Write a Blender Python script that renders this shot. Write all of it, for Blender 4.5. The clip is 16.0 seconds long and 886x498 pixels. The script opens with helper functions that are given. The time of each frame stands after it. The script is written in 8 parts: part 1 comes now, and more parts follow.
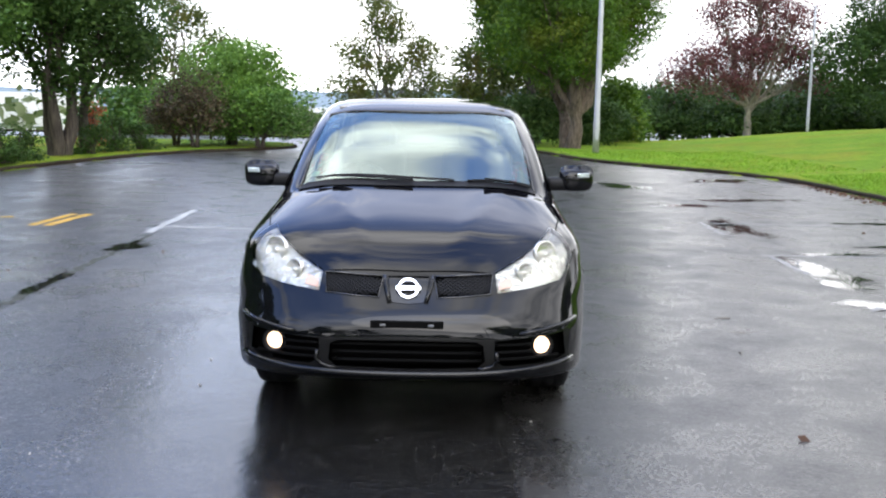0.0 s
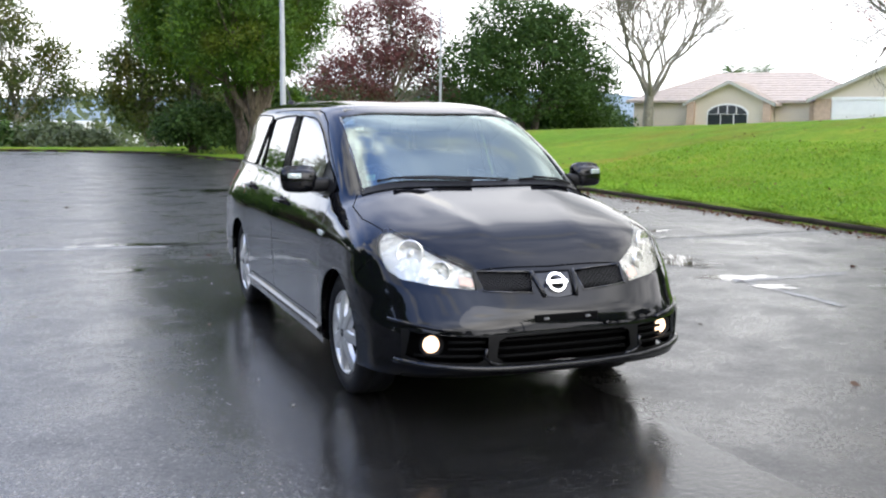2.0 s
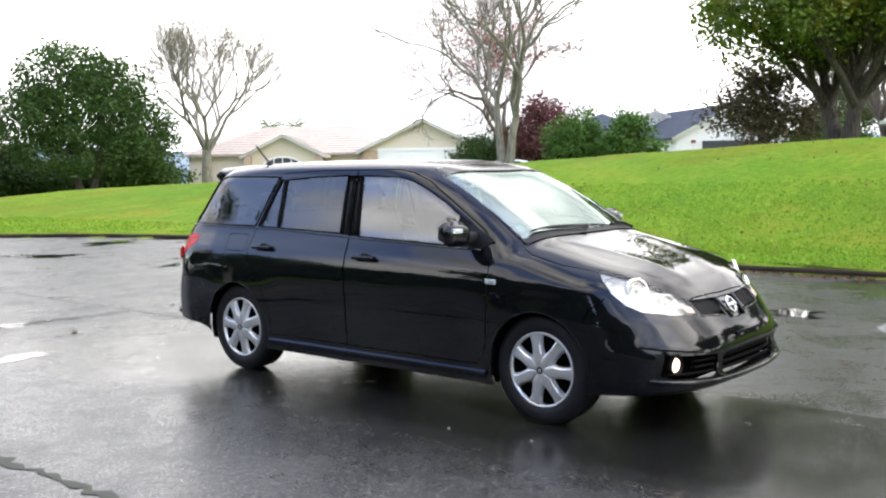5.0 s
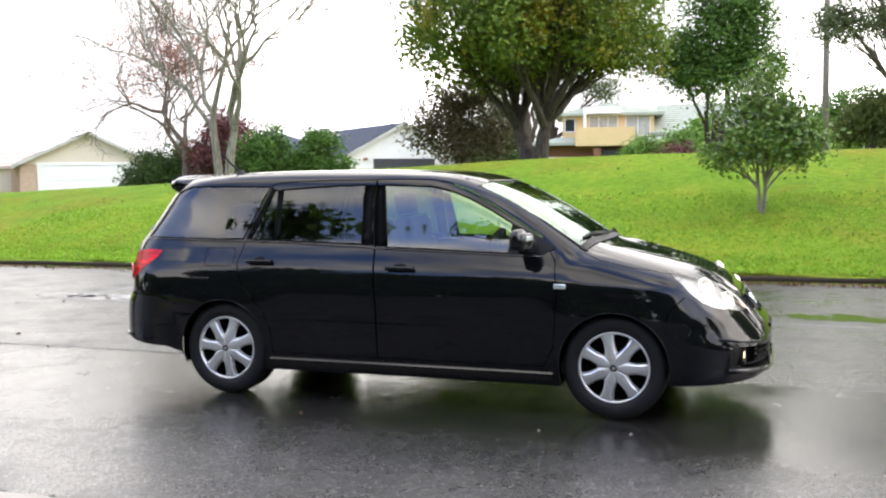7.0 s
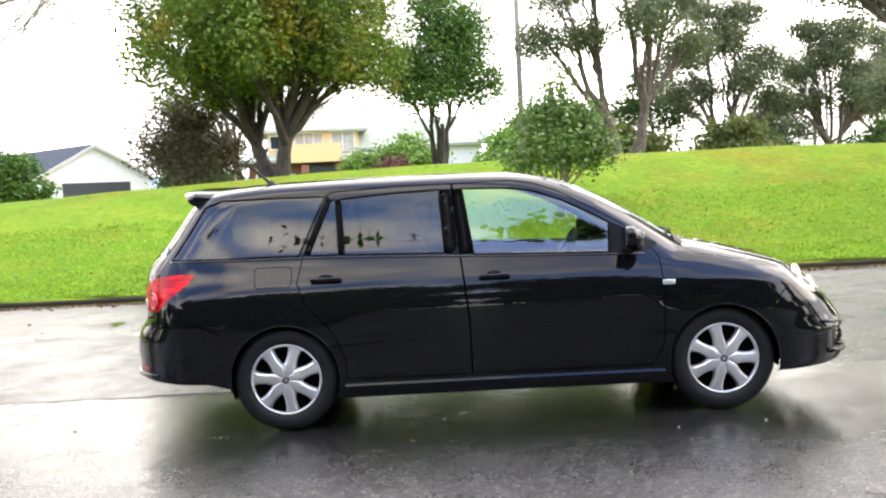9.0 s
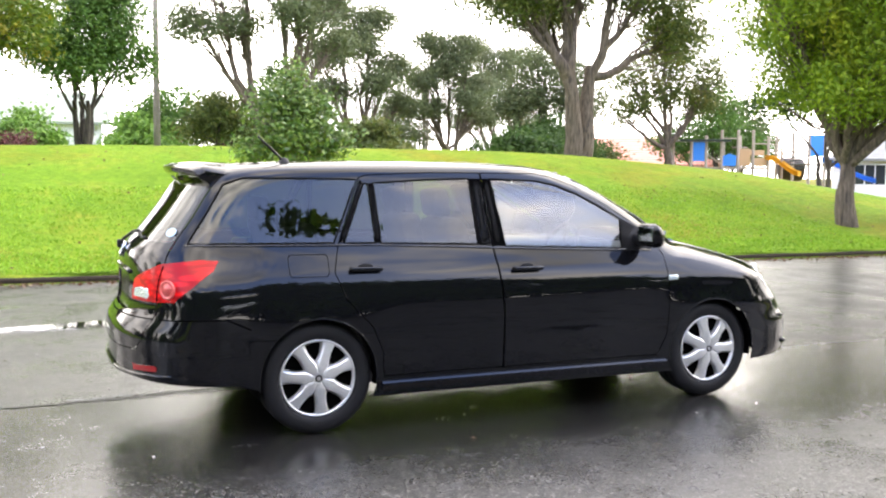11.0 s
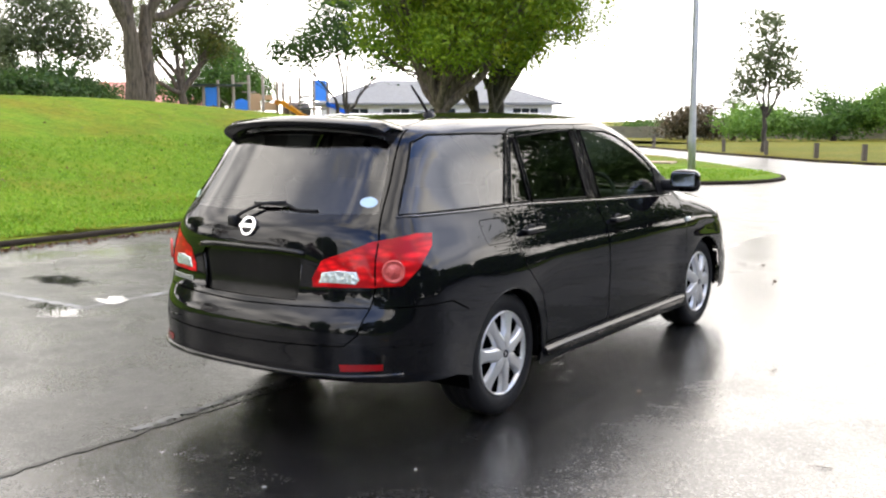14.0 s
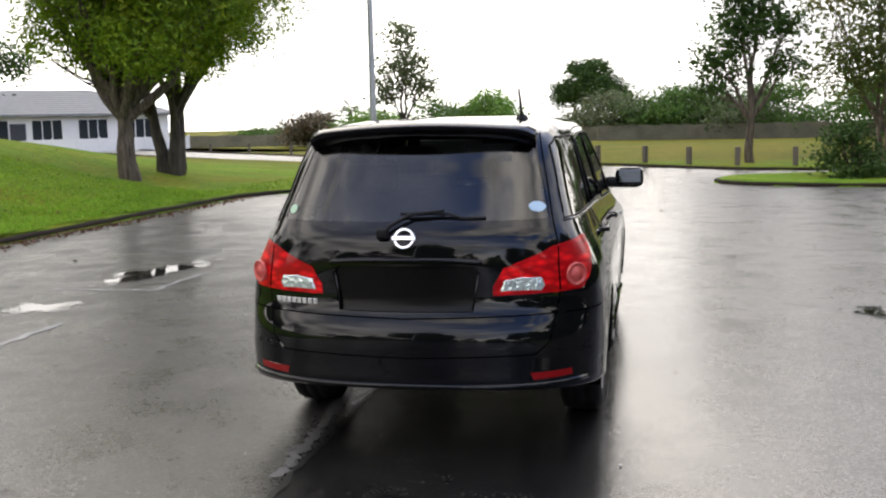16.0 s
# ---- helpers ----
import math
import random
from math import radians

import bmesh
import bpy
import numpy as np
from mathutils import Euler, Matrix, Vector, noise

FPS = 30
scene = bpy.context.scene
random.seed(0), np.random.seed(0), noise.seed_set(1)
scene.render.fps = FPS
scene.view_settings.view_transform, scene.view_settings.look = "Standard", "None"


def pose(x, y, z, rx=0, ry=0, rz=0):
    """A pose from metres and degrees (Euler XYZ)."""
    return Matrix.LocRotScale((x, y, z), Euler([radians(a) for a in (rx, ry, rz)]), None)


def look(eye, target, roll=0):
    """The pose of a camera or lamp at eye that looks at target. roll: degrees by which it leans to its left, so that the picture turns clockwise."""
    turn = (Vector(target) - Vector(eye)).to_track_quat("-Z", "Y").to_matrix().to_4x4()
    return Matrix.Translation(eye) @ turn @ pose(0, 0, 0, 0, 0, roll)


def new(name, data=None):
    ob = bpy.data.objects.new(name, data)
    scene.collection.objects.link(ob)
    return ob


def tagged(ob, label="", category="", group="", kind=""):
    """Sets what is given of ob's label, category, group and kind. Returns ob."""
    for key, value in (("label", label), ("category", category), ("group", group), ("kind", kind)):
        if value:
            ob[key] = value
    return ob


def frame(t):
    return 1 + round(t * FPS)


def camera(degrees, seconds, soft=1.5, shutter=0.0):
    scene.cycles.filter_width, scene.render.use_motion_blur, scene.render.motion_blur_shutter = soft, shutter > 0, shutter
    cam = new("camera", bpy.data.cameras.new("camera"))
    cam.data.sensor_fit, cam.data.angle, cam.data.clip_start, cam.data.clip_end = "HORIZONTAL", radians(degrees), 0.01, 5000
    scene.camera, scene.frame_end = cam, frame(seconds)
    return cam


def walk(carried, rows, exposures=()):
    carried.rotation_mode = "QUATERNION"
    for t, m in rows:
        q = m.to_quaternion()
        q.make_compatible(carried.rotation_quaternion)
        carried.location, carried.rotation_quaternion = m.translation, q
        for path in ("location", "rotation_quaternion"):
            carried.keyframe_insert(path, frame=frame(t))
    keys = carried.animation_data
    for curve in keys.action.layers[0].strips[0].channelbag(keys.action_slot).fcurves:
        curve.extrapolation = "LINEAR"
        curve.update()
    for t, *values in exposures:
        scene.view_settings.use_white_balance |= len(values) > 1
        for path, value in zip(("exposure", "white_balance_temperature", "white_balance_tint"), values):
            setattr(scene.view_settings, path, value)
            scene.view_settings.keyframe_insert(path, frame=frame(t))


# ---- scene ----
cam = camera(48.5, 16.0, soft=2.2)
PATH = [
    (0, (0.175, -6.35, 1.461), (0.164, -4.372, 1.168), 1.0),
    (0.5, (-0.413, -6.359, 1.452), (-0.236, -4.389, 1.159), 1.4),
    (1, (-1.043, -6.28, 1.436), (-0.675, -4.336, 1.144), 1.6),
    (1.5, (-1.595, -6.17, 1.422), (-1.032, -4.272, 1.142), 0.9),
    (2, (-2.177, -5.993, 1.403), (-1.427, -4.159, 1.133), 0.5),
    (2.5, (-2.713, -5.832, 1.385), (-1.825, -4.06, 1.121), -1.2),
    (3, (-3.245, -5.564, 1.377), (-2.16, -3.901, 1.136), 0.0),
    (3.5, (-3.745, -5.322, 1.381), (-2.553, -3.728, 1.174), -0.7),
    (4, (-4.254, -5.022, 1.377), (-2.92, -3.543, 1.196), -1.6),
    (4.2, (-4.458, -4.902, 1.4), (-3.081, -3.462, 1.227), -1.5),
    (6.3, (-6.197, -3.064, 1.453), (-4.426, -2.148, 1.291), -1.4),
    (6.5, (-6.283, -2.832, 1.434), (-4.476, -1.989, 1.28), -1.7),
    (7, (-6.496, -2.231, 1.425), (-4.611, -1.576, 1.283), -0.6),
    (7.5, (-6.575, -1.627, 1.428), (-4.65, -1.107, 1.279), -0.3),
    (8, (-6.61, -0.971, 1.429), (-4.645, -0.633, 1.267), 0.3),
    (8.2, (-6.606, -0.714, 1.422), (-4.631, -0.441, 1.263), 0.1),
    (10.3, (-6.252, 1.931, 1.398), (-4.318, 1.439, 1.262), -1.0),
    (10.5, (-6.144, 2.181, 1.433), (-4.236, 1.603, 1.286), 1.2),
    (11, (-5.879, 2.77, 1.429), (-4.049, 1.979, 1.273), 0.5),
    (11.5, (-5.565, 3.281, 1.441), (-3.81, 2.336, 1.277), 0.8),
    (12, (-5.162, 3.79, 1.446), (-3.498, 2.694, 1.269), -0.2),
    (12.5, (-4.752, 4.219, 1.45), (-3.185, 2.991, 1.26), -0.4),
    (13, (-4.288, 4.655, 1.459), (-2.844, 3.287, 1.247), 0.6),
    (13.5, (-3.814, 5.004, 1.456), (-2.504, 3.512, 1.217), 0.0),
    (14, (-3.294, 5.346, 1.463), (-2.148, 3.729, 1.199), -0.2),
    (14.5, (-2.78, 5.634, 1.464), (-1.789, 3.918, 1.195), -1.8),
    (15, (-2.175, 5.875, 1.467), (-1.358, 4.067, 1.209), -0.8),
    (15.5, (-1.615, 6.056, 1.46), (-0.975, 4.178, 1.207), -0.3),
    (16, (-1.012, 6.264, 1.47), (-0.606, 4.322, 1.213), -1.3),
]
walk(cam, [(t, look(eye, target, roll)) for t, eye, target, roll in PATH], [(0, 0.62, 6450, 11), (1.6, 0.56, 6480, 11), (3.5, 0.75, 6550, 11), (7, 0.98, 6950, 13), (10.5, 1.64, 7200, 14), (12.5, 1.34, 7150, 13), (14.5, 0.74, 7100, 12), (16, 0.24, 7100, 12)])


# ---- world, sun, exposure ----
SUN_ELEV, SUN_AZ = radians(36), radians(168)
world = bpy.data.worlds.new("sky")
scene.world = world
world.use_nodes = True
wn, wl = world.node_tree.nodes, world.node_tree.links
wn.clear()
w_out = wn.new("ShaderNodeOutputWorld")
w_bg = wn.new("ShaderNodeBackground")
w_sky = wn.new("ShaderNodeTexSky")
w_sky.sky_type = "NISHITA"
w_sky.sun_disc = False
w_sky.sun_elevation, w_sky.sun_rotation = SUN_ELEV, SUN_AZ
w_sky.air_density, w_sky.dust_density, w_sky.ozone_density = 1.0, 1.5, 1.5
w_co = wn.new("ShaderNodeTexCoord")
w_map = wn.new("ShaderNodeMapping")
w_map.inputs["Scale"].default_value = (1.0, 1.0, 2.2)
w_map.inputs["Location"].default_value = (0.35, 1.9, 0.4)
w_noise = wn.new("ShaderNodeTexNoise")
w_noise.inputs["Scale"].default_value = 2.1
w_noise.inputs["Detail"].default_value = 7.0
w_noise.inputs["Roughness"].default_value = 0.52
w_ramp = wn.new("ShaderNodeValToRGB")
w_ramp.color_ramp.elements[0].position = 0.45
w_ramp.color_ramp.elements[1].position = 0.58
w_ramp.color_ramp.elements[0].color = (0.05, 0.05, 0.05, 1)
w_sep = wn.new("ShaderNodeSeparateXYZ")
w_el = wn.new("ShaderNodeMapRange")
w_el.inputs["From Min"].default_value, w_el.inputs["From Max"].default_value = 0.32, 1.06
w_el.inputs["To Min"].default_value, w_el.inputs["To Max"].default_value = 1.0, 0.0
w_max = wn.new("ShaderNodeMath")
w_max.operation = "MAXIMUM"
w_cloud = wn.new("ShaderNodeMixRGB")
w_cloud.inputs["Color1"].default_value = (7.2, 7.5, 8.0, 1)
w_cloud.inputs["Color2"].default_value = (20.0, 20.0, 20.0, 1)
w_noise2 = wn.new("ShaderNodeTexNoise")
w_noise2.inputs["Scale"].default_value = 3.2
w_noise2.inputs["Detail"].default_value = 5.0
w_mix = wn.new("ShaderNodeMixRGB")
wl.new(w_co.outputs["Generated"], w_map.inputs["Vector"])
wl.new(w_map.outputs["Vector"], w_noise.inputs["Vector"])
wl.new(w_map.outputs["Vector"], w_noise2.inputs["Vector"])
wl.new(w_noise.outputs["Fac"], w_ramp.inputs["Fac"])
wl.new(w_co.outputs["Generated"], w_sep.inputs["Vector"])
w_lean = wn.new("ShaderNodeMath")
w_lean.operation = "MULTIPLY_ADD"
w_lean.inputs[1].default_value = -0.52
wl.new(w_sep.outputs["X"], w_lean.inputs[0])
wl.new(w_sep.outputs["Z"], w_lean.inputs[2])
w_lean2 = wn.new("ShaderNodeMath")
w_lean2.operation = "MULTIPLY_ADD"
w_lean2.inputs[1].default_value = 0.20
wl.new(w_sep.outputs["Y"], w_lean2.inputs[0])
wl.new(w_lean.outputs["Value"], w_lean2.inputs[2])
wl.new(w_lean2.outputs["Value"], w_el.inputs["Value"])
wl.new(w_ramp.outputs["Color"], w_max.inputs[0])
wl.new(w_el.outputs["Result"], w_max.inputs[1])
w_dot = wn.new("ShaderNodeVectorMath")
w_dot.operation = "DOT_PRODUCT"
w_dot.inputs[1].default_value = (math.sin(SUN_AZ) * math.cos(SUN_ELEV), math.cos(SUN_AZ) * math.cos(SUN_ELEV), math.sin(SUN_ELEV))
wl.new(w_co.outputs["Generated"], w_dot.inputs[0])
w_glow = wn.new("ShaderNodeMapRange")
w_glow.interpolation_type = "SMOOTHSTEP"
w_glow.inputs["From Min"].default_value, w_glow.inputs["From Max"].default_value = 0.45, 1.0
w_glow.inputs["To Min"].default_value, w_glow.inputs["To Max"].default_value = 1.06, 1.12
wl.new(w_dot.outputs["Value"], w_glow.inputs["Value"])
w_bright = wn.new("ShaderNodeVectorMath")
w_bright.operation = "SCALE"
wl.new(w_cloud.outputs["Color"], w_bright.inputs[0])
wl.new(w_glow.outputs["Result"], w_bright.inputs["Scale"])
w_shape = wn.new("ShaderNodeMapRange")
w_shape.inputs["From Min"].default_value, w_shape.inputs["From Max"].default_value = 0.36, 0.62
wl.new(w_noise2.outputs["Fac"], w_shape.inputs["Value"])
wl.new(w_shape.outputs["Result"], w_cloud.inputs["Fac"])
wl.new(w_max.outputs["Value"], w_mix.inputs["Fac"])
w_blue = wn.new("ShaderNodeMixRGB")
w_blue.blend_type = "MULTIPLY"
w_blue.inputs["Fac"].default_value = 1.0
w_blue.inputs["Color2"].default_value = (1.7, 2.5, 3.9, 1)
wl.new(w_sky.outputs["Color"], w_blue.inputs["Color1"])
wl.new(w_blue.outputs["Color"], w_mix.inputs["Color1"])
wl.new(w_bright.outputs["Vector"], w_mix.inputs["Color2"])
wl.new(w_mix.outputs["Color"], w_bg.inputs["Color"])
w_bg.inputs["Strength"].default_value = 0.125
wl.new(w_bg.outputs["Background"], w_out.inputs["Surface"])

sun_data = bpy.data.lights.new("sun", "SUN")
sun_data.energy, sun_data.angle, sun_data.color = 0.9, radians(46), (1.0, 0.96, 0.9)
sun = new("sun", sun_data)
sun.matrix_world = look((math.sin(SUN_AZ) * 50 * math.cos(SUN_ELEV), math.cos(SUN_AZ) * 50 * math.cos(SUN_ELEV), 50 * math.sin(SUN_ELEV)), (0, 0, 0))


# ---- materials ----
def nodes_of(name):
    m = bpy.data.materials.new(name)
    m.use_nodes = True
    nt = m.node_tree
    return m, nt.nodes, nt.links, nt.nodes["Principled BSDF"]


def noise_node(n, l, scale, detail=4.0, rough=0.55, space="Object"):
    co = n.new("ShaderNodeTexCoord")
    t = n.new("ShaderNodeTexNoise")
    t.inputs["Scale"].default_value, t.inputs["Detail"].default_value, t.inputs["Roughness"].default_value = scale, detail, rough
    l.new(co.outputs[space], t.inputs["Vector"])
    return t


def ramp_node(n, l, src, stops):
    r = n.new("ShaderNodeValToRGB")
    e = r.color_ramp.elements
    while len(e) < len(stops):
        e.new(0.5)
    for el, (p, c) in zip(e, stops):
        el.position = p
        el.color = (*c, 1) if len(c) == 3 else c
    l.new(src, r.inputs["Fac"])
    return r


def mat(name, color, rough=0.6, metal=0.0, var=0.25, scale=3.0, bump=0.0, bscale=60.0, coat=0.0, spec=0.5):
    """A surface with variation at two scales and a fine relief."""
    m, n, l, b = nodes_of(name)
    big, fine = noise_node(n, l, scale), noise_node(n, l, scale * 14, 3.0)
    mix = n.new("ShaderNodeMath")
    mix.operation = "MULTIPLY_ADD"
    mix.inputs[1].default_value = 0.45
    l.new(fine.outputs["Fac"], mix.inputs[0])
    half = n.new("ShaderNodeMath")
    half.operation = "MULTIPLY"
    half.inputs[1].default_value = 0.55
    l.new(big.outputs["Fac"], half.inputs[0])
    l.new(half.outputs["Value"], mix.inputs[2])
    lo, hi = [c * (1 - var) for c in color], [min(1.0, c * (1 + var)) for c in color]
    r = ramp_node(n, l, mix.outputs["Value"], [(0.3, lo), (0.7, hi)])
    l.new(r.outputs["Color"], b.inputs["Base Color"])
    rr = n.new("ShaderNodeMapRange")
    rr.inputs["To Min"].default_value, rr.inputs["To Max"].default_value = max(0.0, rough - 0.12 * (rough > 0.2)), min(1.0, rough + 0.12 * (rough > 0.2))
    l.new(big.outputs["Fac"], rr.inputs["Value"])
    l.new(rr.outputs["Result"], b.inputs["Roughness"])
    b.inputs["Metallic"].default_value, b.inputs["Coat Weight"].default_value = metal, coat
    b.inputs["Specular IOR Level"].default_value = spec
    if bump:
        bn = n.new("ShaderNodeBump")
        bn.inputs["Strength"].default_value, bn.inputs["Distance"].default_value = min(1.0, bump), 0.02
        bt = noise_node(n, l, bscale, 5.0)
        l.new(bt.outputs["Fac"], bn.inputs["Height"])
        l.new(bn.outputs["Normal"], b.inputs["Normal"])
    return m


def plain(name, color, rough=0.4, metal=0.0, coat=0.0, spec=0.5):
    m, n, l, b = nodes_of(name)
    b.inputs["Base Color"].default_value = (*color, 1)
    b.inputs["Roughness"].default_value, b.inputs["Metallic"].default_value = rough, metal
    b.inputs["Coat Weight"].default_value, b.inputs["Specular IOR Level"].default_value = coat, spec
    return m


def glass_mat(name, tint, gloss=0.06, sheen=(1, 1, 1)):
    """Thin pane: tinted see-through with a mirror sheen that grows at grazing angles."""
    m, n, l, b = nodes_of(name)
    n.remove(b)
    out = n["Material Output"]
    tr, gl, mx, fr = n.new("ShaderNodeBsdfTransparent"), n.new("ShaderNodeBsdfGlossy"), n.new("ShaderNodeMixShader"), n.new("ShaderNodeFresnel")
    tr.inputs["Color"].default_value = (*tint, 1)
    gl.inputs["Color"].default_value = (*sheen, 1)
    gl.inputs["Roughness"].default_value = 0.01
    fr.inputs["IOR"].default_value = 1.0 + gloss * 10
    l.new(fr.outputs["Fac"], mx.inputs["Fac"])
    l.new(tr.outputs["BSDF"], mx.inputs[1])
    l.new(gl.outputs["BSDF"], mx.inputs[2])
    l.new(mx.outputs["Shader"], out.inputs["Surface"])
    return m


def leaf_mat(name, colors, rough=0.55, gloss=0.35, patch=None):
    """Foliage: every leaf of its own shade, a little light through it."""
    m, n, l, b = nodes_of(name)
    g = n.new("ShaderNodeNewGeometry")
    r = ramp_node(n, l, g.outputs["Random Per Island"], [(i / max(1, len(colors) - 1), c) for i, c in enumerate(colors)])
    big = noise_node(n, l, 0.7, 3.0)
    mr = n.new("ShaderNodeMapRange")
    mr.inputs["To Min"].default_value, mr.inputs["To Max"].default_value = 0.85, 2.1
    l.new(big.outputs["Fac"], mr.inputs["Value"])
    mul = n.new("ShaderNodeMixRGB")
    mul.blend_type = "MULTIPLY"
    mul.inputs["Fac"].default_value = 1.0
    l.new(r.outputs["Color"], mul.inputs["Color1"])
    l.new(mr.outputs["Result"], mul.inputs["Color2"])
    if patch:
        spots = noise_node(n, l, 0.55, 2.0)
        where = ramp_node(n, l, spots.outputs["Fac"], [(0.54, (0, 0, 0)), (0.68, (0.85, 0.85, 0.85))])
        turn = n.new("ShaderNodeMixRGB")
        turn.inputs["Color2"].default_value = (*patch, 1)
        l.new(where.outputs["Color"], turn.inputs["Fac"])
        l.new(mul.outputs["Color"], turn.inputs["Color1"])
        mul = turn
    l.new(mul.outputs["Color"], b.inputs["Base Color"])
    b.inputs["Roughness"].default_value = rough
    b.inputs["Specular IOR Level"].default_value = gloss
    tl, mx, out = n.new("ShaderNodeBsdfTranslucent"), n.new("ShaderNodeMixShader"), n["Material Output"]
    l.new(mul.outputs["Color"], tl.inputs["Color"])
    mx.inputs["Fac"].default_value = 0.36
    l.new(b.outputs["BSDF"], mx.inputs[1])
    l.new(tl.outputs["BSDF"], mx.inputs[2])
    l.new(mx.outputs["Shader"], out.inputs["Surface"])
    return m


def glow(name, color, strength):
    m, n, l, b = nodes_of(name)
    b.inputs["Base Color"].default_value = (*color, 1)
    b.inputs["Emission Color"].default_value = (*color, 1)
    b.inputs["Emission Strength"].default_value = strength
    return m


def asphalt_mat():
    """Wet chip-seal: single stones, damp sheen, and standing water in the hollows."""
    m, n, l, b = nodes_of("wet_asphalt")
    co = n.new("ShaderNodeTexCoord")
    chip = n.new("ShaderNodeTexVoronoi")
    chip.inputs["Scale"].default_value = 105
    l.new(co.outputs["Object"], chip.inputs["Vector"])
    sep = n.new("ShaderNodeSeparateColor")
    l.new(chip.outputs["Color"], sep.inputs["Color"])
    wet, patch, pud = noise_node(n, l, 1.5, 7.0, 0.68), noise_node(n, l, 0.42, 5.0, 0.6), noise_node(n, l, 0.23, 7.0, 0.66)
    col = ramp_node(n, l, sep.outputs["Red"], [(0.0, (0.004, 0.004, 0.004)), (0.6, (0.012, 0.0117, 0.0112)), (0.93, (0.030, 0.029, 0.0275)), (1.0, (0.075, 0.073, 0.07))])
    tone = ramp_node(n, l, patch.outputs["Fac"], [(0.35, (0.75, 0.75, 0.77)), (0.65, (1.3, 1.27, 1.22))])
    mul = n.new("ShaderNodeMixRGB")
    mul.blend_type = "MULTIPLY"
    mul.inputs["Fac"].default_value = 1.0
    l.new(col.outputs["Color"], mul.inputs["Color1"])
    l.new(tone.outputs["Color"], mul.inputs["Color2"])
    # smooth strip, its colour darkened as the car's reflection, between older, paler, stonier surfaces
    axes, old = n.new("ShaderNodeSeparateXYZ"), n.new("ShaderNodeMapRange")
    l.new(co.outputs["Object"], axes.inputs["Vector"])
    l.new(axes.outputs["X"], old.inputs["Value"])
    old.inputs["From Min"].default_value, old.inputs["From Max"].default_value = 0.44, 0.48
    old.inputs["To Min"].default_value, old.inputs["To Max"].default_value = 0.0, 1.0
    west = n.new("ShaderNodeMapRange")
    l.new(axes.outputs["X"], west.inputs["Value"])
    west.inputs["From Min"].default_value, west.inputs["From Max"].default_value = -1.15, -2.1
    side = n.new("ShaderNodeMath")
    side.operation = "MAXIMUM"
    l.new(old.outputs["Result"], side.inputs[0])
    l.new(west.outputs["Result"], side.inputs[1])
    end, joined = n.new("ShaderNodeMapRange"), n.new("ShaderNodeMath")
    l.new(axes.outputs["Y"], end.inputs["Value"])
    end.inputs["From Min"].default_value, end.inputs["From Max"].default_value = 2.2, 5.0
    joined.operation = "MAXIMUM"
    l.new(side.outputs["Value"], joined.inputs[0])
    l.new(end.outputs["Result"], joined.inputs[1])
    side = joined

    def by_side(near_car, worn):
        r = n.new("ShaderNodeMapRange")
        r.inputs["To Min"].default_value, r.inputs["To Max"].default_value = near_car, worn
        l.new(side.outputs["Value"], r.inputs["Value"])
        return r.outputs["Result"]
    side_tone = n.new("ShaderNodeVectorMath")
    side_tone.operation = "SCALE"
    l.new(mul.outputs["Color"], side_tone.inputs[0])
    # west side paled further: the sky's shine put into the colour
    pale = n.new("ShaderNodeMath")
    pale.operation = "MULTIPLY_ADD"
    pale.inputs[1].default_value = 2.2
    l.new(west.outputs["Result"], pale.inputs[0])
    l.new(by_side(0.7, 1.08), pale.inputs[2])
    l.new(pale.outputs["Value"], side_tone.inputs["Scale"])
    l.new(side_tone.outputs["Vector"], b.inputs["Base Color"])
    damp = ramp_node(n, l, wet.outputs["Fac"], [(0.30, (0.16,) * 3), (0.50, (0.25,) * 3), (0.72, (0.42,) * 3)])
    spark = n.new("ShaderNodeMath")
    spark.operation = "MULTIPLY_ADD"
    spark.inputs[1].default_value = 0.11
    l.new(sep.outputs["Green"], spark.inputs[0])
    l.new(damp.outputs["Color"], spark.inputs[2])
    water = ramp_node(n, l, pud.outputs["Fac"], [(0.58, (0, 0, 0)), (0.72, (1, 1, 1))])
    mixr = n.new("ShaderNodeMixRGB")
    l.new(water.outputs["Color"], mixr.inputs["Fac"])
    l.new(spark.outputs["Value"], mixr.inputs["Color1"])
    mixr.inputs["Color2"].default_value = (0.10, 0.10, 0.10, 1)
    gloss = n.new("ShaderNodeMath")
    gloss.operation = "MULTIPLY"
    l.new(mixr.outputs["Color"], gloss.inputs[0])
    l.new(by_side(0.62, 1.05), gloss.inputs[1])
    l.new(gloss.outputs["Value"], b.inputs["Roughness"])
    b.inputs["Specular IOR Level"].default_value = 0.52
    bn = n.new("ShaderNodeBump")
    bn.inputs["Distance"].default_value = 0.006
    inv = n.new("ShaderNodeMapRange")
    inv.inputs["To Min"].default_value, inv.inputs["To Max"].default_value = 0.50, 0.05
    l.new(water.outputs["Color"], inv.inputs["Value"])
    relief = n.new("ShaderNodeMath")
    relief.operation = "MULTIPLY"
    l.new(inv.outputs["Result"], relief.inputs[0])
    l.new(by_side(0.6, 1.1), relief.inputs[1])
    l.new(relief.outputs["Value"], bn.inputs["Strength"])
    rough = noise_node(n, l, 22, 4.0, 0.6)
    high = n.new("ShaderNodeMath")
    high.operation = "MULTIPLY_ADD"
    high.inputs[1].default_value = 0.55
    l.new(sep.outputs["Blue"], high.inputs[0])
    l.new(rough.outputs["Fac"], high.inputs[2])
    l.new(high.outputs["Value"], bn.inputs["Height"])
    l.new(bn.outputs["Normal"], b.inputs["Normal"])
    return m


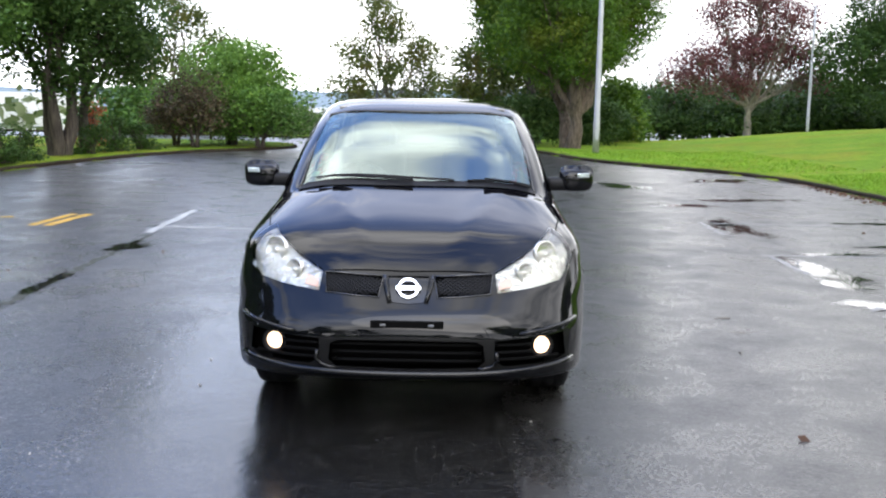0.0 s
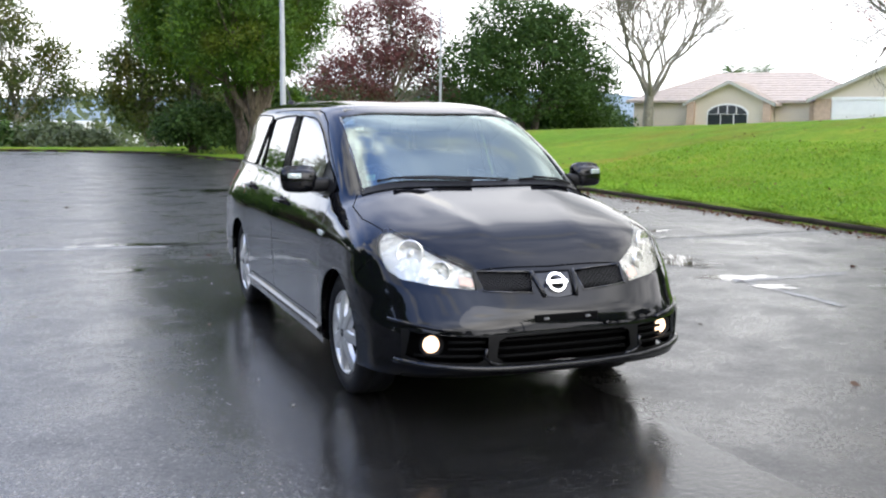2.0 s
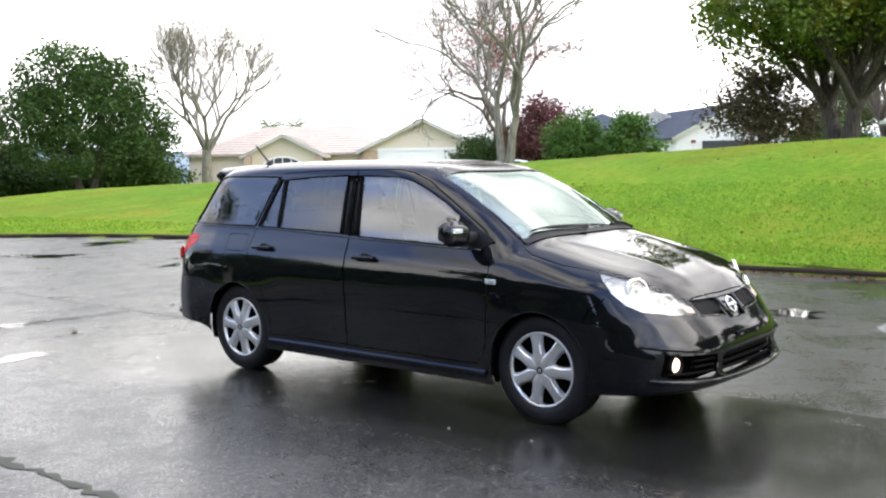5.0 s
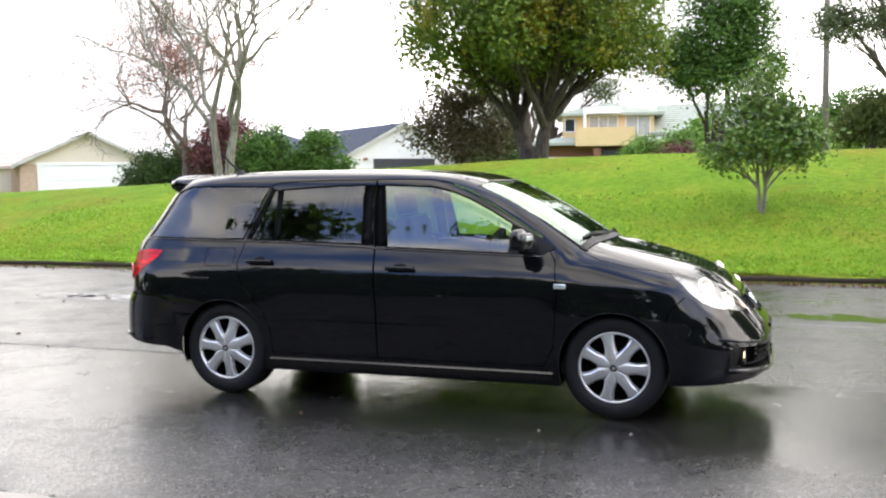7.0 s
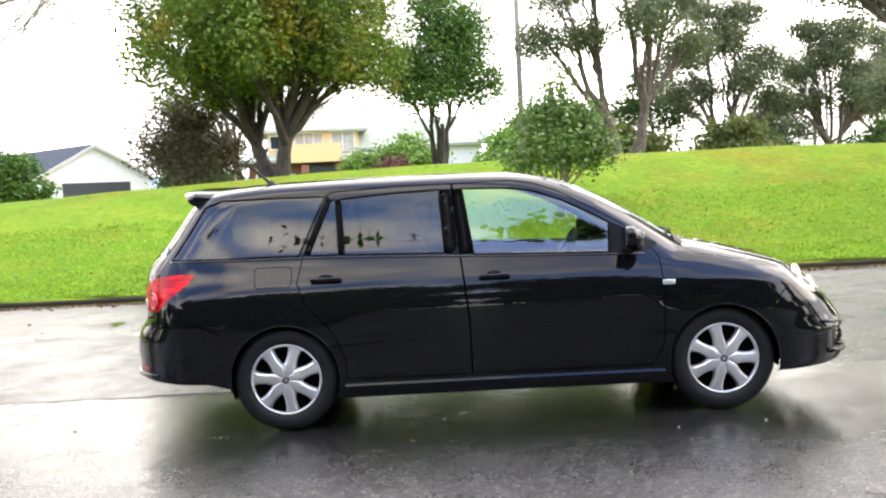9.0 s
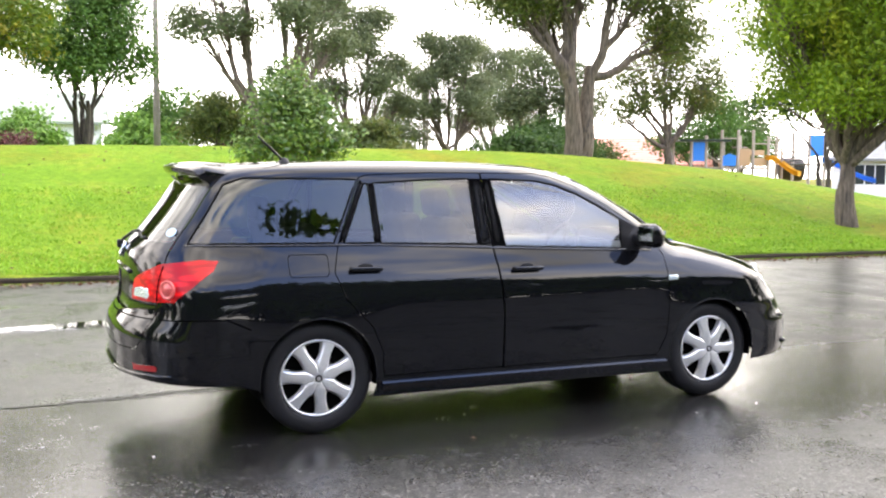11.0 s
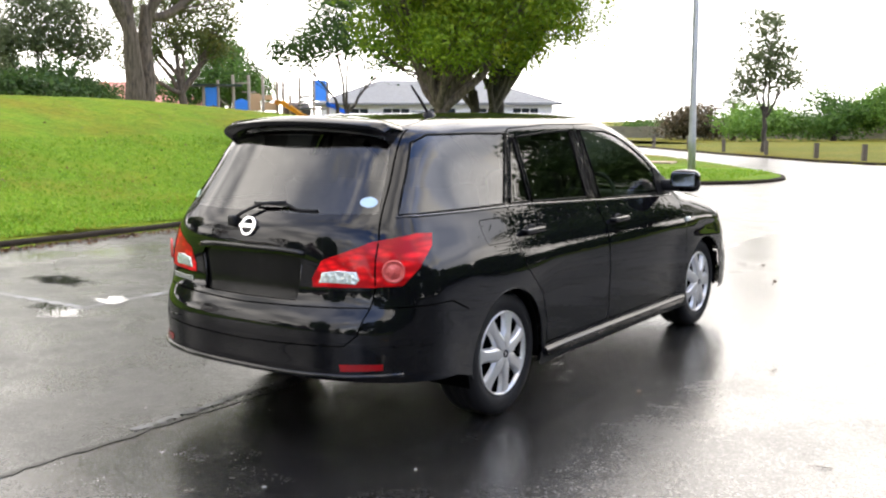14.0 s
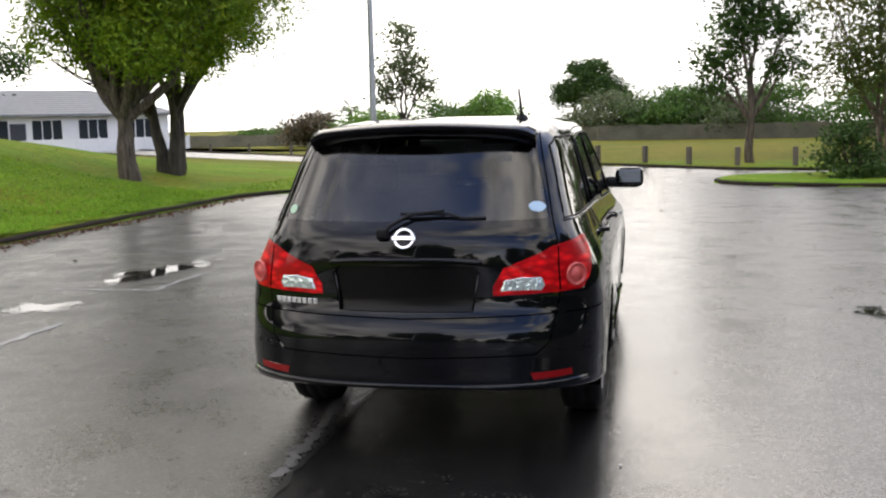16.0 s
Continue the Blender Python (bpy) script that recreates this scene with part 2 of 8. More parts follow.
def water_mat():
    """A thin film that fades out over the stones at its edge."""
    m, n, l, b = nodes_of("standing_water")
    b.inputs["Base Color"].default_value = (0.014, 0.014, 0.013, 1)
    b.inputs["Roughness"].default_value = 0.03
    at = n.new("ShaderNodeAttribute")
    at.attribute_name = "depth"
    t = noise_node(n, l, 3.5, 6.0, 0.65)
    add = n.new("ShaderNodeMath")
    add.operation = "MULTIPLY_ADD"
    add.inputs[1].default_value = 1.1
    l.new(t.outputs["Fac"], add.inputs[0])
    l.new(at.outputs["Fac"], add.inputs[2])
    r = ramp_node(n, l, add.outputs["Value"], [(0.84, (0, 0, 0)), (1.02, (1, 1, 1))])
    tr, mx, out = n.new("ShaderNodeBsdfTransparent"), n.new("ShaderNodeMixShader"), n["Material Output"]
    l.new(r.outputs["Color"], mx.inputs["Fac"])
    l.new(tr.outputs["BSDF"], mx.inputs[1])
    l.new(b.outputs["BSDF"], mx.inputs[2])
    l.new(mx.outputs["Shader"], out.inputs["Surface"])
    return m


def grass_mat():
    m, n, l, b = nodes_of("mown_grass")
    big, mid, tuft, fine = noise_node(n, l, 0.16, 4.0), noise_node(n, l, 0.9, 5.0, 0.65), noise_node(n, l, 6.5, 4.0, 0.7), noise_node(n, l, 42, 4.0, 0.75)
    c1 = ramp_node(n, l, mid.outputs["Fac"], [(0.25, (0.100, 0.195, 0.018)), (0.50, (0.136, 0.240, 0.022)), (0.64, (0.178, 0.248, 0.028)), (0.78, (0.210, 0.208, 0.036))])
    co, sep = n.new("ShaderNodeTexCoord"), n.new("ShaderNodeSeparateXYZ")
    l.new(co.outputs["Object"], sep.inputs["Vector"])
    south = n.new("ShaderNodeMapRange")
    south.inputs["From Min"].default_value, south.inputs["From Max"].default_value = -21.0, -27.0
    l.new(sep.outputs["Y"], south.inputs["Value"])
    dry = n.new("ShaderNodeMixRGB")
    dry.inputs["Color2"].default_value = (0.125, 0.13, 0.022, 1)
    l.new(south.outputs["Result"], dry.inputs["Fac"])
    l.new(c1.outputs["Color"], dry.inputs["Color1"])
    c2 = ramp_node(n, l, big.outputs["Fac"], [(0.38, (0.86, 0.94, 0.9)), (0.66, (1.18, 1.04, 1.0))])
    c3 = ramp_node(n, l, fine.outputs["Fac"], [(0.3, (0.66, 0.70, 0.66)), (0.7, (1.26, 1.23, 1.23))])
    c4 = ramp_node(n, l, tuft.outputs["Fac"], [(0.3, (0.66, 0.74, 0.7)), (0.7, (1.28, 1.18, 1.1))])
    worn = noise_node(n, l, 0.38, 5.0, 0.65)
    where = ramp_node(n, l, worn.outputs["Fac"], [(0.48, (0, 0, 0)), (0.68, (0.6, 0.6, 0.6))])
    brown = n.new("ShaderNodeMixRGB")
    brown.inputs["Color2"].default_value = (0.19, 0.15, 0.022, 1)
    l.new(where.outputs["Color"], brown.inputs["Fac"])
    l.new(dry.outputs["Color"], brown.inputs["Color1"])
    src = brown.outputs["Color"]
    for c in (c2, c3, c4):
        mul = n.new("ShaderNodeMixRGB")
        mul.blend_type = "MULTIPLY"
        mul.inputs["Fac"].default_value = 1.0
        l.new(src, mul.inputs["Color1"])
        l.new(c.outputs["Color"], mul.inputs["Color2"])
        src = mul.outputs["Color"]
    l.new(src, b.inputs["Base Color"])
    b.inputs["Roughness"].default_value = 0.9
    b.inputs["Specular IOR Level"].default_value = 0.05
    bn = n.new("ShaderNodeBump")
    bn.inputs["Strength"].default_value, bn.inputs["Distance"].default_value = 0.8, 0.03
    l.new(fine.outputs["Fac"], bn.inputs["Height"])
    l.new(bn.outputs["Normal"], b.inputs["Normal"])
    return m


def bark_mat(name, dark, light, scale=3.0):
    m, n, l, b = nodes_of(name)
    co, mp, t = n.new("ShaderNodeTexCoord"), n.new("ShaderNodeMapping"), n.new("ShaderNodeTexNoise")
    mp.inputs["Scale"].default_value = (6 * scale, 6 * scale, 0.9 * scale)
    t.inputs["Scale"].default_value, t.inputs["Detail"].default_value = 1.0, 6.0
    l.new(co.outputs["Object"], mp.inputs["Vector"])
    l.new(mp.outputs["Vector"], t.inputs["Vector"])
    r = ramp_node(n, l, t.outputs["Fac"], [(0.32, dark), (0.68, light)])
    l.new(r.outputs["Color"], b.inputs["Base Color"])
    b.inputs["Roughness"].default_value = 0.85
    bn = n.new("ShaderNodeBump")
    bn.inputs["Strength"].default_value, bn.inputs["Distance"].default_value = 0.8, 0.03
    l.new(t.outputs["Fac"], bn.inputs["Height"])
    l.new(bn.outputs["Normal"], b.inputs["Normal"])
    return m


ASPHALT, GRASS = asphalt_mat(), grass_mat()
KERB = mat("mossy_kerb_concrete", (0.030, 0.023, 0.016), 0.95, spec=0.1, var=0.5, scale=2.5, bump=0.6, bscale=40)
BARK = bark_mat("bark_brown", (0.035, 0.025, 0.018), (0.15, 0.115, 0.085))
BARK_GREY = bark_mat("bark_grey", (0.14, 0.125, 0.10), (0.36, 0.33, 0.28))
BARK_DARK = bark_mat("bark_dark", (0.018, 0.014, 0.011), (0.08, 0.065, 0.05))
LEAF_CONIFER = leaf_mat("leaf_conifer", [(0.065, 0.122, 0.007), (0.112, 0.180, 0.009), (0.160, 0.220, 0.011)], patch=(0.38, 0.37, 0.018))
LEAF_CYPRESS = leaf_mat("leaf_cypress", [(0.024, 0.058, 0.006), (0.044, 0.096, 0.007), (0.076, 0.138, 0.009)], patch=(0.145, 0.180, 0.012))
LEAF_DARK = leaf_mat("leaf_dark", [(0.018, 0.040, 0.010), (0.029, 0.060, 0.013), (0.05, 0.086, 0.019)], 0.6, 0.2)
LEAF_MID = leaf_mat("leaf_mid", [(0.03, 0.072, 0.013), (0.046, 0.10, 0.017), (0.07, 0.13, 0.022)], 0.55, 0.25)
LEAF_GUM = leaf_mat("leaf_gum", [(0.045, 0.062, 0.025), (0.065, 0.085, 0.035), (0.09, 0.105, 0.048)])
LEAF_AUTUMN = leaf_mat("leaf_green_gold", [(0.038, 0.075, 0.008), (0.064, 0.108, 0.011), (0.105, 0.142, 0.014)], patch=(0.27, 0.215, 0.02))
LEAF_RED = leaf_mat("leaf_red", [(0.045, 0.016, 0.016), (0.09, 0.030, 0.030), (0.14, 0.055, 0.05)])
LEAF_BROWN = leaf_mat("leaf_brown", [(0.028, 0.028, 0.014), (0.06, 0.05, 0.025), (0.12, 0.085, 0.05)])
LEAF_BRIGHT = leaf_mat("leaf_bright", [(0.06, 0.13, 0.018), (0.085, 0.17, 0.024), (0.125, 0.21, 0.035)])
LEAF_SMALL = leaf_mat("leaf_camellia", [(0.036, 0.084, 0.013), (0.066, 0.126, 0.020), (0.135, 0.190, 0.034)], 0.40, 0.5)
BLADE = leaf_mat("grass_blade", [(0.100, 0.195, 0.016), (0.125, 0.225, 0.020), (0.16, 0.245, 0.024)], 0.6, 0.15)
STEEL = mat("galvanised_steel", (0.42, 0.43, 0.44), 0.45, 0.6, 0.12, 4.0)
WOOD = mat("weathered_timber", (0.12, 0.10, 0.08), 0.85, var=0.35, scale=6, bump=0.4)
FENCE_WOOD = mat("grey_fence_timber", (0.24, 0.23, 0.18), 0.9, var=0.35, scale=1.2, spec=0.2)
LEAF_OLIVE = leaf_mat("leaf_olive", [(0.035, 0.055, 0.014), (0.058, 0.080, 0.018), (0.095, 0.105, 0.026)], 0.55, 0.25, patch=(0.16, 0.14, 0.03))
LEAF_PINK = leaf_mat("leaf_dull_pink", [(0.16, 0.06, 0.05), (0.24, 0.11, 0.09), (0.30, 0.17, 0.14)])
BARK_PALE = bark_mat("bark_lichen_grey", (0.085, 0.078, 0.058), (0.26, 0.24, 0.18))
LITTER = leaf_mat("fallen_leaf", [(0.04, 0.018, 0.009), (0.07, 0.033, 0.015), (0.12, 0.07, 0.035), (0.06, 0.015, 0.010)], 0.45, 0.4)
PAINT_WHITE = mat("worn_white_line_and_gleam", (0.34, 0.34, 0.33), 0.5, var=0.65, scale=9)
PAINT_YELLOW = mat("worn_yellow_line", (0.5, 0.30, 0.03), 0.5, var=0.4, scale=9)


# ---- building helpers ----
def shade(me, smooth=True):
    me.polygons.foreach_set("use_smooth", [smooth] * len(me.polygons))


def mesh_ob(name, verts, faces, material, parent=None, smooth=False, label=""):
    me = bpy.data.meshes.new(name)
    me.from_pydata([tuple(v) for v in verts], [], faces)
    shade(me, smooth)
    me.materials.append(material)
    ob = new(name, me)
    if parent:
        ob.parent = parent
    if label:
        ob["label"] = label
    return ob


def part(name, bm, material, parent=None, label="", smooth=False):
    me = bpy.data.meshes.new(name)
    bm.to_mesh(me)
    bm.free()
    shade(me, smooth)
    me.materials.append(material)
    ob = new(name, me)
    if parent:
        ob.parent = parent
    if label:
        ob["label"] = label
    return ob


def empty(name, m=None):
    ob = new(name)
    if m is not None:
        ob.matrix_world = m
    return ob


def box(bm, cx, cy, cz, sx, sy, sz, bevel=0.0, m=None):
    """A box round a centre, its edges bevelled, turned by m."""
    r = bmesh.ops.create_cube(bm, size=1.0)["verts"]
    bmesh.ops.transform(bm, verts=r, matrix=Matrix.Diagonal((sx, sy, sz, 1)))
    if bevel:
        es = list({e for v in r for e in v.link_edges})
        r = list({v for f in bmesh.ops.bevel(bm, geom=es, offset=bevel, segments=2, affect="EDGES")["faces"] for v in f.verts} | {v for v in r if v.is_valid})
    bmesh.ops.transform(bm, verts=r, matrix=Matrix.Translation((cx, cy, cz)) @ (m or Matrix()))
    return r


def tube(bm, pts, radii, sides=8, cap=True):
    """A tapered tube along points."""
    rings = []
    up = Vector((0.31, 0.17, 0.93))
    for i, p in enumerate(pts):
        d = (Vector(pts[min(i + 1, len(pts) - 1)]) - Vector(pts[max(i - 1, 0)])).normalized()
        a = d.cross(up)
        if a.length < 1e-3:
            a = d.cross(Vector((1, 0, 0)))
        a.normalize()
        b = d.cross(a)
        rings.append([bm.verts.new(Vector(p) + float(radii[i]) * (math.cos(k * math.tau / sides) * a + math.sin(k * math.tau / sides) * b)) for k in range(sides)])
    for q, r in zip(rings, rings[1:]):
        for k in range(sides):
            bm.faces.new((q[k], q[(k + 1) % sides], r[(k + 1) % sides], r[k]))
    if cap:
        bm.faces.new(rings[0][::-1])
        bm.faces.new(rings[-1])
    return rings


def lathe(bm, profile, axis="z", sides=40, centre=(0, 0, 0), closed=False):
    """Turns (radius, height) pairs round an axis."""
    rings = []
    for r, h in profile:
        ring = []
        for k in range(sides):
            a, c, s = 0, r * math.cos(k * math.tau / sides), r * math.sin(k * math.tau / sides)
            co = (c, s, h) if axis == "z" else (c, h, s) if axis == "y" else (h, c, s)
            ring.append(bm.verts.new(Vector(co) + Vector(centre)))
        rings.append(ring)
    pairs = list(zip(rings, rings[1:])) + ([(rings[-1], rings[0])] if closed else [])
    for q, r in pairs:
        for k in range(sides):
            bm.faces.new((q[k], q[(k + 1) % sides], r[(k + 1) % sides], r[k]))
    return rings


def pchip(xs, ys, q):
    """Shape-preserving cubic through points."""
    xs, ys, q = np.asarray(xs, float), np.asarray(ys, float), np.asarray(q, float)
    h, d = np.diff(xs), np.diff(ys) / np.diff(xs)
    m = np.zeros_like(ys)
    for i in range(1, len(xs) - 1):
        if d[i - 1] * d[i] > 0:
            w1, w2 = 2 * h[i] + h[i - 1], h[i] + 2 * h[i - 1]
            m[i] = (w1 + w2) / (w1 / d[i - 1] + w2 / d[i])
    m[0], m[-1] = d[0], d[-1]
    k = np.clip(np.searchsorted(xs, q) - 1, 0, len(xs) - 2)
    t = np.clip((q - xs[k]) / h[k], 0, 1)
    return (2 * t**3 - 3 * t**2 + 1) * ys[k] + (t**3 - 2 * t**2 + t) * h[k] * m[k] + (-2 * t**3 + 3 * t**2) * ys[k + 1] + (t**3 - t**2) * h[k] * m[k + 1]


# ---- ground, car park, kerbs ----
CREST_Y = [-120, -70, -45, -30, -22, -15, -8, 0, 8, 16, 28, 45, 70, 120]
CREST_Z = [-0.5, -0.25, -0.08, 0.02, 0.68, 1.60, 1.94, 1.91, 1.65, 1.24, 0.85, 0.28, -0.45, -6.0]
PARK = [(7.25, -12.6), (7.22, 11.5), (7.05, 13.8), (6.3, 15.9), (5.1, 17.6), (3.9, 19.6), (3.5, 21.0), (3.0, 23.6), (1.4, 29.0), (-1.7, 31.5), (-8, 33.5), (-20, 35), (-20, -20.0), (-6.0, -20.5),
        (-3.5, -21.1), (-1.4, -23.2), (0.4, -25.0), (3.8, -26.8), (5.4, -27.8), (7.7, -30.1), (10.1, -32.4), (16, -38.9), (23.7, -46.4), (43, -65.5), (56, -79), (59, -76.3), (46, -62.3), (27, -43.8), (19.5, -36.4), (13.6, -30.9), (10.1, -27.2), (6.7, -23.2), (4.8, -20.5), (3.55, -18.6), (3.3, -17.5), (3.5, -16.4), (4.3, -15.4), (5.9, -14.6), (7.0, -13.7)]
ISLE_W = [(-4.6, 24.0), (-4.8, 26.0), (-6.5, 27.4), (-16, 28), (-16, 9), (-9.6, 9.2), (-8.8, 11.0), (-8.5, 13), (-8.3, 15.2), (-7.7, 18.6), (-6.7, 21.2), (-5.3, 22.9)]
ISLE_S = [(-2.3, -16.4), (-2.6, -15.4), (-3.6, -14.8), (-5.6, -14.3), (-12, -13.8), (-12, -19.0), (-5, -18.5), (-2.9, -17.8)]


def rounded(poly, step=0.4, soft=3):
    """A closed outline, sampled evenly and softened."""
    pts = []
    for (x1, y1), (x2, y2) in zip(poly, poly[1:] + poly[:1]):
        n = max(1, int(math.hypot(x2 - x1, y2 - y1) / step))
        pts += [(x1 + (x2 - x1) * i / n, y1 + (y2 - y1) * i / n) for i in range(n)]
    a = np.array(pts)
    for _ in range(soft):
        a = 0.25 * np.roll(a, 1, 0) + 0.5 * a + 0.25 * np.roll(a, -1, 0)
    return a


PARK_R, ISLE_W_R, ISLE_S_R = rounded(PARK), rounded(ISLE_W), rounded(ISLE_S)


def outline_distance(px, py, poly):
    """Signed distance to a closed outline, negative inside."""
    a, b = poly, np.roll(poly, -1, 0)
    best = np.full(px.shape, 1e9)
    odd = np.zeros(px.shape, bool)
    for (x1, y1), (x2, y2) in zip(a, b):
        dx, dy = x2 - x1, y2 - y1
        t = np.clip(((px - x1) * dx + (py - y1) * dy) / (dx * dx + dy * dy + 1e-12), 0, 1)
        best = np.minimum(best, np.hypot(px - x1 - t * dx, py - y1 - t * dy))
        cross = (y1 > py) != (y2 > py)
        odd ^= cross & (px < (x2 - x1) * (py - y1) / (y2 - y1 + 1e-12) + x1)
    return np.where(odd, -best, best)


def rise(x, y):
    """Height of the lawn: a long bank beside the car park, falling away to the valley."""
    s = np.sin(np.clip((x - 7.2) / 11.2, 0, 1) * math.pi / 2) ** 2.0
    h = pchip(CREST_Y, CREST_Z, y) * s
    valley = -0.06 * np.clip(y - 34, 0, 1e9) * np.clip((30 - x) / 30, 0.15, 1)
    west = -0.03 * np.clip(-x - 28, 0, 1e9)
    far = -0.02 * np.clip(np.hypot(x, y) - 90, 0, 600)
    lane = -0.8 * np.exp(-(((x - 36) / 4.5) ** 2 + ((y - 24) / 6.5) ** 2))
    return 0.085 + h + lane + np.maximum(valley, -22) + west + np.maximum(far, -10)


def lawn_height(x, y):
    return float(rise(np.array([float(x)]), np.array([float(y)]))[0])


def build_ground():
    def axis(lo, hi, fine, far):
        a = list(np.arange(lo, hi, fine))
        s, v = fine, hi
        while v < far:
            a.append(v)
            s *= 1.22
            v += s
        a.append(far)
        s, v, left = fine, lo - fine, []
        while v > -far:
            left.append(v)
            s *= 1.22
            v -= s
        left.append(-far)
        return np.array(left[::-1] + a)

    xs, ys = axis(-10, 34, 0.4, 2600), axis(-36, 36, 0.4, 2600)
    X, Y = np.meshgrid(xs, ys, indexing="ij")
    Z = rise(X, Y)
    near = (np.abs(X) < 60) & (np.abs(Y) < 70)
    d = np.full(X.shape, 99.0)
    d[near] = outline_distance(X[near], Y[near], PARK_R)
    for isle in (ISLE_W_R, ISLE_S_R):
        d[near] = np.maximum(d[near], -outline_distance(X[near], Y[near], isle))
    # pull the vertices beside the kerb onto its back edge
    e = 1e-3
    snap = near & (np.abs(d - 0.12) < 0.26)
    def dist(px, py):
        r = outline_distance(px, py, PARK_R)
        for isle in (ISLE_W_R, ISLE_S_R):
            r = np.maximum(r, -outline_distance(px, py, isle))
        return r
    sx, sy, sd = X[snap], Y[snap], d[snap]
    gx, gy = (dist(sx + e, sy) - sd) / e, (dist(sx, sy + e) - sd) / e
    X[snap], Y[snap] = sx - gx * (sd - 0.12), sy - gy * (sd - 0.12)
    Z[snap] = rise(X[snap], Y[snap]) + 0.01
    Z[near & ~snap & (d < 0.1)] = -0.28
    bumps = np.array([noise.noise(Vector((x * 0.7, y * 0.7, 0))) for x, y in zip(X[near], Y[near])]) * 0.025
    Z[near] += bumps * (d[near] > 0.4)
    n, m = X.shape
    idx = np.arange(n * m).reshape(n, m)
    faces = np.stack([idx[:-1, :-1], idx[1:, :-1], idx[1:, 1:], idx[:-1, 1:]], -1).reshape(-1, 4)
    ob = mesh_ob("ground", np.stack([X, Y, Z], -1).reshape(-1, 3), faces.tolist(), GRASS, smooth=True)
    return tagged(ob, "bright green mown lawn on a long low bank, sprinkled with leaves", "lawn", kind="structure")


def build_park():
    bm = bmesh.new()
    vs = [bm.verts.new((x, y, 0)) for x, y in PARK_R]
    bm.faces.new(vs)
    bmesh.ops.triangulate(bm, faces=bm.faces)
    bmesh.ops.recalc_face_normals(bm, faces=bm.faces)
    if next(iter(bm.faces)).normal.z < 0:
        bmesh.ops.reverse_faces(bm, faces=bm.faces)
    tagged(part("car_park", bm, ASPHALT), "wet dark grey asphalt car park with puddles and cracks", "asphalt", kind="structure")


def kerb_run(name, poly, out, label):
    """A low kerb swept along an outline, out to the lawn's side."""
    n = len(poly)
    prof = [(0.0, -0.05), (0.0, 0.052), (0.02, 0.074), (0.10, 0.078), (0.12, 0.07), (0.12, -0.05)]
    t = np.roll(poly, -1, 0) - np.roll(poly, 1, 0)
    t /= np.linalg.norm(t, axis=1, keepdims=True) + 1e-9
    nr = np.stack([t[:, 1], -t[:, 0]], 1)
    test = poly + nr * 0.05
    if (outline_distance(test[:5, 0], test[:5, 1], poly).mean() > 0) != out:
        nr = -nr
    verts, faces = [], []
    for i in range(n):
        wob = 0.012 * noise.noise(Vector((poly[i][0] * 1.7, poly[i][1] * 1.7, 3)))
        for o, z in prof:
            verts.append((poly[i][0] + nr[i][0] * (o + wob), poly[i][1] + nr[i][1] * (o + wob), z + wob * (z > 0)))
    k = len(prof)
    for i in range(n):
        j = (i + 1) % n
        for a in range(k - 1):
            faces.append((i * k + a, i * k + a + 1, j * k + a + 1, j * k + a))
    ob = mesh_ob(name, verts, faces, KERB)
    tagged(ob, label, "kerb", kind="structure")


build_ground()
build_park()
kerb_run("kerb", PARK_R, True, "low dark mossy concrete kerb littered with wet leaves")
kerb_run("kerb_island_west", ISLE_W_R, False, "low dark concrete kerb round a planted bed")
kerb_run("kerb_island_south", ISLE_S_R, False, "low dark concrete kerb round a grass island")


# ---- trees and shrubs ----
def leaf_cloud(rng, centres, spreads, per, size, flat=0.5, droop=0.0, slim=0.55):
    """Many small folded leaves round cluster centres, as arrays of quads."""
    n = len(centres) * per
    c = np.repeat(centres, per, 0) + rng.normal(size=(n, 3)) * np.repeat(spreads, per, 0)
    d = rng.normal(size=(n, 3))
    d[:, 2] = d[:, 2] * flat + droop
    d /= np.linalg.norm(d, axis=1, keepdims=True)
    face = (c - np.repeat(centres, per, 0)) / (np.repeat(spreads, per, 0) + 1e-6) * 0.55 + rng.normal(size=(n, 3)) * 0.5 + np.array([0, 0, 0.6])
    s = np.cross(d, face)
    s /= np.linalg.norm(s, axis=1, keepdims=True) + 1e-9
    L = size * rng.uniform(0.6, 1.35, (n, 1))
    w = L * slim * 0.5
    v = np.stack([c - d * L * 0.5, c + s * w, c + d * L * 0.5, c - s * w], 1)
    return v.reshape(-1, 3), n


def leaf_object(name, verts, n, material, parent, label=""):
    me = bpy.data.meshes.new(name)
    me.vertices.add(len(verts))
    me.vertices.foreach_set("co", np.asarray(verts, np.float32).ravel())
    me.loops.add(4 * n)
    me.loops.foreach_set("vertex_index", np.arange(4 * n, dtype=np.int32))
    me.polygons.add(n)
    me.polygons.foreach_set("loop_start", np.arange(0, 4 * n, 4, dtype=np.int32))
    me.polygons.foreach_set("loop_total", np.full(n, 4, np.int32))
    me.update()
    me.materials.append(material)
    ob = new(name, me)
    ob.parent = parent
    if label:
        ob["label"] = label
    return ob


def limb(bm, rng, a, b, r0, r1, bend=0.12, seg=6, sides=7):
    """A crooked tapered limb from a to b; returns points along it."""
    a, b = np.array(a, float), np.array(b, float)
    L = np.linalg.norm(b - a)
    off = np.cumsum(rng.normal(size=(seg + 1, 3)) * bend * L / seg, 0)
    t = np.linspace(0, 1, seg + 1)[:, None]
    off = off - t * off[-1]
    off[0] = 0
    pts = a + (b - a) * t + off
    tube(bm, [tuple(p) for p in pts], list(r0 + (r1 - r0) * t[:, 0]), sides, False)
    return pts


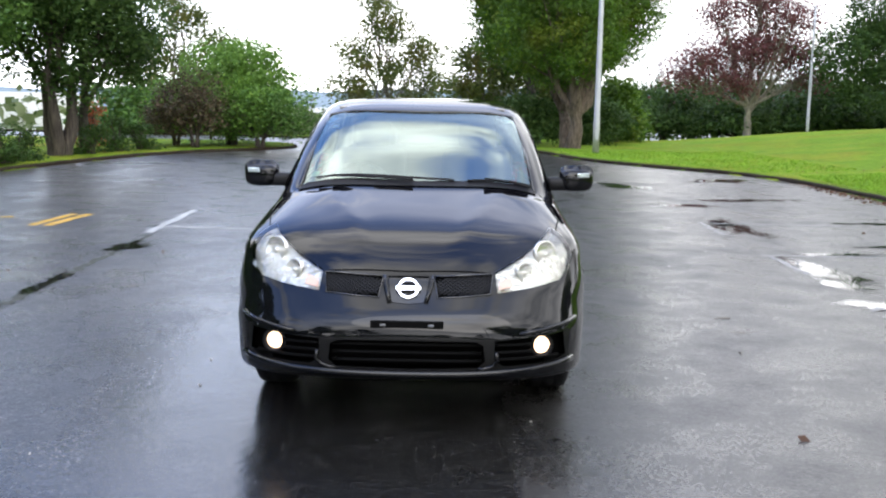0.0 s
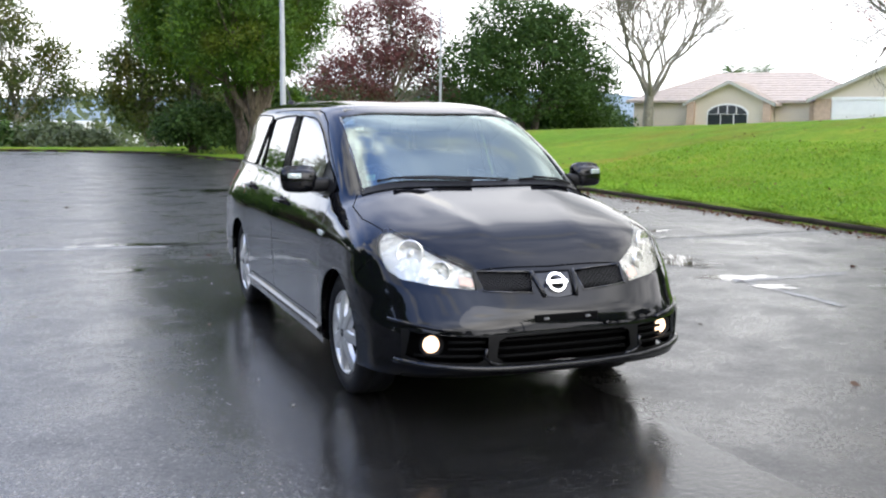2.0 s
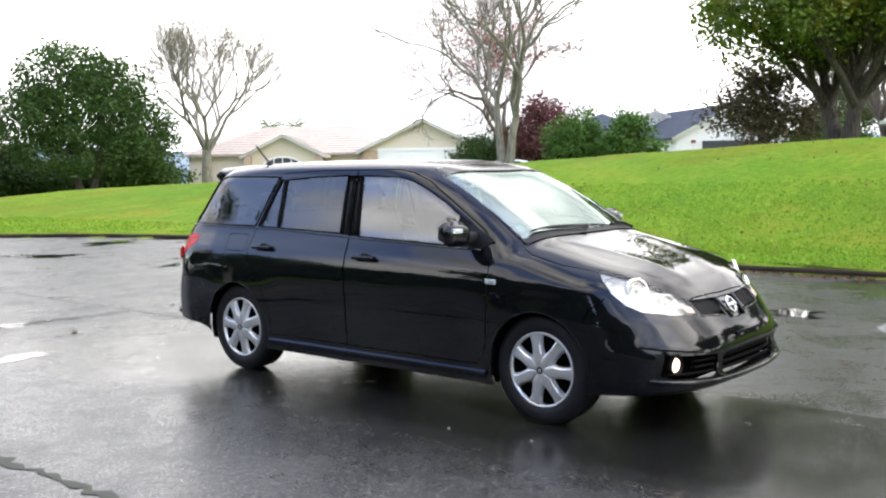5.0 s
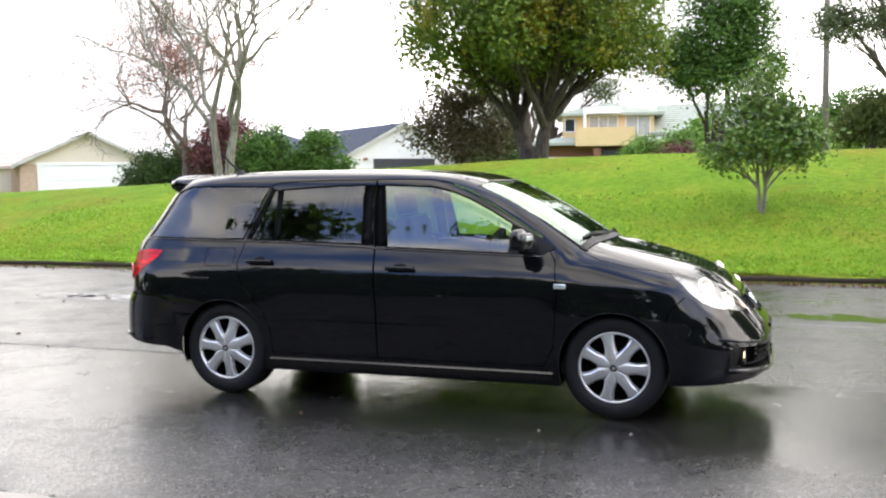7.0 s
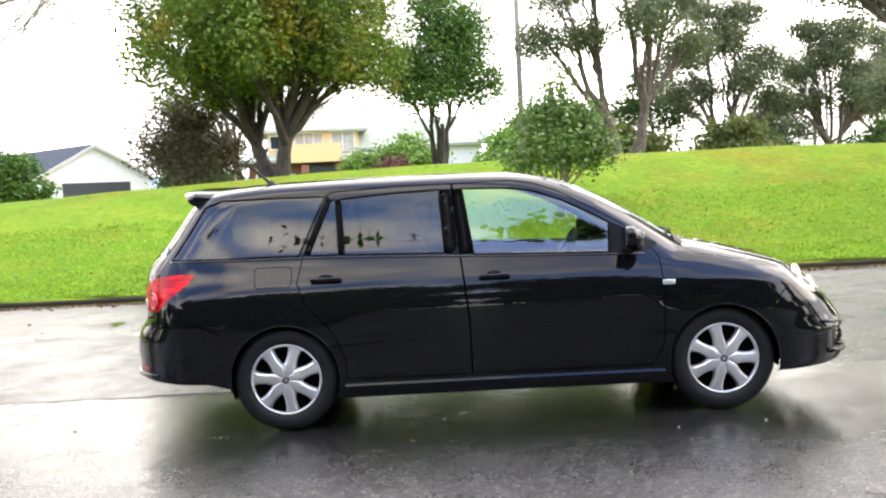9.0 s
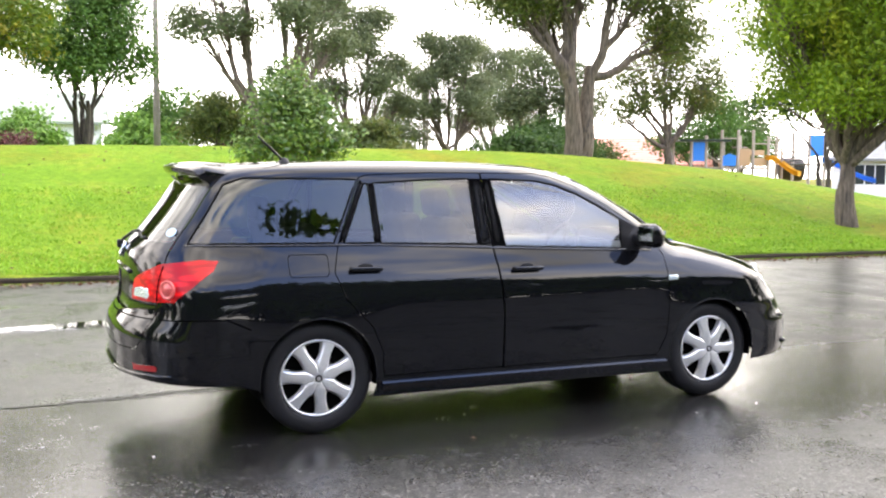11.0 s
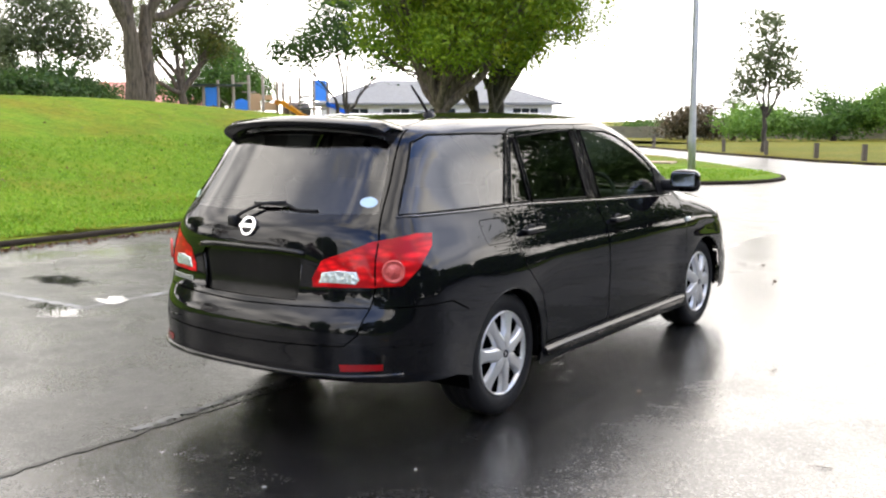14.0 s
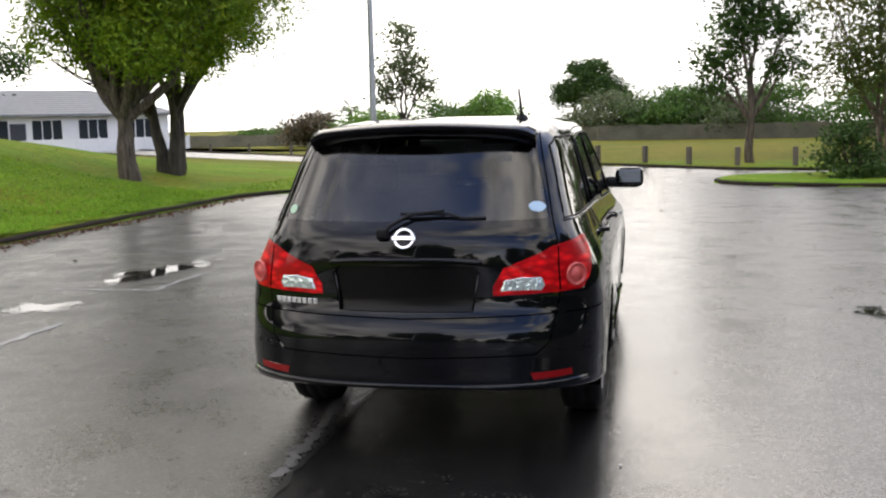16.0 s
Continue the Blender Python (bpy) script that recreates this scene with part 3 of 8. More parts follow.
def make_tree(name, base, label, category, trunk_r, fork_z, blobs, bark, leaf, count, size, clump=0.35, stems=1, seed=1, twigs=5, droop=0.0, slim=0.55, per=26, lean=(0, 0), base_r=1.35, shell=0.55, apart=0.75):
    """A trunk that forks into limbs, twigs to the clumps, and a crown of single leaves.
    blobs: crown masses (x, y, z, rx, ry, rz) round the base."""
    rng = np.random.default_rng(seed)
    x0, y0 = base[:2]
    z0 = base[2] if len(base) > 2 else lawn_height(x0, y0)
    tree = tagged(empty(name, pose(x0, y0, z0)), label, category)
    bm, wood = bmesh.new(), bmesh.new()
    blobs = np.array(blobs, float)
    forks = []
    for s in range(stems):
        ang = math.tau * s / max(1, stems) + seed
        off = np.array([math.cos(ang), math.sin(ang), 0]) * (trunk_r * apart if stems > 1 else 0)
        out = off * (1.9 + fork_z * 0.62)
        r = trunk_r if stems == 1 else trunk_r * 0.72
        top = np.array([out[0] + lean[0], out[1] + lean[1], fork_z])
        pts = limb(bm, rng, off + np.array([0, 0, -0.15]), top, r * base_r, r * 0.66, 0.10, 7, 10)
        forks.append((pts, r * 0.8))
    centres, spreads = [], []
    vol = np.cbrt(blobs[:, 3] * blobs[:, 4] * blobs[:, 5]) ** 2
    for bl, share in zip(blobs, vol / vol.sum()):
        c, rad = bl[:3], bl[3:]
        pts, r = min(forks, key=lambda f: np.linalg.norm(f[0][-1][:2] - c[:2]))
        start = pts[rng.integers(-3, -1)] if c[2] > pts[-1][2] * 0.8 else pts[-3]
        main = limb(wood, rng, start, c, r * 0.80, r * 0.16, 0.14, 7, 8)
        k = max(3, int(count * share / per))
        p = rng.normal(size=(k, 3))
        p /= np.linalg.norm(p, axis=1, keepdims=True)
        p = c + p * rad * (rng.uniform(0, 1, (k, 1)) ** (1 - shell))
        for q in p[: twigs * 2]:
            limb(wood, rng, main[rng.integers(2, 6)], q, r * 0.2, r * 0.04, 0.18, 4, 4)
        centres.append(p)
        spreads.append(np.full((k, 3), clump) * rng.uniform(0.6, 1.3, (k, 1)) * np.array([1, 1, 0.75]))
    part("trunk", bm, bark, tree, smooth=True)
    tagged(part("branchwork", wood, bark, tree, smooth=True), kind="stuff")
    if count:
        v, n = leaf_cloud(rng, np.concatenate(centres), np.concatenate(spreads), per, size, 0.6, droop, slim)
        leaf_object("crown", v, n, leaf, tree)
    return tree


def bare_tree(name, base, label, height, trunk_r, bark, seed=1, stems=1, spread=0.55, leaf=None, count=0, size=0.09, levels=6, fork=0.16, up=0.2, tilt=0.12, bole=0.0):
    """A leafless tree: limbs that fork again and again into thin twigs."""
    rng = np.random.default_rng(seed)
    x0, y0 = base[:2]
    z0 = base[2] if len(base) > 2 else lawn_height(x0, y0)
    tree = tagged(empty(name, pose(x0, y0, z0)), label, "tree")
    bm, wood = bmesh.new(), bmesh.new()
    tips = []

    def grow(p, d, L, r, lev):
        end = p + d * L
        pts = limb(bm if lev == levels else wood, rng, p, end, r, r * 0.62, 0.10, 4 if lev > 1 else 3, 7 if lev > 2 else 4)
        tips.append(end)
        if lev == 0:
            return
        for i in range(2 + (rng.uniform() < 0.75) + (lev < 4 and rng.uniform() < 0.6)):
            a = rng.normal(size=3)
            a -= a.dot(d) * d
            a /= np.linalg.norm(a)
            nd = d + a * rng.uniform(0.6, 1.25) * spread + np.array([0, 0, up * 0.4])
            nd /= np.linalg.norm(nd)
            grow(pts[-1] if i < 2 else pts[-2] if i < 3 else pts[1], nd, L * rng.uniform(0.70, 0.92), r * rng.uniform(0.52, 0.68), lev - 1)

    for s in range(stems):
        a = math.tau * s / stems + seed
        d = np.array([math.cos(a) * tilt, math.sin(a) * tilt, 1.0]) if stems > 1 else np.array([0.03, 0.02, 1.0])
        grow(np.array([math.cos(a), math.sin(a), 0]) * (trunk_r * 1.0 if stems > 1 else 0) - np.array([0, 0, 0.15 - bole]), d / np.linalg.norm(d), height * fork, trunk_r, levels)
    if bole:
        limb(bm, rng, np.array([0, 0, -0.15]), np.array([0.05, 0, bole + 0.25]), trunk_r * 2.3, trunk_r * 1.7, 0.06, 6, 10)
    part("trunk", bm, bark, tree, smooth=True)
    tagged(part("branchwork", wood, bark, tree, smooth=True), kind="stuff")
    if count:
        t = np.array(tips)
        t = t[t[:, 2] > height * 0.3]
        pick = t[rng.integers(0, len(t), count // 8)]
        v, n = leaf_cloud(rng, pick, np.full((len(pick), 3), 0.22), 8, size, 0.7)
        leaf_object("crown", v, n, leaf, tree)
    return tree


def blob_ring(rng_seed, n, r, z, size, squash=0.8):
    rng = np.random.default_rng(rng_seed)
    out = []
    for i in range(n):
        a = math.tau * i / n + rng.uniform(-0.3, 0.3)
        out.append((r * math.cos(a), r * math.sin(a), z + rng.uniform(-0.4, 0.4), size * rng.uniform(0.8, 1.2), size * rng.uniform(0.8, 1.2), size * squash * rng.uniform(0.8, 1.2)))
    return out


def bush(name, base, label, w, h, leaf, count=5000, size=0.09, seed=1, clump=0.16, bark=None):
    blobs = blob_ring(seed, 6, w * 0.28, h * 0.42, w * 0.26, 0.95 * h / w) + blob_ring(seed + 3, 4, w * 0.15, h * 0.72, w * 0.2, h / w)
    return make_tree(name, base, label, "shrub", 0.05 + 0.012 * w, h * 0.22, blobs, bark or BARK_DARK, leaf, count, size, clump, 3, seed, 3)


# north end: the clump of conifers, red maple, dark evergreen
make_tree("conifer", (4.1, 26.2), "tall dense bright green conifer with a twisted forked trunk", "tree", 0.30, 1.3,
          [(-0.2, 0, 3.0, 1.5, 1.6, 1.0), (-0.1, 0, 4.8, 1.9, 2.0, 1.7), (0, 0.2, 7.4, 2.1, 2.1, 2.1), (0, 0, 9.8, 1.7, 1.7, 2.0), (-1.6, -0.6, 4.0, 0.9, 1.0, 1.4), (1.3, -0.5, 4.0, 0.9, 1.1, 1.4), (0.2, -1.6, 3.8, 1.1, 1.0, 1.5), (-1.0, -1.4, 6.2, 1.1, 1.1, 1.7), (1.3, -1.2, 6.6, 1.1, 1.1, 1.7), (1.7, 0, 5.4, 0.8, 0.9, 1.2), (-1.8, 0, 6.6, 0.8, 0.9, 1.3), (1.8, 0, 8.4, 0.8, 0.9, 1.3), (2.3, 0, 6.6, 0.8, 0.9, 1.5), (2.2, 0, 9.4, 0.8, 0.9, 1.4), (2.1, -0.2, 4.6, 0.7, 0.8, 1.1)],
          BARK, LEAF_CYPRESS, 190000, 0.12, 0.25, 2, 5, 4, 0.7, 0.34, 64, shell=0.8)
make_tree("conifer", (3.3, 30.6), "tall dense green conifer behind the lamp post", "tree", 0.22, 1.6,
          [(-0.4, 0, 3.8, 1.6, 1.6, 1.3), (-0.4, 0, 6, 2.1, 2.0, 2.0), (-0.4, 0, 8.6, 1.9, 1.8, 2.0), (-1.7, -0.8, 5.2, 0.9, 0.9, 1.4), (-1.8, 0, 7.2, 0.9, 0.9, 1.5)], BARK_DARK, LEAF_CYPRESS, 60000, 0.17, 0.26, 2, 8, 4, 0.7, 0.34, 30, shell=0.7)
bush("shrub", (2.5, 27.4), "feathery dark green fern shrub under the conifers", 3.0, 1.9, LEAF_DARK, 12000, 0.13, 32)
bush("shrub", (5.4, 29.6), "feathery dark green fern shrub under the conifers", 2.8, 1.8, LEAF_DARK, 10000, 0.13, 33)
bush("shrub", (6.6, 32.5), "low feathery dark green conifer shrub", 2.6, 2.2, LEAF_CYPRESS, 14000, 0.14, 31)
make_tree("red_tree", (17.6, 52.0), "thinning dark red maple tree", "tree", 0.20, 2.2,
          [(0, 0, 5.2, 2.6, 2.6, 1.3), (-2.6, 0, 4.6, 1.9, 1.7, 1.0), (2.6, 0.4, 5.0, 1.7, 1.6, 1.1), (0.6, 0, 8.2, 2.2, 2.1, 1.3), (-3.9, 0, 3.6, 1.5, 1.3, 0.7), (1.8, -1.5, 6.9, 1.5, 1.4, 1.0), (-1.9, 0, 7.2, 1.6, 1.5, 1.0), (0.2, 0, 10.0, 1.6, 1.5, 1.1), (3.4, 0, 3.6, 1.3, 1.2, 0.7), (-1.2, -1.0, 3.3, 1.5, 1.2, 0.6)],
          BARK_PALE, LEAF_RED, 26000, 0.16, 0.55, 1, 12, 14, 0, 0.6, 10, shell=0.45)
make_tree("evergreen", (25.9, 48.9), "broad dense dark green evergreen tree", "tree", 0.3, 1.8,
          [(0, 0, 4.6, 4.0, 3.4, 2.4), (-3.2, 0, 4.2, 2.6, 2.4, 2.3), (3.2, 0, 4.0, 2.6, 2.4, 2.2), (-1.0, 0, 7.0, 2.8, 2.6, 1.8), (1.6, 0, 6.6, 2.2, 2.2, 1.6), (0, -1.5, 2.6, 4.2, 2.0, 1.6), (4.4, 0, 2.6, 1.8, 1.8, 1.6)],
          BARK_DARK, LEAF_DARK, 52000, 0.20, 0.44, 2, 15, 6, shell=0.8, per=60)
bare_tree("bare_tree", (36.0, 50.8, 0.4), "leafless pale grey spreading tree", 14.5, 0.17, BARK_PALE, 4, 5, 0.58, levels=6, fork=0.165, up=0.35, tilt=0.6, bole=2.6)
bare_tree("bare_tree", (19.8, 14.0), "leafless pale grey tree with upright limbs", 12.5, 0.155, BARK_PALE, 17, 2, 0.62, levels=7, fork=0.18, up=0.5, tilt=0.10)
bare_tree("red_leaved_tree", (38.5, 27.8, 0.9), "nearly bare tree with a few red leaves", 17.0, 0.24, BARK, 21, 1, 0.95, LEAF_PINK, 6000, 0.14, 7, 0.15)
bush("shrub", (37.5, 22.5, 0.6), "clipped round dark green shrub", 3.6, 3.8, LEAF_MID, 8000, 0.17, 41, 0.22)
bush("shrub", (38.0, 19.6, 0.6), "clipped round dark green shrub", 3.2, 3.5, LEAF_MID, 8000, 0.17, 42, 0.22)
bush("shrub", (40.4, 26.4, 0.4), "dark red hedge shrub beside the bare tree", 4.6, 5.4, LEAF_RED, 14000, 0.17, 43, 0.3)
for i, (x, y, w, h) in enumerate(((41.5, 29.8, 4.4, 3.4), (41.2, 24.6, 4.4, 3.2), (42.4, 32.6, 4.0, 3.0), (40.4, 22.2, 3.4, 2.6))):
    bush("hedge_shrub", (x, y, 0.4), "dark green hedge shrub on the far side of the bank", w, h, LEAF_DARK, 8000, 0.17, 46 + i, 0.24)
# the bank
make_tree("big_tree", (27.4, 6.15), "big spreading tree with green and golden leaves", "tree", 0.34, 1.9,
          [(0, 0, 5.4, 2.6, 2.6, 1.7), (0, 0, 8.2, 3.2, 3.2, 1.9)] + blob_ring(5, 8, 3.3, 4.5, 1.35, 0.85) + blob_ring(6, 7, 3.1, 6.5, 1.7, 0.9) + blob_ring(7, 4, 1.6, 3.9, 1.1, 0.7),
          BARK_DARK, LEAF_AUTUMN, 80000, 0.16, 0.34, 2, 23, 7, shell=0.8, per=44)
make_tree("tree", (34.0, 0.4), "dense round green tree on several dark stems", "tree", 0.16, 2.0,
          [(0, 0, 4.6, 1.7, 1.8, 1.3), (0, -1.5, 3.7, 1.1, 1.2, 0.9), (0, 1.6, 4.1, 1.0, 1.1, 0.9), (0, -0.3, 6.3, 1.4, 1.5, 1.1), (-1.0, 0.4, 3.3, 1.0, 1.2, 0.7), (0, -1.4, 5.4, 0.9, 0.9, 0.8), (0, 0.2, 7.6, 0.9, 0.9, 0.8)], BARK_DARK, LEAF_MID, 30000, 0.15, 0.34, 4, 27, 6, shell=0.75, per=40)
make_tree("small_tree", (11.75, -1.87), "small round leafy tree with pale slim stems", "tree", 0.052, 0.62,
          [(0, 0, 1.45, 0.62, 0.66, 0.6), (0, -0.62, 1.15, 0.36, 0.40, 0.40), (0, 0.62, 1.12, 0.36, 0.40, 0.40), (-0.45, 0.1, 1.25, 0.40, 0.42, 0.40), (0.1, 0.12, 2.12, 0.42, 0.42, 0.42), (0.45, -0.3, 1.4, 0.4, 0.40, 0.42), (0, 0.45, 1.75, 0.36, 0.36, 0.36), (0.1, -0.42, 1.8, 0.34, 0.34, 0.36), (0.1, -0.1, 2.5, 0.16, 0.16, 0.34), (0, -0.86, 1.3, 0.2, 0.24, 0.26), (0, 0.9, 1.0, 0.2, 0.22, 0.2)],
          BARK_PALE, LEAF_SMALL, 9000, 0.09, 0.15, 3, 33, 14, base_r=1.1, shell=0.6)
bush("shrub", (29.5, 9.6), "brown twiggy shrub on the lawn", 4.4, 3.6, LEAF_BROWN, 10000, 0.15, 51, 0.3)
GUMS = [((40.0, -8.3), 0.36, 1.0, 61), ((52.0, -16.5, 1.2), 0.3, 0.85, 62), ((55, -24, 0.8), 0.3, 0.8, 63), ((66, -33, 0), 0.3, 0.95, 64), ((62, 14, 1.5), 0.35, 1.1, 65)]
for b, r, k, sd in GUMS:
    make_tree("gum_tree", b, "tall open gum tree with grey-green foliage", "tree", r, 3.2 * k,
              [(x * k, y * k, z * k, a * k, a * k, 0.62 * a * k) for x, y, z, a in ((0, 0, 9.6, 2.0), (0, -2.6, 8.0, 1.6), (0, 2.8, 8.4, 1.7), (1, -3.6, 5.6, 1.2), (-1, 3.8, 5.8, 1.3), (-1.5, -1.0, 6.6, 1.5), (0.5, 1.4, 6.2, 1.3), (0, -1.2, 11.2, 1.6), (0, 1.6, 11.4, 1.5))],
              BARK, LEAF_GUM, 34000, 0.19, 0.42, 2, sd, 9, -0.5, 0.42, per=40)
make_tree("gum_tree", (20.9, -13.4), "tall gum tree on the crest of the bank", "tree", 0.34, 3.0,
          [(0, 0, 6.2, 1.8, 1.8, 1.0), (0.4, 2.2, 5.2, 1.5, 1.5, 0.9), (-0.4, -2.4, 5.6, 1.6, 1.6, 1.0), (0, -3.6, 4.2, 1.1, 1.1, 0.8), (1.5, 0.5, 5.0, 1.4, 1.4, 0.9), (0, 1.2, 7.6, 1.8, 1.8, 1.1), (0.2, -1.6, 7.8, 1.7, 1.7, 1.1), (0.6, 3.0, 6.6, 1.4, 1.4, 0.9)],
          BARK, LEAF_OLIVE, 44000, 0.15, 0.34, 2, 71, 8, -0.4, 0.5, shell=0.65, apart=0.36)
make_tree("tree", (37.4, -28.9), "olive green tree with a broad crown and bare trunk", "tree", 0.22, 3.9,
          [(0, 0, 5.7, 1.6, 1.7, 0.9), (-0.8, -1.5, 5.2, 1.1, 1.2, 0.7), (0.8, 1.6, 5.1, 1.1, 1.2, 0.7), (0, 0.3, 7.3, 1.7, 1.7, 0.9), (-1.0, -1.8, 6.6, 1.1, 1.1, 0.8), (1.0, 1.8, 6.5, 1.1, 1.1, 0.8), (0, 0, 8.8, 1.5, 1.5, 1.0), (1.1, 2.2, 4.3, 0.8, 0.8, 0.5)], BARK, LEAF_OLIVE, 17000, 0.16, 0.34, 1, 73, shell=0.6)
bush("shrub", (46.0, -30.6), "olive shrub behind the crest", 3.6, 3.2, LEAF_OLIVE, 8000, 0.18, 74, 0.3)
bush("hedge_shrub", (39.6, -22.4, 1.0), "dark clipped hedge behind the crest", 7.4, 3.2, LEAF_DARK, 16000, 0.17, 75, 0.24)
make_tree("tree", (42.2, -24.2, 0.4), "open grey-green tree behind the hedge", "tree", 0.22, 2.8,
          [(0, 0, 5.4, 2.0, 2.2, 1.3), (-0.8, -2.0, 5.0, 1.4, 1.5, 1.0), (0.8, 2.0, 5.0, 1.4, 1.5, 1.0), (0, 0.4, 7.0, 1.8, 1.9, 1.0), (0, -1.6, 6.6, 1.1, 1.2, 0.8)], BARK_DARK, LEAF_GUM, 15000, 0.18, 0.34, 2, 76)
make_tree("tree", (41.2, -6.1, 1.4), "rounded olive green tree behind the crest", "tree", 0.14, 1.3, [(0, 0, 2.5, 1.3, 1.4, 0.9), (0, -0.9, 1.9, 0.9, 0.9, 0.7), (0, 1.0, 2.0, 0.9, 0.9, 0.7), (0, 0.2, 3.2, 0.8, 0.9, 0.5)], BARK_DARK, LEAF_OLIVE, 11000, 0.15, 0.28, 2, 78)
bush("shrub", (44.0, 4.7, 1.4), "pale lime green garden shrub", 2.2, 2.2, LEAF_BRIGHT, 5000, 0.13, 79)
bush("shrub", (44.0, 2.8, 1.3), "dark maroon garden shrub", 2.6, 1.9, LEAF_RED, 5000, 0.13, 77)
make_tree("tree", (56.0, -6.5, 1.0), "dark green tree in a garden", "tree", 0.25, 1.8, [(0, 0, 3.8, 2.6, 2.8, 1.8), (0, -2.2, 3.0, 1.8, 1.8, 1.4), (0, 2.2, 3.2, 1.8, 1.8, 1.4)], BARK_DARK, LEAF_MID, 12000, 0.22, 0.32, 2, 76)
# south end: the pair of spreading conifers
for b, sd, k in (((10.2, -13.75), 81, 1.0), ((10.3, -15.9), 82, 1.05)):
    make_tree("conifer", b, "spreading bright green conifer with fluted bare trunk", "tree", 0.17 if sd == 81 else 0.18, 1.8,
              [(x * k, y * k, z * k, a * k, a * k, h * k) for x, y, z, a, h in ((0, 0, 3.1, 1.2, 0.9), (0.9, 0.5, 3.3, 1.0, 0.9), (-0.9, 0.4, 3.2, 1.0, 0.9), (0.2, -0.9, 3.2, 1.0, 0.9), (0, 0, 4.8, 1.9, 1.4), (1.7, -0.5, 4.7, 1.2, 1.3), (-1.7, 0, 4.6, 1.2, 1.3), (0.2, 1.7, 4.7, 1.2, 1.2), (0, 0, 6.6, 2.0, 1.5), (1.9, 0.3, 6.4, 1.1, 1.2), (-1.9, 0.2, 6.4, 1.1, 1.2), (-2.4, -0.9, 5.4, 1.0, 1.1), (-2.9, -0.7, 6.9, 1.1, 1.2), (-3.4, -1.3, 7.7, 0.8, 0.9), (-1.5, -1.3, 3.9, 1.0, 1.0), (-0.6, -1.9, 4.4, 1.1, 1.1), (-2.0, -2.0, 6.2, 1.1, 1.1), (-0.9, 0.9, 2.9, 0.8, 0.7), (2.7, 0.5, 7.5, 0.7, 0.8), (1.3, -2.4, 5.8, 0.8, 0.9), (2.5, -1.3, 5.6, 0.8, 0.8), (-2.3, 1.3, 8.0, 0.7, 0.8), (0.6, 2.4, 5.9, 0.8, 0.9))],
              BARK_DARK if sd == 82 else BARK, LEAF_CONIFER, 125000, 0.115, 0.24, 1 if sd == 81 else 3, sd, 5, 0.6, 0.36, 64, shell=0.8, base_r=1.5)
make_tree("tree", (27.2, -29.7), "open dark tree beside the playground", "tree", 0.16, 2.0,
          [(0, 0, 5.2, 2.3, 2.3, 1.2), (1.6, 1.2, 4.4, 1.4, 1.4, 0.9), (-1.8, -1.2, 4.2, 1.4, 1.4, 0.9), (0, 0, 6.6, 1.6, 1.6, 0.9)], BARK_DARK, LEAF_DARK, 11000, 0.17, 0.3, 2, 91)
make_tree("tree", (44.0, -37.0, -0.4), "green tree behind the playground", "tree", 0.2, 2.0, [(0, 0, 4.6, 2.6, 2.6, 1.6), (1, 2, 3.6, 1.8, 1.8, 1.2), (-1, -2, 3.6, 1.8, 1.8, 1.2), (0, 0, 6.4, 1.7, 1.7, 1.1)], BARK_DARK, LEAF_MID, 13000, 0.2, 0.32, 2, 92)
make_tree("tree", (8.9, -33.8), "slender open young tree", "tree", 0.09, 1.8, [(0, 0, 3.6, 1.1, 1.1, 0.9), (0.6, 0.3, 2.7, 0.8, 0.8, 0.6), (-0.7, 0, 2.9, 0.8, 0.8, 0.6), (0.1, 0, 4.9, 0.8, 0.8, 0.7)], BARK_DARK, LEAF_GUM, 3600, 0.17, 0.25, 1, 93)
make_tree("tree", (-3.95, -23.6), "slender dark tree on the verge", "tree", 0.11, 1.9, [(0.2, 0, 3.9, 1.0, 1.0, 0.8), (0.8, 0, 2.9, 0.7, 0.7, 0.6), (-0.9, 0, 2.9, 0.6, 0.6, 0.5), (0.3, 0, 5.0, 0.9, 0.9, 0.8), (1.1, 0, 2.3, 0.4, 0.4, 0.5), (-0.2, 0, 6.1, 0.7, 0.7, 0.6), (-1.0, 0, 3.9, 0.5, 0.5, 0.4)], BARK, LEAF_DARK, 7500, 0.15, 0.25, 1, 94)
make_tree("pine", (3.2, -68.0, -1.2), "round dark pine on a single stem", "tree", 0.2, 2.2, [(0, 0, 5.0, 2.3, 2.3, 1.4), (1.7, 0, 4.5, 1.4, 1.4, 0.9), (-1.7, 0, 4.5, 1.4, 1.4, 0.9), (0, 0, 6.3, 1.7, 1.7, 0.8)], BARK_DARK, LEAF_DARK, 15000, 0.22, 0.28, 1, 95)
make_tree("tree", (-7.6, -24.0), "leafy tree at the edge of the verge", "tree", 0.14, 1.4, [(0, 0, 3.8, 1.7, 1.7, 1.2), (1, 0, 2.6, 1.2, 1.2, 0.9), (0.3, 0, 5.2, 1.2, 1.2, 1.0), (1.6, 0, 4.6, 0.6, 0.6, 0.5)], BARK, LEAF_OLIVE, 6500, 0.16, 0.36, 2, 96)
bush("shrub", (-5.4, -16.6), "low dark shrub on the grass island", 1.7, 1.0, LEAF_DARK, 4000, 0.10, 97)
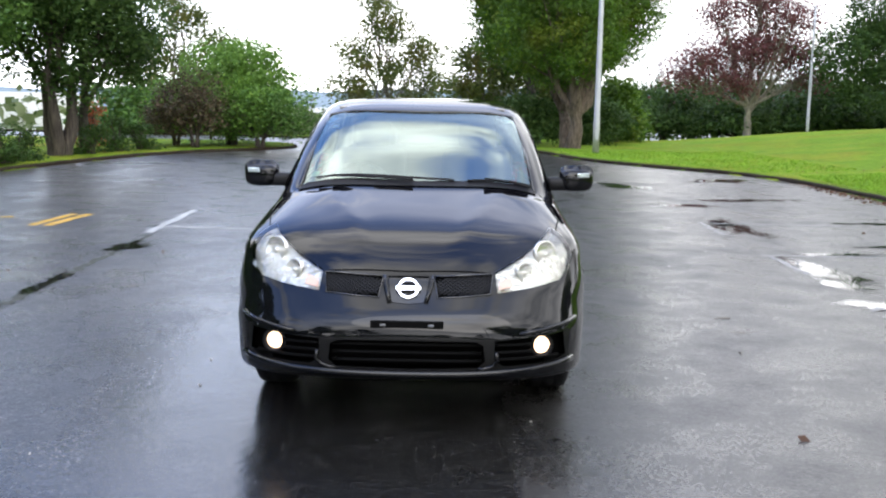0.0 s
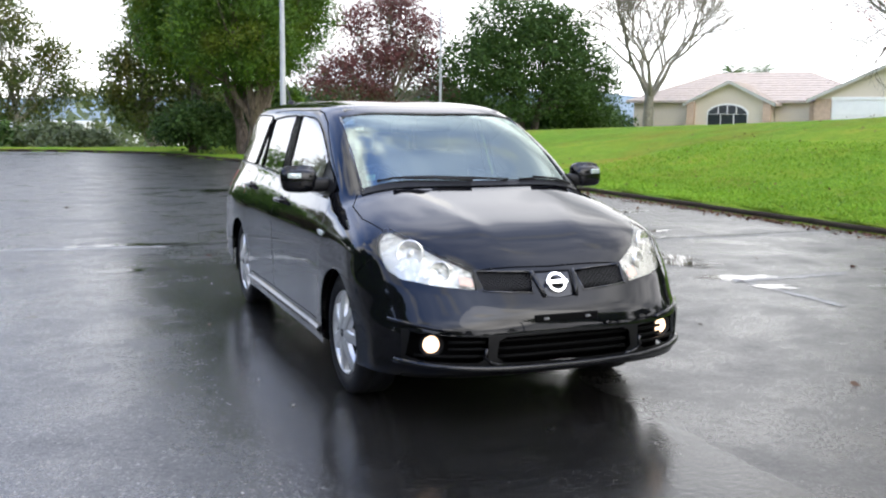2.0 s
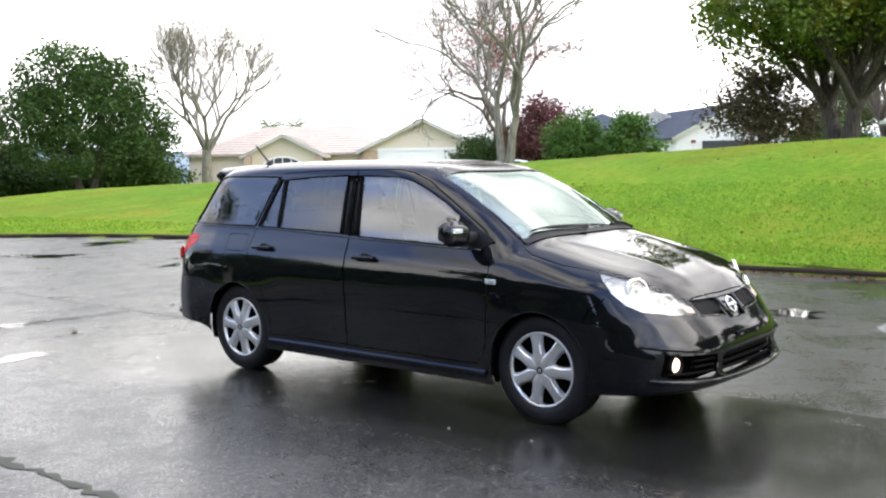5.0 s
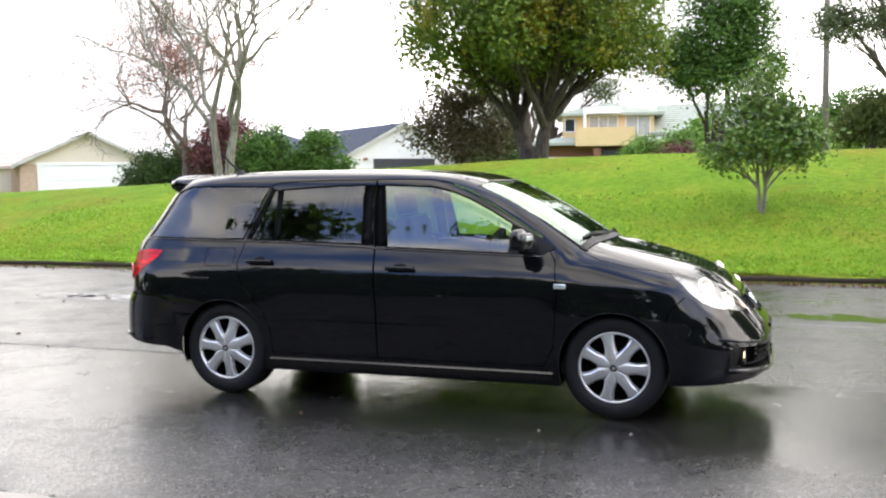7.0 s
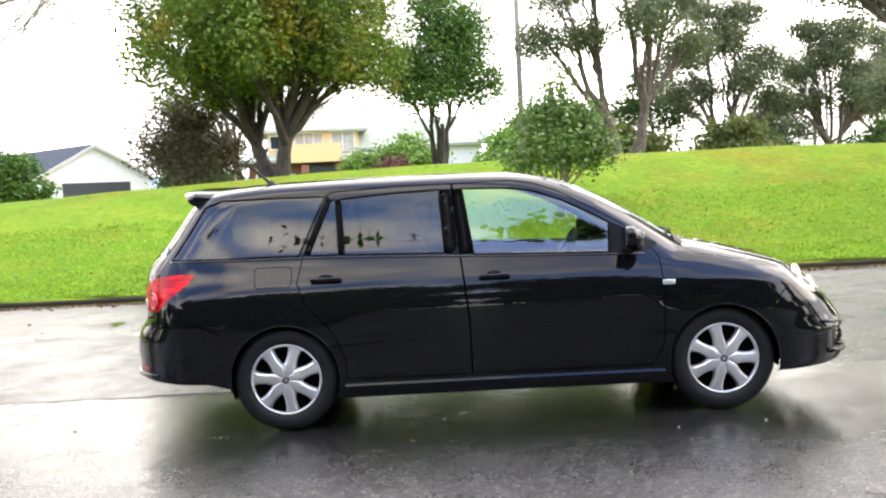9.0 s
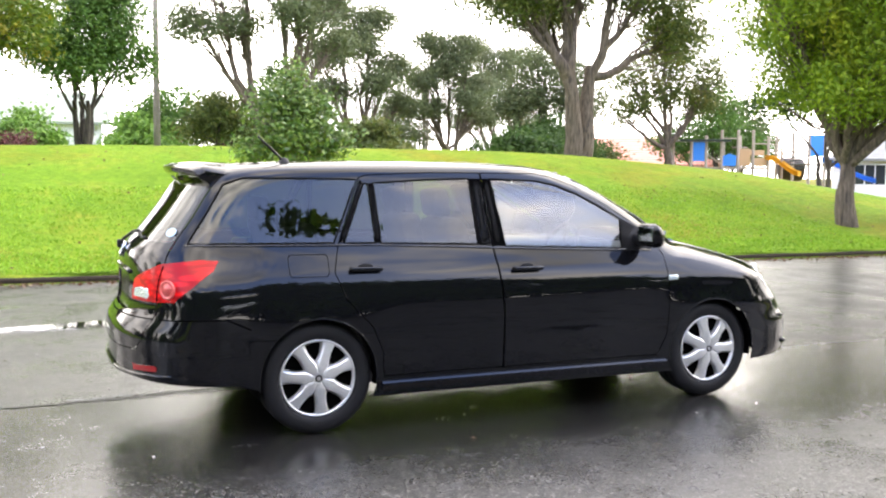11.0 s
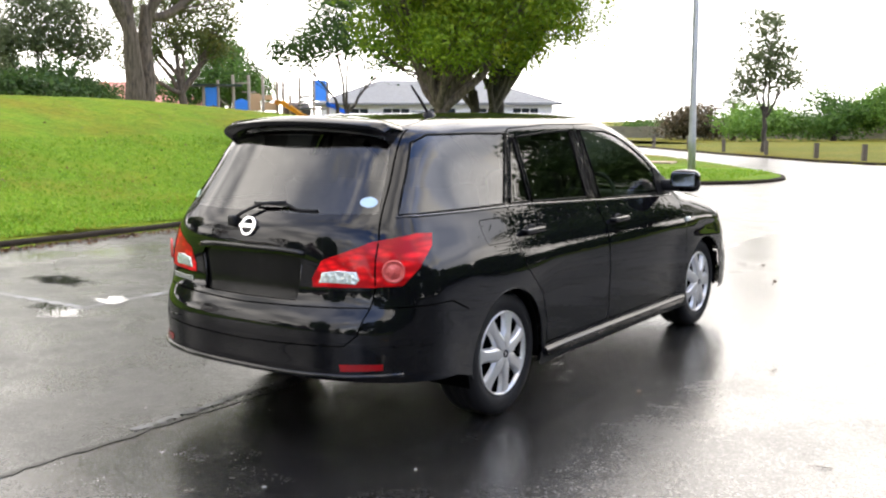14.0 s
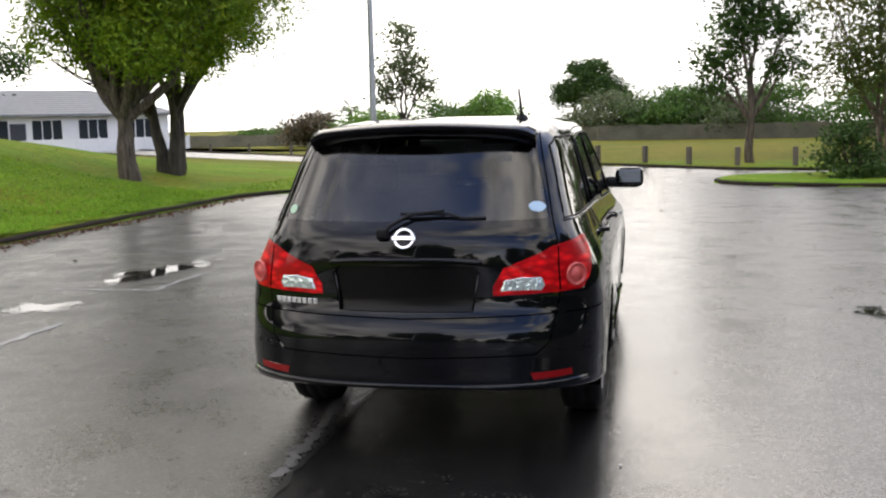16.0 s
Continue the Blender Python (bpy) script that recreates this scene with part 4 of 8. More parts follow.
# west end of the car park
make_tree("tree", (-9.2, 17.2), "dark dense tree with several leaning trunks", "tree", 0.19, 2.0, [(0, 0, 3.6, 1.7, 1.7, 1.5), (1.3, 0.4, 3.6, 1.2, 1.2, 1.2), (-1.2, 0, 3.2, 1.4, 1.4, 1.3), (0, 0, 5.4, 1.9, 1.9, 1.4), (1.5, 1.0, 2.4, 0.8, 0.8, 0.7), (0.4, 0, 1.9, 0.9, 0.9, 0.7)], BARK_DARK, LEAF_DARK, 30000, 0.13, 0.22, 3, 101)
make_tree("tree", (-10.6, 14.0), "leafy green tree beside a pale trunk", "tree", 0.16, 2.0, [(0.6, 0, 3.2, 1.4, 1.4, 1.1), (0, 0, 4.8, 1.8, 1.8, 1.4)], BARK_GREY, LEAF_MID, 16000, 0.12, 0.2, 1, 102)
make_tree("tree", (-9.5, 19.8), "dark slender tree in the planted bed", "tree", 0.13, 1.8, [(0, 0, 3.8, 1.4, 1.4, 1.4), (1.2, 0, 2.8, 0.8, 0.8, 0.8), (0, 0, 5.6, 1.3, 1.3, 1.2)], BARK_DARK, LEAF_DARK, 16000, 0.12, 0.2, 1, 103)
bush("shrub", (-6.6, 24.2), "large rounded bright green shrub in the planted bed", 4.9, 3.5, LEAF_BRIGHT, 30000, 0.11, 104)
bush("shrub", (-5.5, 23.0), "low leafy green shrub at the edge of the bed", 3.4, 1.9, LEAF_MID, 9000, 0.09, 107, 0.2)
bush("shrub", (-7.2, 22.2), "reddish brown twiggy shrub in the bed", 2.4, 2.3, LEAF_BROWN, 7000, 0.08, 108, 0.2)
bush("shrub", (-8.0, 23.0), "brownish dark shrub in the planted bed", 1.9, 1.9, LEAF_BROWN, 6000, 0.09, 105)
bush("shrub", (-10.2, 22.0), "small orange-red shrub in the bed", 0.9, 1.0, leaf_mat("leaf_orange", [(0.14, 0.03, 0.012), (0.26, 0.06, 0.02)]), 2500, 0.07, 106)
for i, (x, y) in enumerate(((-9.0, 13.8), (-9.1, 15.0), (-8.7, 18.0), (-8.5, 19.2), (-8.2, 20.3))):
    bush("low_shrub", (x, y), "low dark green ground shrub", 1.0, 0.6, LEAF_DARK, 2200, 0.07, 110 + i, 0.1)
for b, sd, k in (((-3.2, 47.0, -0.5), 121, 0.66), ((-14.0, 46.0, -0.6), 122, 0.7), ((2.5, 37.0, -0.1), 123, 0.5)):
    make_tree("gum_tree", b, "open brownish gum tree beyond the car park", "tree", 0.2, 2.6 * k,
              [(x * k, y * k, z * k, a * k * 1.15, a * k, 0.85 * a * k) for x, y, z, a in ((0, 0, 9.0, 2.0), (-2.6, 0, 7.0, 1.6), (2.8, 0, 7.0, 1.7), (-3.4, 0, 4.4, 1.5), (3.6, 0, 4.6, 1.6), (0, 0, 5.6, 1.6), (-1, 0, 11.0, 1.4), (1.5, 0, 3.2, 1.5), (-1.8, 0, 3.0, 1.5))],
              BARK_PALE, LEAF_OLIVE, 17000, 0.19, 0.34, 2 if sd < 123 else 1, sd, 10, -0.3, 0.45, lean=(0, 0) if sd < 123 else (-0.9, 0))


# ---- the car: a black estate, nose towards -y ----
from mathutils.bvhtree import BVHTree


def car_paint_mat():
    m, n, l, b = nodes_of("black_car_paint")
    b.inputs["Base Color"].default_value = (0.0035, 0.0037, 0.0048, 1)
    b.inputs["Specular IOR Level"].default_value = 0.0
    b.inputs["Coat Weight"].default_value, b.inputs["Coat Roughness"].default_value = 1.0, 0.012
    b.inputs["Coat IOR"].default_value = 1.43
    t = noise_node(n, l, 1.3, 5.0)
    r = n.new("ShaderNodeMapRange")
    r.inputs["To Min"].default_value, r.inputs["To Max"].default_value = 0.10, 0.25
    l.new(t.outputs["Fac"], r.inputs["Value"])
    l.new(r.outputs["Result"], b.inputs["Roughness"])
    return m


def lamp_glass(name, dark, light):
    """Faceted red plastic behind a smooth clear skin."""
    m, n, l, b = nodes_of(name)
    co, t = n.new("ShaderNodeTexCoord"), n.new("ShaderNodeTexVoronoi")
    mp = n.new("ShaderNodeMapping")
    mp.inputs["Scale"].default_value = (16, 5, 34)
    t.inputs["Scale"].default_value = 1.0
    l.new(co.outputs["Object"], mp.inputs["Vector"])
    l.new(mp.outputs["Vector"], t.inputs["Vector"])
    r = ramp_node(n, l, t.outputs["Distance"], [(0.1, light), (0.62, dark)])
    l.new(r.outputs["Color"], b.inputs["Base Color"])
    b.inputs["Roughness"].default_value, b.inputs["Coat Weight"].default_value, b.inputs["Coat Roughness"].default_value = 0.4, 0.28, 0.02
    b.inputs["Specular IOR Level"].default_value = 0.1
    return m


def lens_mat(name, color, rough=0.05, bumpy=0.0, scale=90.0):
    m, n, l, b = nodes_of(name)
    b.inputs["Base Color"].default_value = (*color, 1)
    b.inputs["Roughness"].default_value, b.inputs["Coat Weight"].default_value = rough, 0.35
    b.inputs["Specular IOR Level"].default_value = 0.3
    if bumpy:
        t, bn = n.new("ShaderNodeTexVoronoi"), n.new("ShaderNodeBump")
        co = n.new("ShaderNodeTexCoord")
        t.inputs["Scale"].default_value = scale
        l.new(co.outputs["Object"], t.inputs["Vector"])
        bn.inputs["Strength"].default_value, bn.inputs["Distance"].default_value = bumpy, 0.004
        l.new(t.outputs["Distance"], bn.inputs["Height"])
        l.new(bn.outputs["Normal"], b.inputs["Normal"])
    return m


PAINT = car_paint_mat()
CLEAR, TINT, SCREEN = glass_mat("clear_side_glass", (0.82, 0.93, 0.86), 0.10), glass_mat("privacy_glass", (0.15, 0.155, 0.165), 0.062), glass_mat("windscreen_glass", (0.86, 0.95, 0.92), 0.21, (0.86, 1.0, 0.93))
LENS = glass_mat("clear_lamp_lens", (0.95, 0.96, 0.95), 0.045)
TRIM = mat("black_trim_plastic", (0.006, 0.006, 0.007), 0.5, var=0.2, scale=20, spec=0.25)
GLOSS_TRIM = plain("gloss_black_trim", (0.006, 0.006, 0.007), 0.12, coat=0.5)
PILLAR = plain("satin_black_pillar", (0.010, 0.010, 0.011), 0.22, spec=0.35)
RECESS = plain("satin_black_recess", (0.004, 0.004, 0.004), 0.22, spec=0.18)
BLADE_TRIM = plain("dull_black_trim", (0.003, 0.003, 0.003), 0.5, spec=0.05)
DULL_BLACK = mat("moulded_black_plastic", (0.006, 0.006, 0.006), 0.42, var=0.25, scale=30, spec=0.18)
GAP = plain("panel_gap_rubber", (0.002, 0.002, 0.002), 0.9, spec=0.02)
RUBBER = mat("tyre_rubber", (0.009, 0.009, 0.010), 0.6, spec=0.25, var=0.3, scale=12, bump=0.15, bscale=120)
SILVER = mat("silver_wheel_cover", (0.64, 0.635, 0.62), 0.34, 0.75, var=0.10, scale=6)
MIRROR = plain("mirror_glass", (0.32, 0.36, 0.42), 0.03, 1.0)
CHROME = plain("chrome", (0.82, 0.83, 0.85), 0.1, 1.0)
REFLECTOR = mat("lamp_reflector", (0.74, 0.72, 0.66), 0.26, 0.65, var=0.12, scale=12, bump=0.7, bscale=22)
BOWL = plain("bright_reflector_bowl", (0.78, 0.76, 0.70), 0.24, 0.75)
GREY_CLIP = plain("dull_grey_clip", (0.16, 0.16, 0.16), 0.4)
AMBER = lens_mat("pale_amber_lens", (0.62, 0.42, 0.34), 0.25, 0.5, 120)
RED_LENS = lamp_glass("red_lamp_lens", (0.34, 0.0015, 0.004), (0.95, 0.010, 0.014))
RED_DARK = lens_mat("red_reflector", (0.24, 0.0025, 0.005), 0.25, 0.4, 160)
PINK_LENS = lens_mat("pale_red_lens", (0.62, 0.10, 0.09), 0.12, 0.8, 90)
WHITE_LENS = lens_mat("reversing_lamp_lens", (0.66, 0.74, 0.72), 0.12, 1.0, 55)
WHITE_LENS.node_tree.nodes["Principled BSDF"].inputs["Metallic"].default_value = 0.6
CABIN = mat("dark_cabin_plastic", (0.06, 0.06, 0.06), 0.65, var=0.2, scale=8)
SEAT = mat("grey_seat_cloth", (0.20, 0.19, 0.17), 0.9, var=0.2, scale=30)
LINING = mat("pale_roof_lining", (0.36, 0.35, 0.32), 0.9, var=0.08, scale=20)
BULB = glow("lit_fog_lamp", (1.0, 0.70, 0.46), 1.9)
PAPER = plain("white_sticker", (0.75, 0.8, 0.8), 0.5)
BLUE_PAPER = plain("pale_blue_sticker", (0.45, 0.62, 0.78), 0.5)
GREEN_PAPER = plain("pale_green_sticker", (0.42, 0.62, 0.45), 0.5)

# Lengthwise rows: centre line (y, z), edge line (y, z), roundness of the cross curve.
NOSE = [(-1.98, 0.232, -1.50, 0.225, 3.3), (-2.13, 0.242, -1.50, 0.235, 3.3), (-2.165, 0.272, -1.50, 0.26, 3.3), (-2.17, 0.335, -1.50, 0.31, 3.3),
        (-2.17, 0.46, -1.50, 0.45, 3.3), (-2.155, 0.52, -1.50, 0.505, 2.9), (-2.10, 0.58, -1.50, 0.56, 3.0), (-2.065, 0.63, -1.48, 0.60, 3.1),
        (-1.995, 0.70, -1.44, 0.64, 3.2), (-1.91, 0.775, -1.38, 0.68, 3.5), (-1.75, 0.862, -1.30, 0.72, 4.2), (-1.50, 0.935, -1.18, 0.765, 4.4), (-1.27, 0.992, -1.05, 0.82, 4.2)]
TOP = [(-1.16, 1.022, -0.95, 0.86, 3.4), (-1.09, 1.062, -0.80, 0.96, 3.6), (-0.85, 1.212, -0.50, 1.15, 4.0), (-0.65, 1.325, -0.30, 1.25, 4.0), (-0.46, 1.408, -0.10, 1.32, 4.0),
       (-0.30, 1.455, 0.02, 1.35, 4.0), (-0.10, 1.480, 0.12, 1.365, 4.0), (0.3, 1.493, 0.3, 1.372, 4.0), (0.8, 1.494, 0.8, 1.372, 4.0), (1.3, 1.487, 1.25, 1.365, 4.0), (1.65, 1.468, 1.50, 1.345, 3.8), (1.82, 1.44, 1.62, 1.30, 3.4)]
TAIL = [(1.90, 1.38, 1.66, 1.25, 3.2), (2.02, 1.22, 1.74, 1.15, 3.0), (2.165, 1.045, 1.82, 1.02, 2.8), (2.225, 0.98, 1.84, 0.95, 2.7), (2.240, 0.85, 1.84, 0.82, 2.6), (2.238, 0.71, 1.84, 0.69, 2.6),
        (2.246, 0.668, 1.82, 0.645, 2.6), (2.300, 0.612, 1.80, 0.585, 2.7), (2.312, 0.57, 1.79, 0.545, 2.7), (2.309, 0.48, 1.78, 0.45, 2.8), (2.296, 0.395, 1.78, 0.365, 2.8), (2.318, 0.368, 1.78, 0.350, 2.8), (2.295, 0.335, 1.78, 0.322, 2.9), (2.17, 0.318, 1.76, 0.308, 2.9)]


def half_width(y, z):
    """Half the car's width at a height and a station."""
    w = pchip([0.1, 0.25, 0.4, 0.6, 0.76, 0.86, 0.95, 1.02, 1.1, 1.2, 1.3, 1.4, 1.55], [0.805, 0.815, 0.822, 0.831, 0.830, 0.796, 0.757, 0.730, 0.708, 0.679, 0.649, 0.616, 0.57], z)
    low = pchip([-2.4, -1.9, -1.6, -1.2, 1.3, 1.8, 2.1, 2.4], [0.945, 0.985, 1.005, 1.0, 1.0, 0.995, 0.975, 0.94], y)
    high = pchip([-2.4, -1.2, -0.6, 0.9, 1.4, 1.8, 2.1, 2.4], [0.93, 0.97, 1.0, 1.0, 0.99, 0.965, 0.945, 0.92], y)
    k = np.clip((z - 0.85) / 0.3, 0, 1)
    w = w * (low * (1 - k) + high * k)
    arch = np.exp(-(((np.abs(y) - 1.30) / 0.42) ** 4)) * np.clip((0.72 - z) / 0.12, 0, 1)
    ends = np.clip((np.abs(y) - 1.45) / 0.3, 0, 1) * np.clip((0.58 - z) / 0.12, 0, 1)
    w = w + 0.012 * np.maximum(arch, ends)
    w = w - 0.014 * np.clip((y - 1.62) / 0.3, 0, 1) * np.clip((z - 0.66) / 0.1, 0, 1)
    return w + 0.006 * np.exp(-(((z - 0.885) / 0.03) ** 2)) * np.clip((1.9 - y) / 0.3, 0, 1) * np.clip((y + 1.25) / 0.4, 0, 1)


def body_grid(nu=250, na=34, ns=24):
    """The right half of the skin as a grid of points: centre line, edge line, sill."""
    rows = np.array(NOSE + TOP + TAIL)
    run = np.r_[0, np.cumsum(np.hypot(*np.diff(rows[:, :2], axis=0).T) + 0.4 * np.hypot(*np.diff(rows[:, 2:4], axis=0).T))]
    u = np.linspace(0, run[-1], nu)
    cy, cz, ey, ez, m = (pchip(run, rows[:, k], u) for k in range(5))
    soft = np.array([0.25, 0.5, 0.25])
    for _ in range(3):
        for a in (cy, cz, ey, ez, m):
            a[1:-1] = np.convolve(a, soft, "valid")
    f = np.r_[0, np.cumsum(np.hypot(np.diff(ey), np.diff(ez)) + 0.3 * np.abs(np.diff(ey)))]
    by, bz = -1.46 + 3.20 * f / f[-1], np.full(nu, 0.19)
    bz = bz + 0.045 * np.clip((-1.12 - by) / 0.1, 0, 1) + 0.065 * np.clip((by - 1.2) / 0.1, 0, 1) + 0.05 * np.clip((by - 1.56) / 0.18, 0, 1)
    t = np.linspace(0, math.pi / 2, na)
    r = (np.sin(t)[None] ** m[:, None] + np.cos(t)[None] ** m[:, None]) ** (-1 / m[:, None])
    a, b = r * np.sin(t), r * np.cos(t)
    b[:, -1] = 0
    y, z = ey[:, None] + (cy - ey)[:, None] * b, ez[:, None] + (cz - ez)[:, None] * b
    x = -half_width(y, z) * a
    s = np.linspace(0, 1, ns + 1)[1:]
    ys, zs = ey[:, None] + (by - ey)[:, None] * s, ez[:, None] + np.minimum(bz - ez, 0)[:, None] * s
    xs = -half_width(ys, zs)
    p = np.stack([np.c_[x, xs], np.c_[y, ys], np.c_[z, zs]], -1)
    # two soft creases down the bonnet
    t = np.clip((p[..., 1] + 1.93) / 0.80, 0, 1)
    fade = np.sin(t * math.pi) ** 0.5 * (p[..., 2] > 0.72)
    p[..., 2] += 0.010 * fade * np.exp(-(((np.abs(p[..., 0]) - (0.20 + 0.26 * t)) / 0.042) ** 2))
    du, dv = np.gradient(p, axis=0), np.gradient(p, axis=1)
    n = np.cross(du, dv)
    n /= np.linalg.norm(n, axis=-1, keepdims=True) + 1e-12
    mid = p.mean((0, 1)) * (0, 1, 1)
    n *= np.sign((n * (p - mid)).sum(-1, keepdims=True))
    for _ in range(5):
        q = np.pad(n, ((1, 1), (1, 1), (0, 0)), mode="edge")
        n = 0.5 * n + 0.125 * (q[2:, 1:-1] + q[:-2, 1:-1] + q[1:-1, 2:] + q[1:-1, :-2])
    n[:, 0, 0] = 0
    n /= np.linalg.norm(n, axis=-1, keepdims=True)
    return p, n


class Skin:
    """The skin as a bmesh that can be cut along outlines and taken apart into panels."""

    def __init__(self):
        p, n = body_grid()
        self.bm = bmesh.new()
        self.ln = self.bm.verts.layers.float_vector.new("n")
        self.tag = self.bm.faces.layers.int.new("tag")
        rows = []
        for pr, nr in zip(p, n):
            row = []
            for a, b in zip(pr, nr):
                v = self.bm.verts.new(a)
                v[self.ln] = Vector(b)
                row.append(v)
            rows.append(row)
        for q, r in zip(rows, rows[1:]):
            for k in range(len(q) - 1):
                quad = (q[k], q[k + 1], r[k + 1], r[k])
                self.bm.faces.new(quad)
        bmesh.ops.remove_doubles(self.bm, verts=self.bm.verts, dist=2e-4)
        for f in self.bm.faces:
            f.normal_update()
            if f.normal.dot(f.verts[0][self.ln]) < 0:
                f.normal_flip()
        self.tree = BVHTree.FromBMesh(self.bm)

    @staticmethod
    def frame2(d):
        d = Vector(d).normalized()
        a = d.cross(Vector((0, 0, 1)) if abs(d.z) < 0.9 else Vector((0, 1, 0))).normalized()
        return d, a, d.cross(a)

    def near(self, d, a, b, lo, hi, least):
        out = []
        for f in self.bm.faces:
            if f.normal.dot(d) > least:
                us = [v.co.dot(a) for v in f.verts]
                if max(us) > lo[0] and min(us) < hi[0]:
                    vs = [v.co.dot(b) for v in f.verts]
                    if max(vs) > lo[1] and min(vs) < hi[1]:
                        out.append(f)
        return out

    def cut(self, pts, d, closed=True, least=0.08):
        d, a, b = self.frame2(d)
        pts = [Vector(p) for p in pts]
        for p, q in zip(pts, pts[1:] + pts[:1] if closed else pts[1:]):
            lo = (min(p.dot(a), q.dot(a)) - 0.003, min(p.dot(b), q.dot(b)) - 0.003)
            hi = (max(p.dot(a), q.dot(a)) + 0.003, max(p.dot(b), q.dot(b)) + 0.003)
            fs = self.near(d, a, b, lo, hi, least)
            if fs:
                geom = fs + list({e for f in fs for e in f.edges}) + list({v for f in fs for v in f.verts})
                bmesh.ops.bisect_plane(self.bm, geom=geom, dist=2e-4, plane_co=p, plane_no=(q - p).cross(d).normalized())

    def mark(self, pts, d, tag, least=0.08, over=(0,)):
        """Cuts along an outline and tags the faces inside it."""
        self.cut(pts, d, True, least)
        d, a, b = self.frame2(d)
        poly = [(Vector(p).dot(a), Vector(p).dot(b)) for p in pts]
        lo, hi = (min(p[0] for p in poly), min(p[1] for p in poly)), (max(p[0] for p in poly), max(p[1] for p in poly))
        for f in self.near(d, a, b, lo, hi, least):
            c = f.calc_center_median()
            if (over is None or f[self.tag] in over) and inside((c.dot(a), c.dot(b)), poly):
                f[self.tag] = tag

    def groove(self, pts, d, tag, closed=False, half=0.0028, over=(0,), least=0.08):
        """A thin strip along a line becomes the gap between two panels."""
        d, a, b = self.frame2(d)
        pts = [Vector(p) for p in pts]
        for p, q in zip(pts, pts[1:] + pts[:1] if closed else pts[1:]):
            s = (q - p).cross(d).normalized() * half
            e = (q - p).normalized() * half
            quad = [p + s - e, q + s + e, q - s + e, p - s - e]
            self.mark(quad, d, tag, least, over)

    def arrays(self, tags):
        fs = [f for f in self.bm.faces if f[self.tag] in tags]
        ids, co, no = {}, [], []
        faces = []
        for f in fs:
            row = []
            for v in f.verts:
                if v not in ids:
                    ids[v] = len(co)
                    co.append(tuple(v.co))
                    no.append(tuple(v[self.ln]))
                row.append(ids[v])
            faces.append(row)
        return np.array(co), np.array(no), faces

    def panel(self, name, tags, material, parent, side="both", sink=0.0, label="", push=(0, 0, 0)):
        """Takes the tagged faces out as an object: right side, left side, or both halves joined."""
        co, no, faces = self.arrays(tags)
        no = no / np.linalg.norm(no, axis=1, keepdims=True)
        co = co - no * sink + np.array(push)
        allco, allno, allf = [], [], []
        for flip in ((0,) if side == "right" else (1,) if side == "left" else (0, 1)):
            k = np.array([-1.0 if flip else 1.0, 1, 1])
            base = len(allco)
            allco += (co * k).tolist()
            allno += (no * k).tolist()
            allf += [[base + i for i in (f[::-1] if flip else f)] for f in faces]
        me = bpy.data.meshes.new(name)
        me.from_pydata(allco, [], allf)
        shade(me)
        me.normals_split_custom_set_from_vertices(allno)
        me.materials.append(material)
        ob = new(name, me)
        ob.parent = parent
        if label:
            ob["label"] = label
        return ob


def inside(p, poly):
    hit = False
    for (x1, y1), (x2, y2) in zip(poly, poly[1:] + poly[:1]):
        if (y1 > p[1]) != (y2 > p[1]) and p[0] < (x2 - x1) * (p[1] - y1) / (y2 - y1) + x1:
            hit = not hit
    return hit


def side3(pts):
    return [(-0.75, y, z) for y, z in pts]


def front3(pts, y=-2.0):
    return [(x, y, z) for x, z in pts]


def plan3(pts):
    return [(x, y, 1.0) for x, y in pts]


def ring(cy, cz, r, a0=0, a1=360, n=28):
    return [(cy + r * math.cos(radians(a0 + (a1 - a0) * k / n)), cz + r * math.sin(radians(a0 + (a1 - a0) * k / n))) for k in range(n)]


WIN_F = [(0.148, 0.999), (0.200, 1.390), (-0.11, 1.380), (-0.24, 1.354), (-0.38, 1.302), (-0.53, 1.228), (-0.668, 1.148), (-0.652, 0.972)]
WIN_R = [(0.320, 1.014), (0.342, 1.392), (0.62, 1.384), (0.935, 1.364), (0.918, 1.032)]
WIN_S = [(0.950, 1.034), (0.966, 1.362), (0.992, 1.360), (1.132, 1.036)]
WIN_Q = [(1.192, 1.038), (1.032, 1.384), (1.30, 1.388), (1.66, 1.388), (1.765, 1.352), (1.86, 1.20), (1.968, 1.042)]
DOOR_F = [(0.258, 1.425), (0.226, 0.99), (0.190, 0.62), (0.188, 0.30), (-0.88, 0.30), (-0.945, 0.42), (-0.962, 0.72), (-0.945, 0.93), (-0.86, 1.065), (-0.58, 1.235), (-0.37, 1.352), (-0.22, 1.405), (-0.10, 1.425)]
DOOR_R = [(0.264, 1.425), (0.232, 0.99), (0.196, 0.62), (0.194, 0.30), (0.93, 0.30), (0.94, 0.44), (1.0, 0.58), (1.15, 0.74), (1.205, 0.88), (1.168, 1.03), (1.018, 1.392), (0.98, 1.408), (0.60, 1.425)]
HEAD = [(-0.687, -1.636, 0.881), (-0.625, -1.775, 0.842), (-0.525, -1.895, 0.776), (-0.40, -1.985, 0.714), (-0.386, -2.025, 0.622), (-0.56, -1.965, 0.643), (-0.700, -1.880, 0.670), (-0.742, -1.80, 0.705), (-0.764, -1.735, 0.765), (-0.745, -1.675, 0.83), (-0.712, -1.640, 0.872)]
TAIL_L = [(-0.385, 2.228, 0.775), (-0.425, 2.208, 0.852), (-0.642, 2.129, 0.936), (-0.735, 1.93, 0.962), (-0.756, 1.855, 0.955), (-0.772, 1.875, 0.905), (-0.765, 1.95, 0.82), (-0.730, 2.03, 0.748), (-0.652, 2.152, 0.742), (-0.385, 2.226, 0.735)]
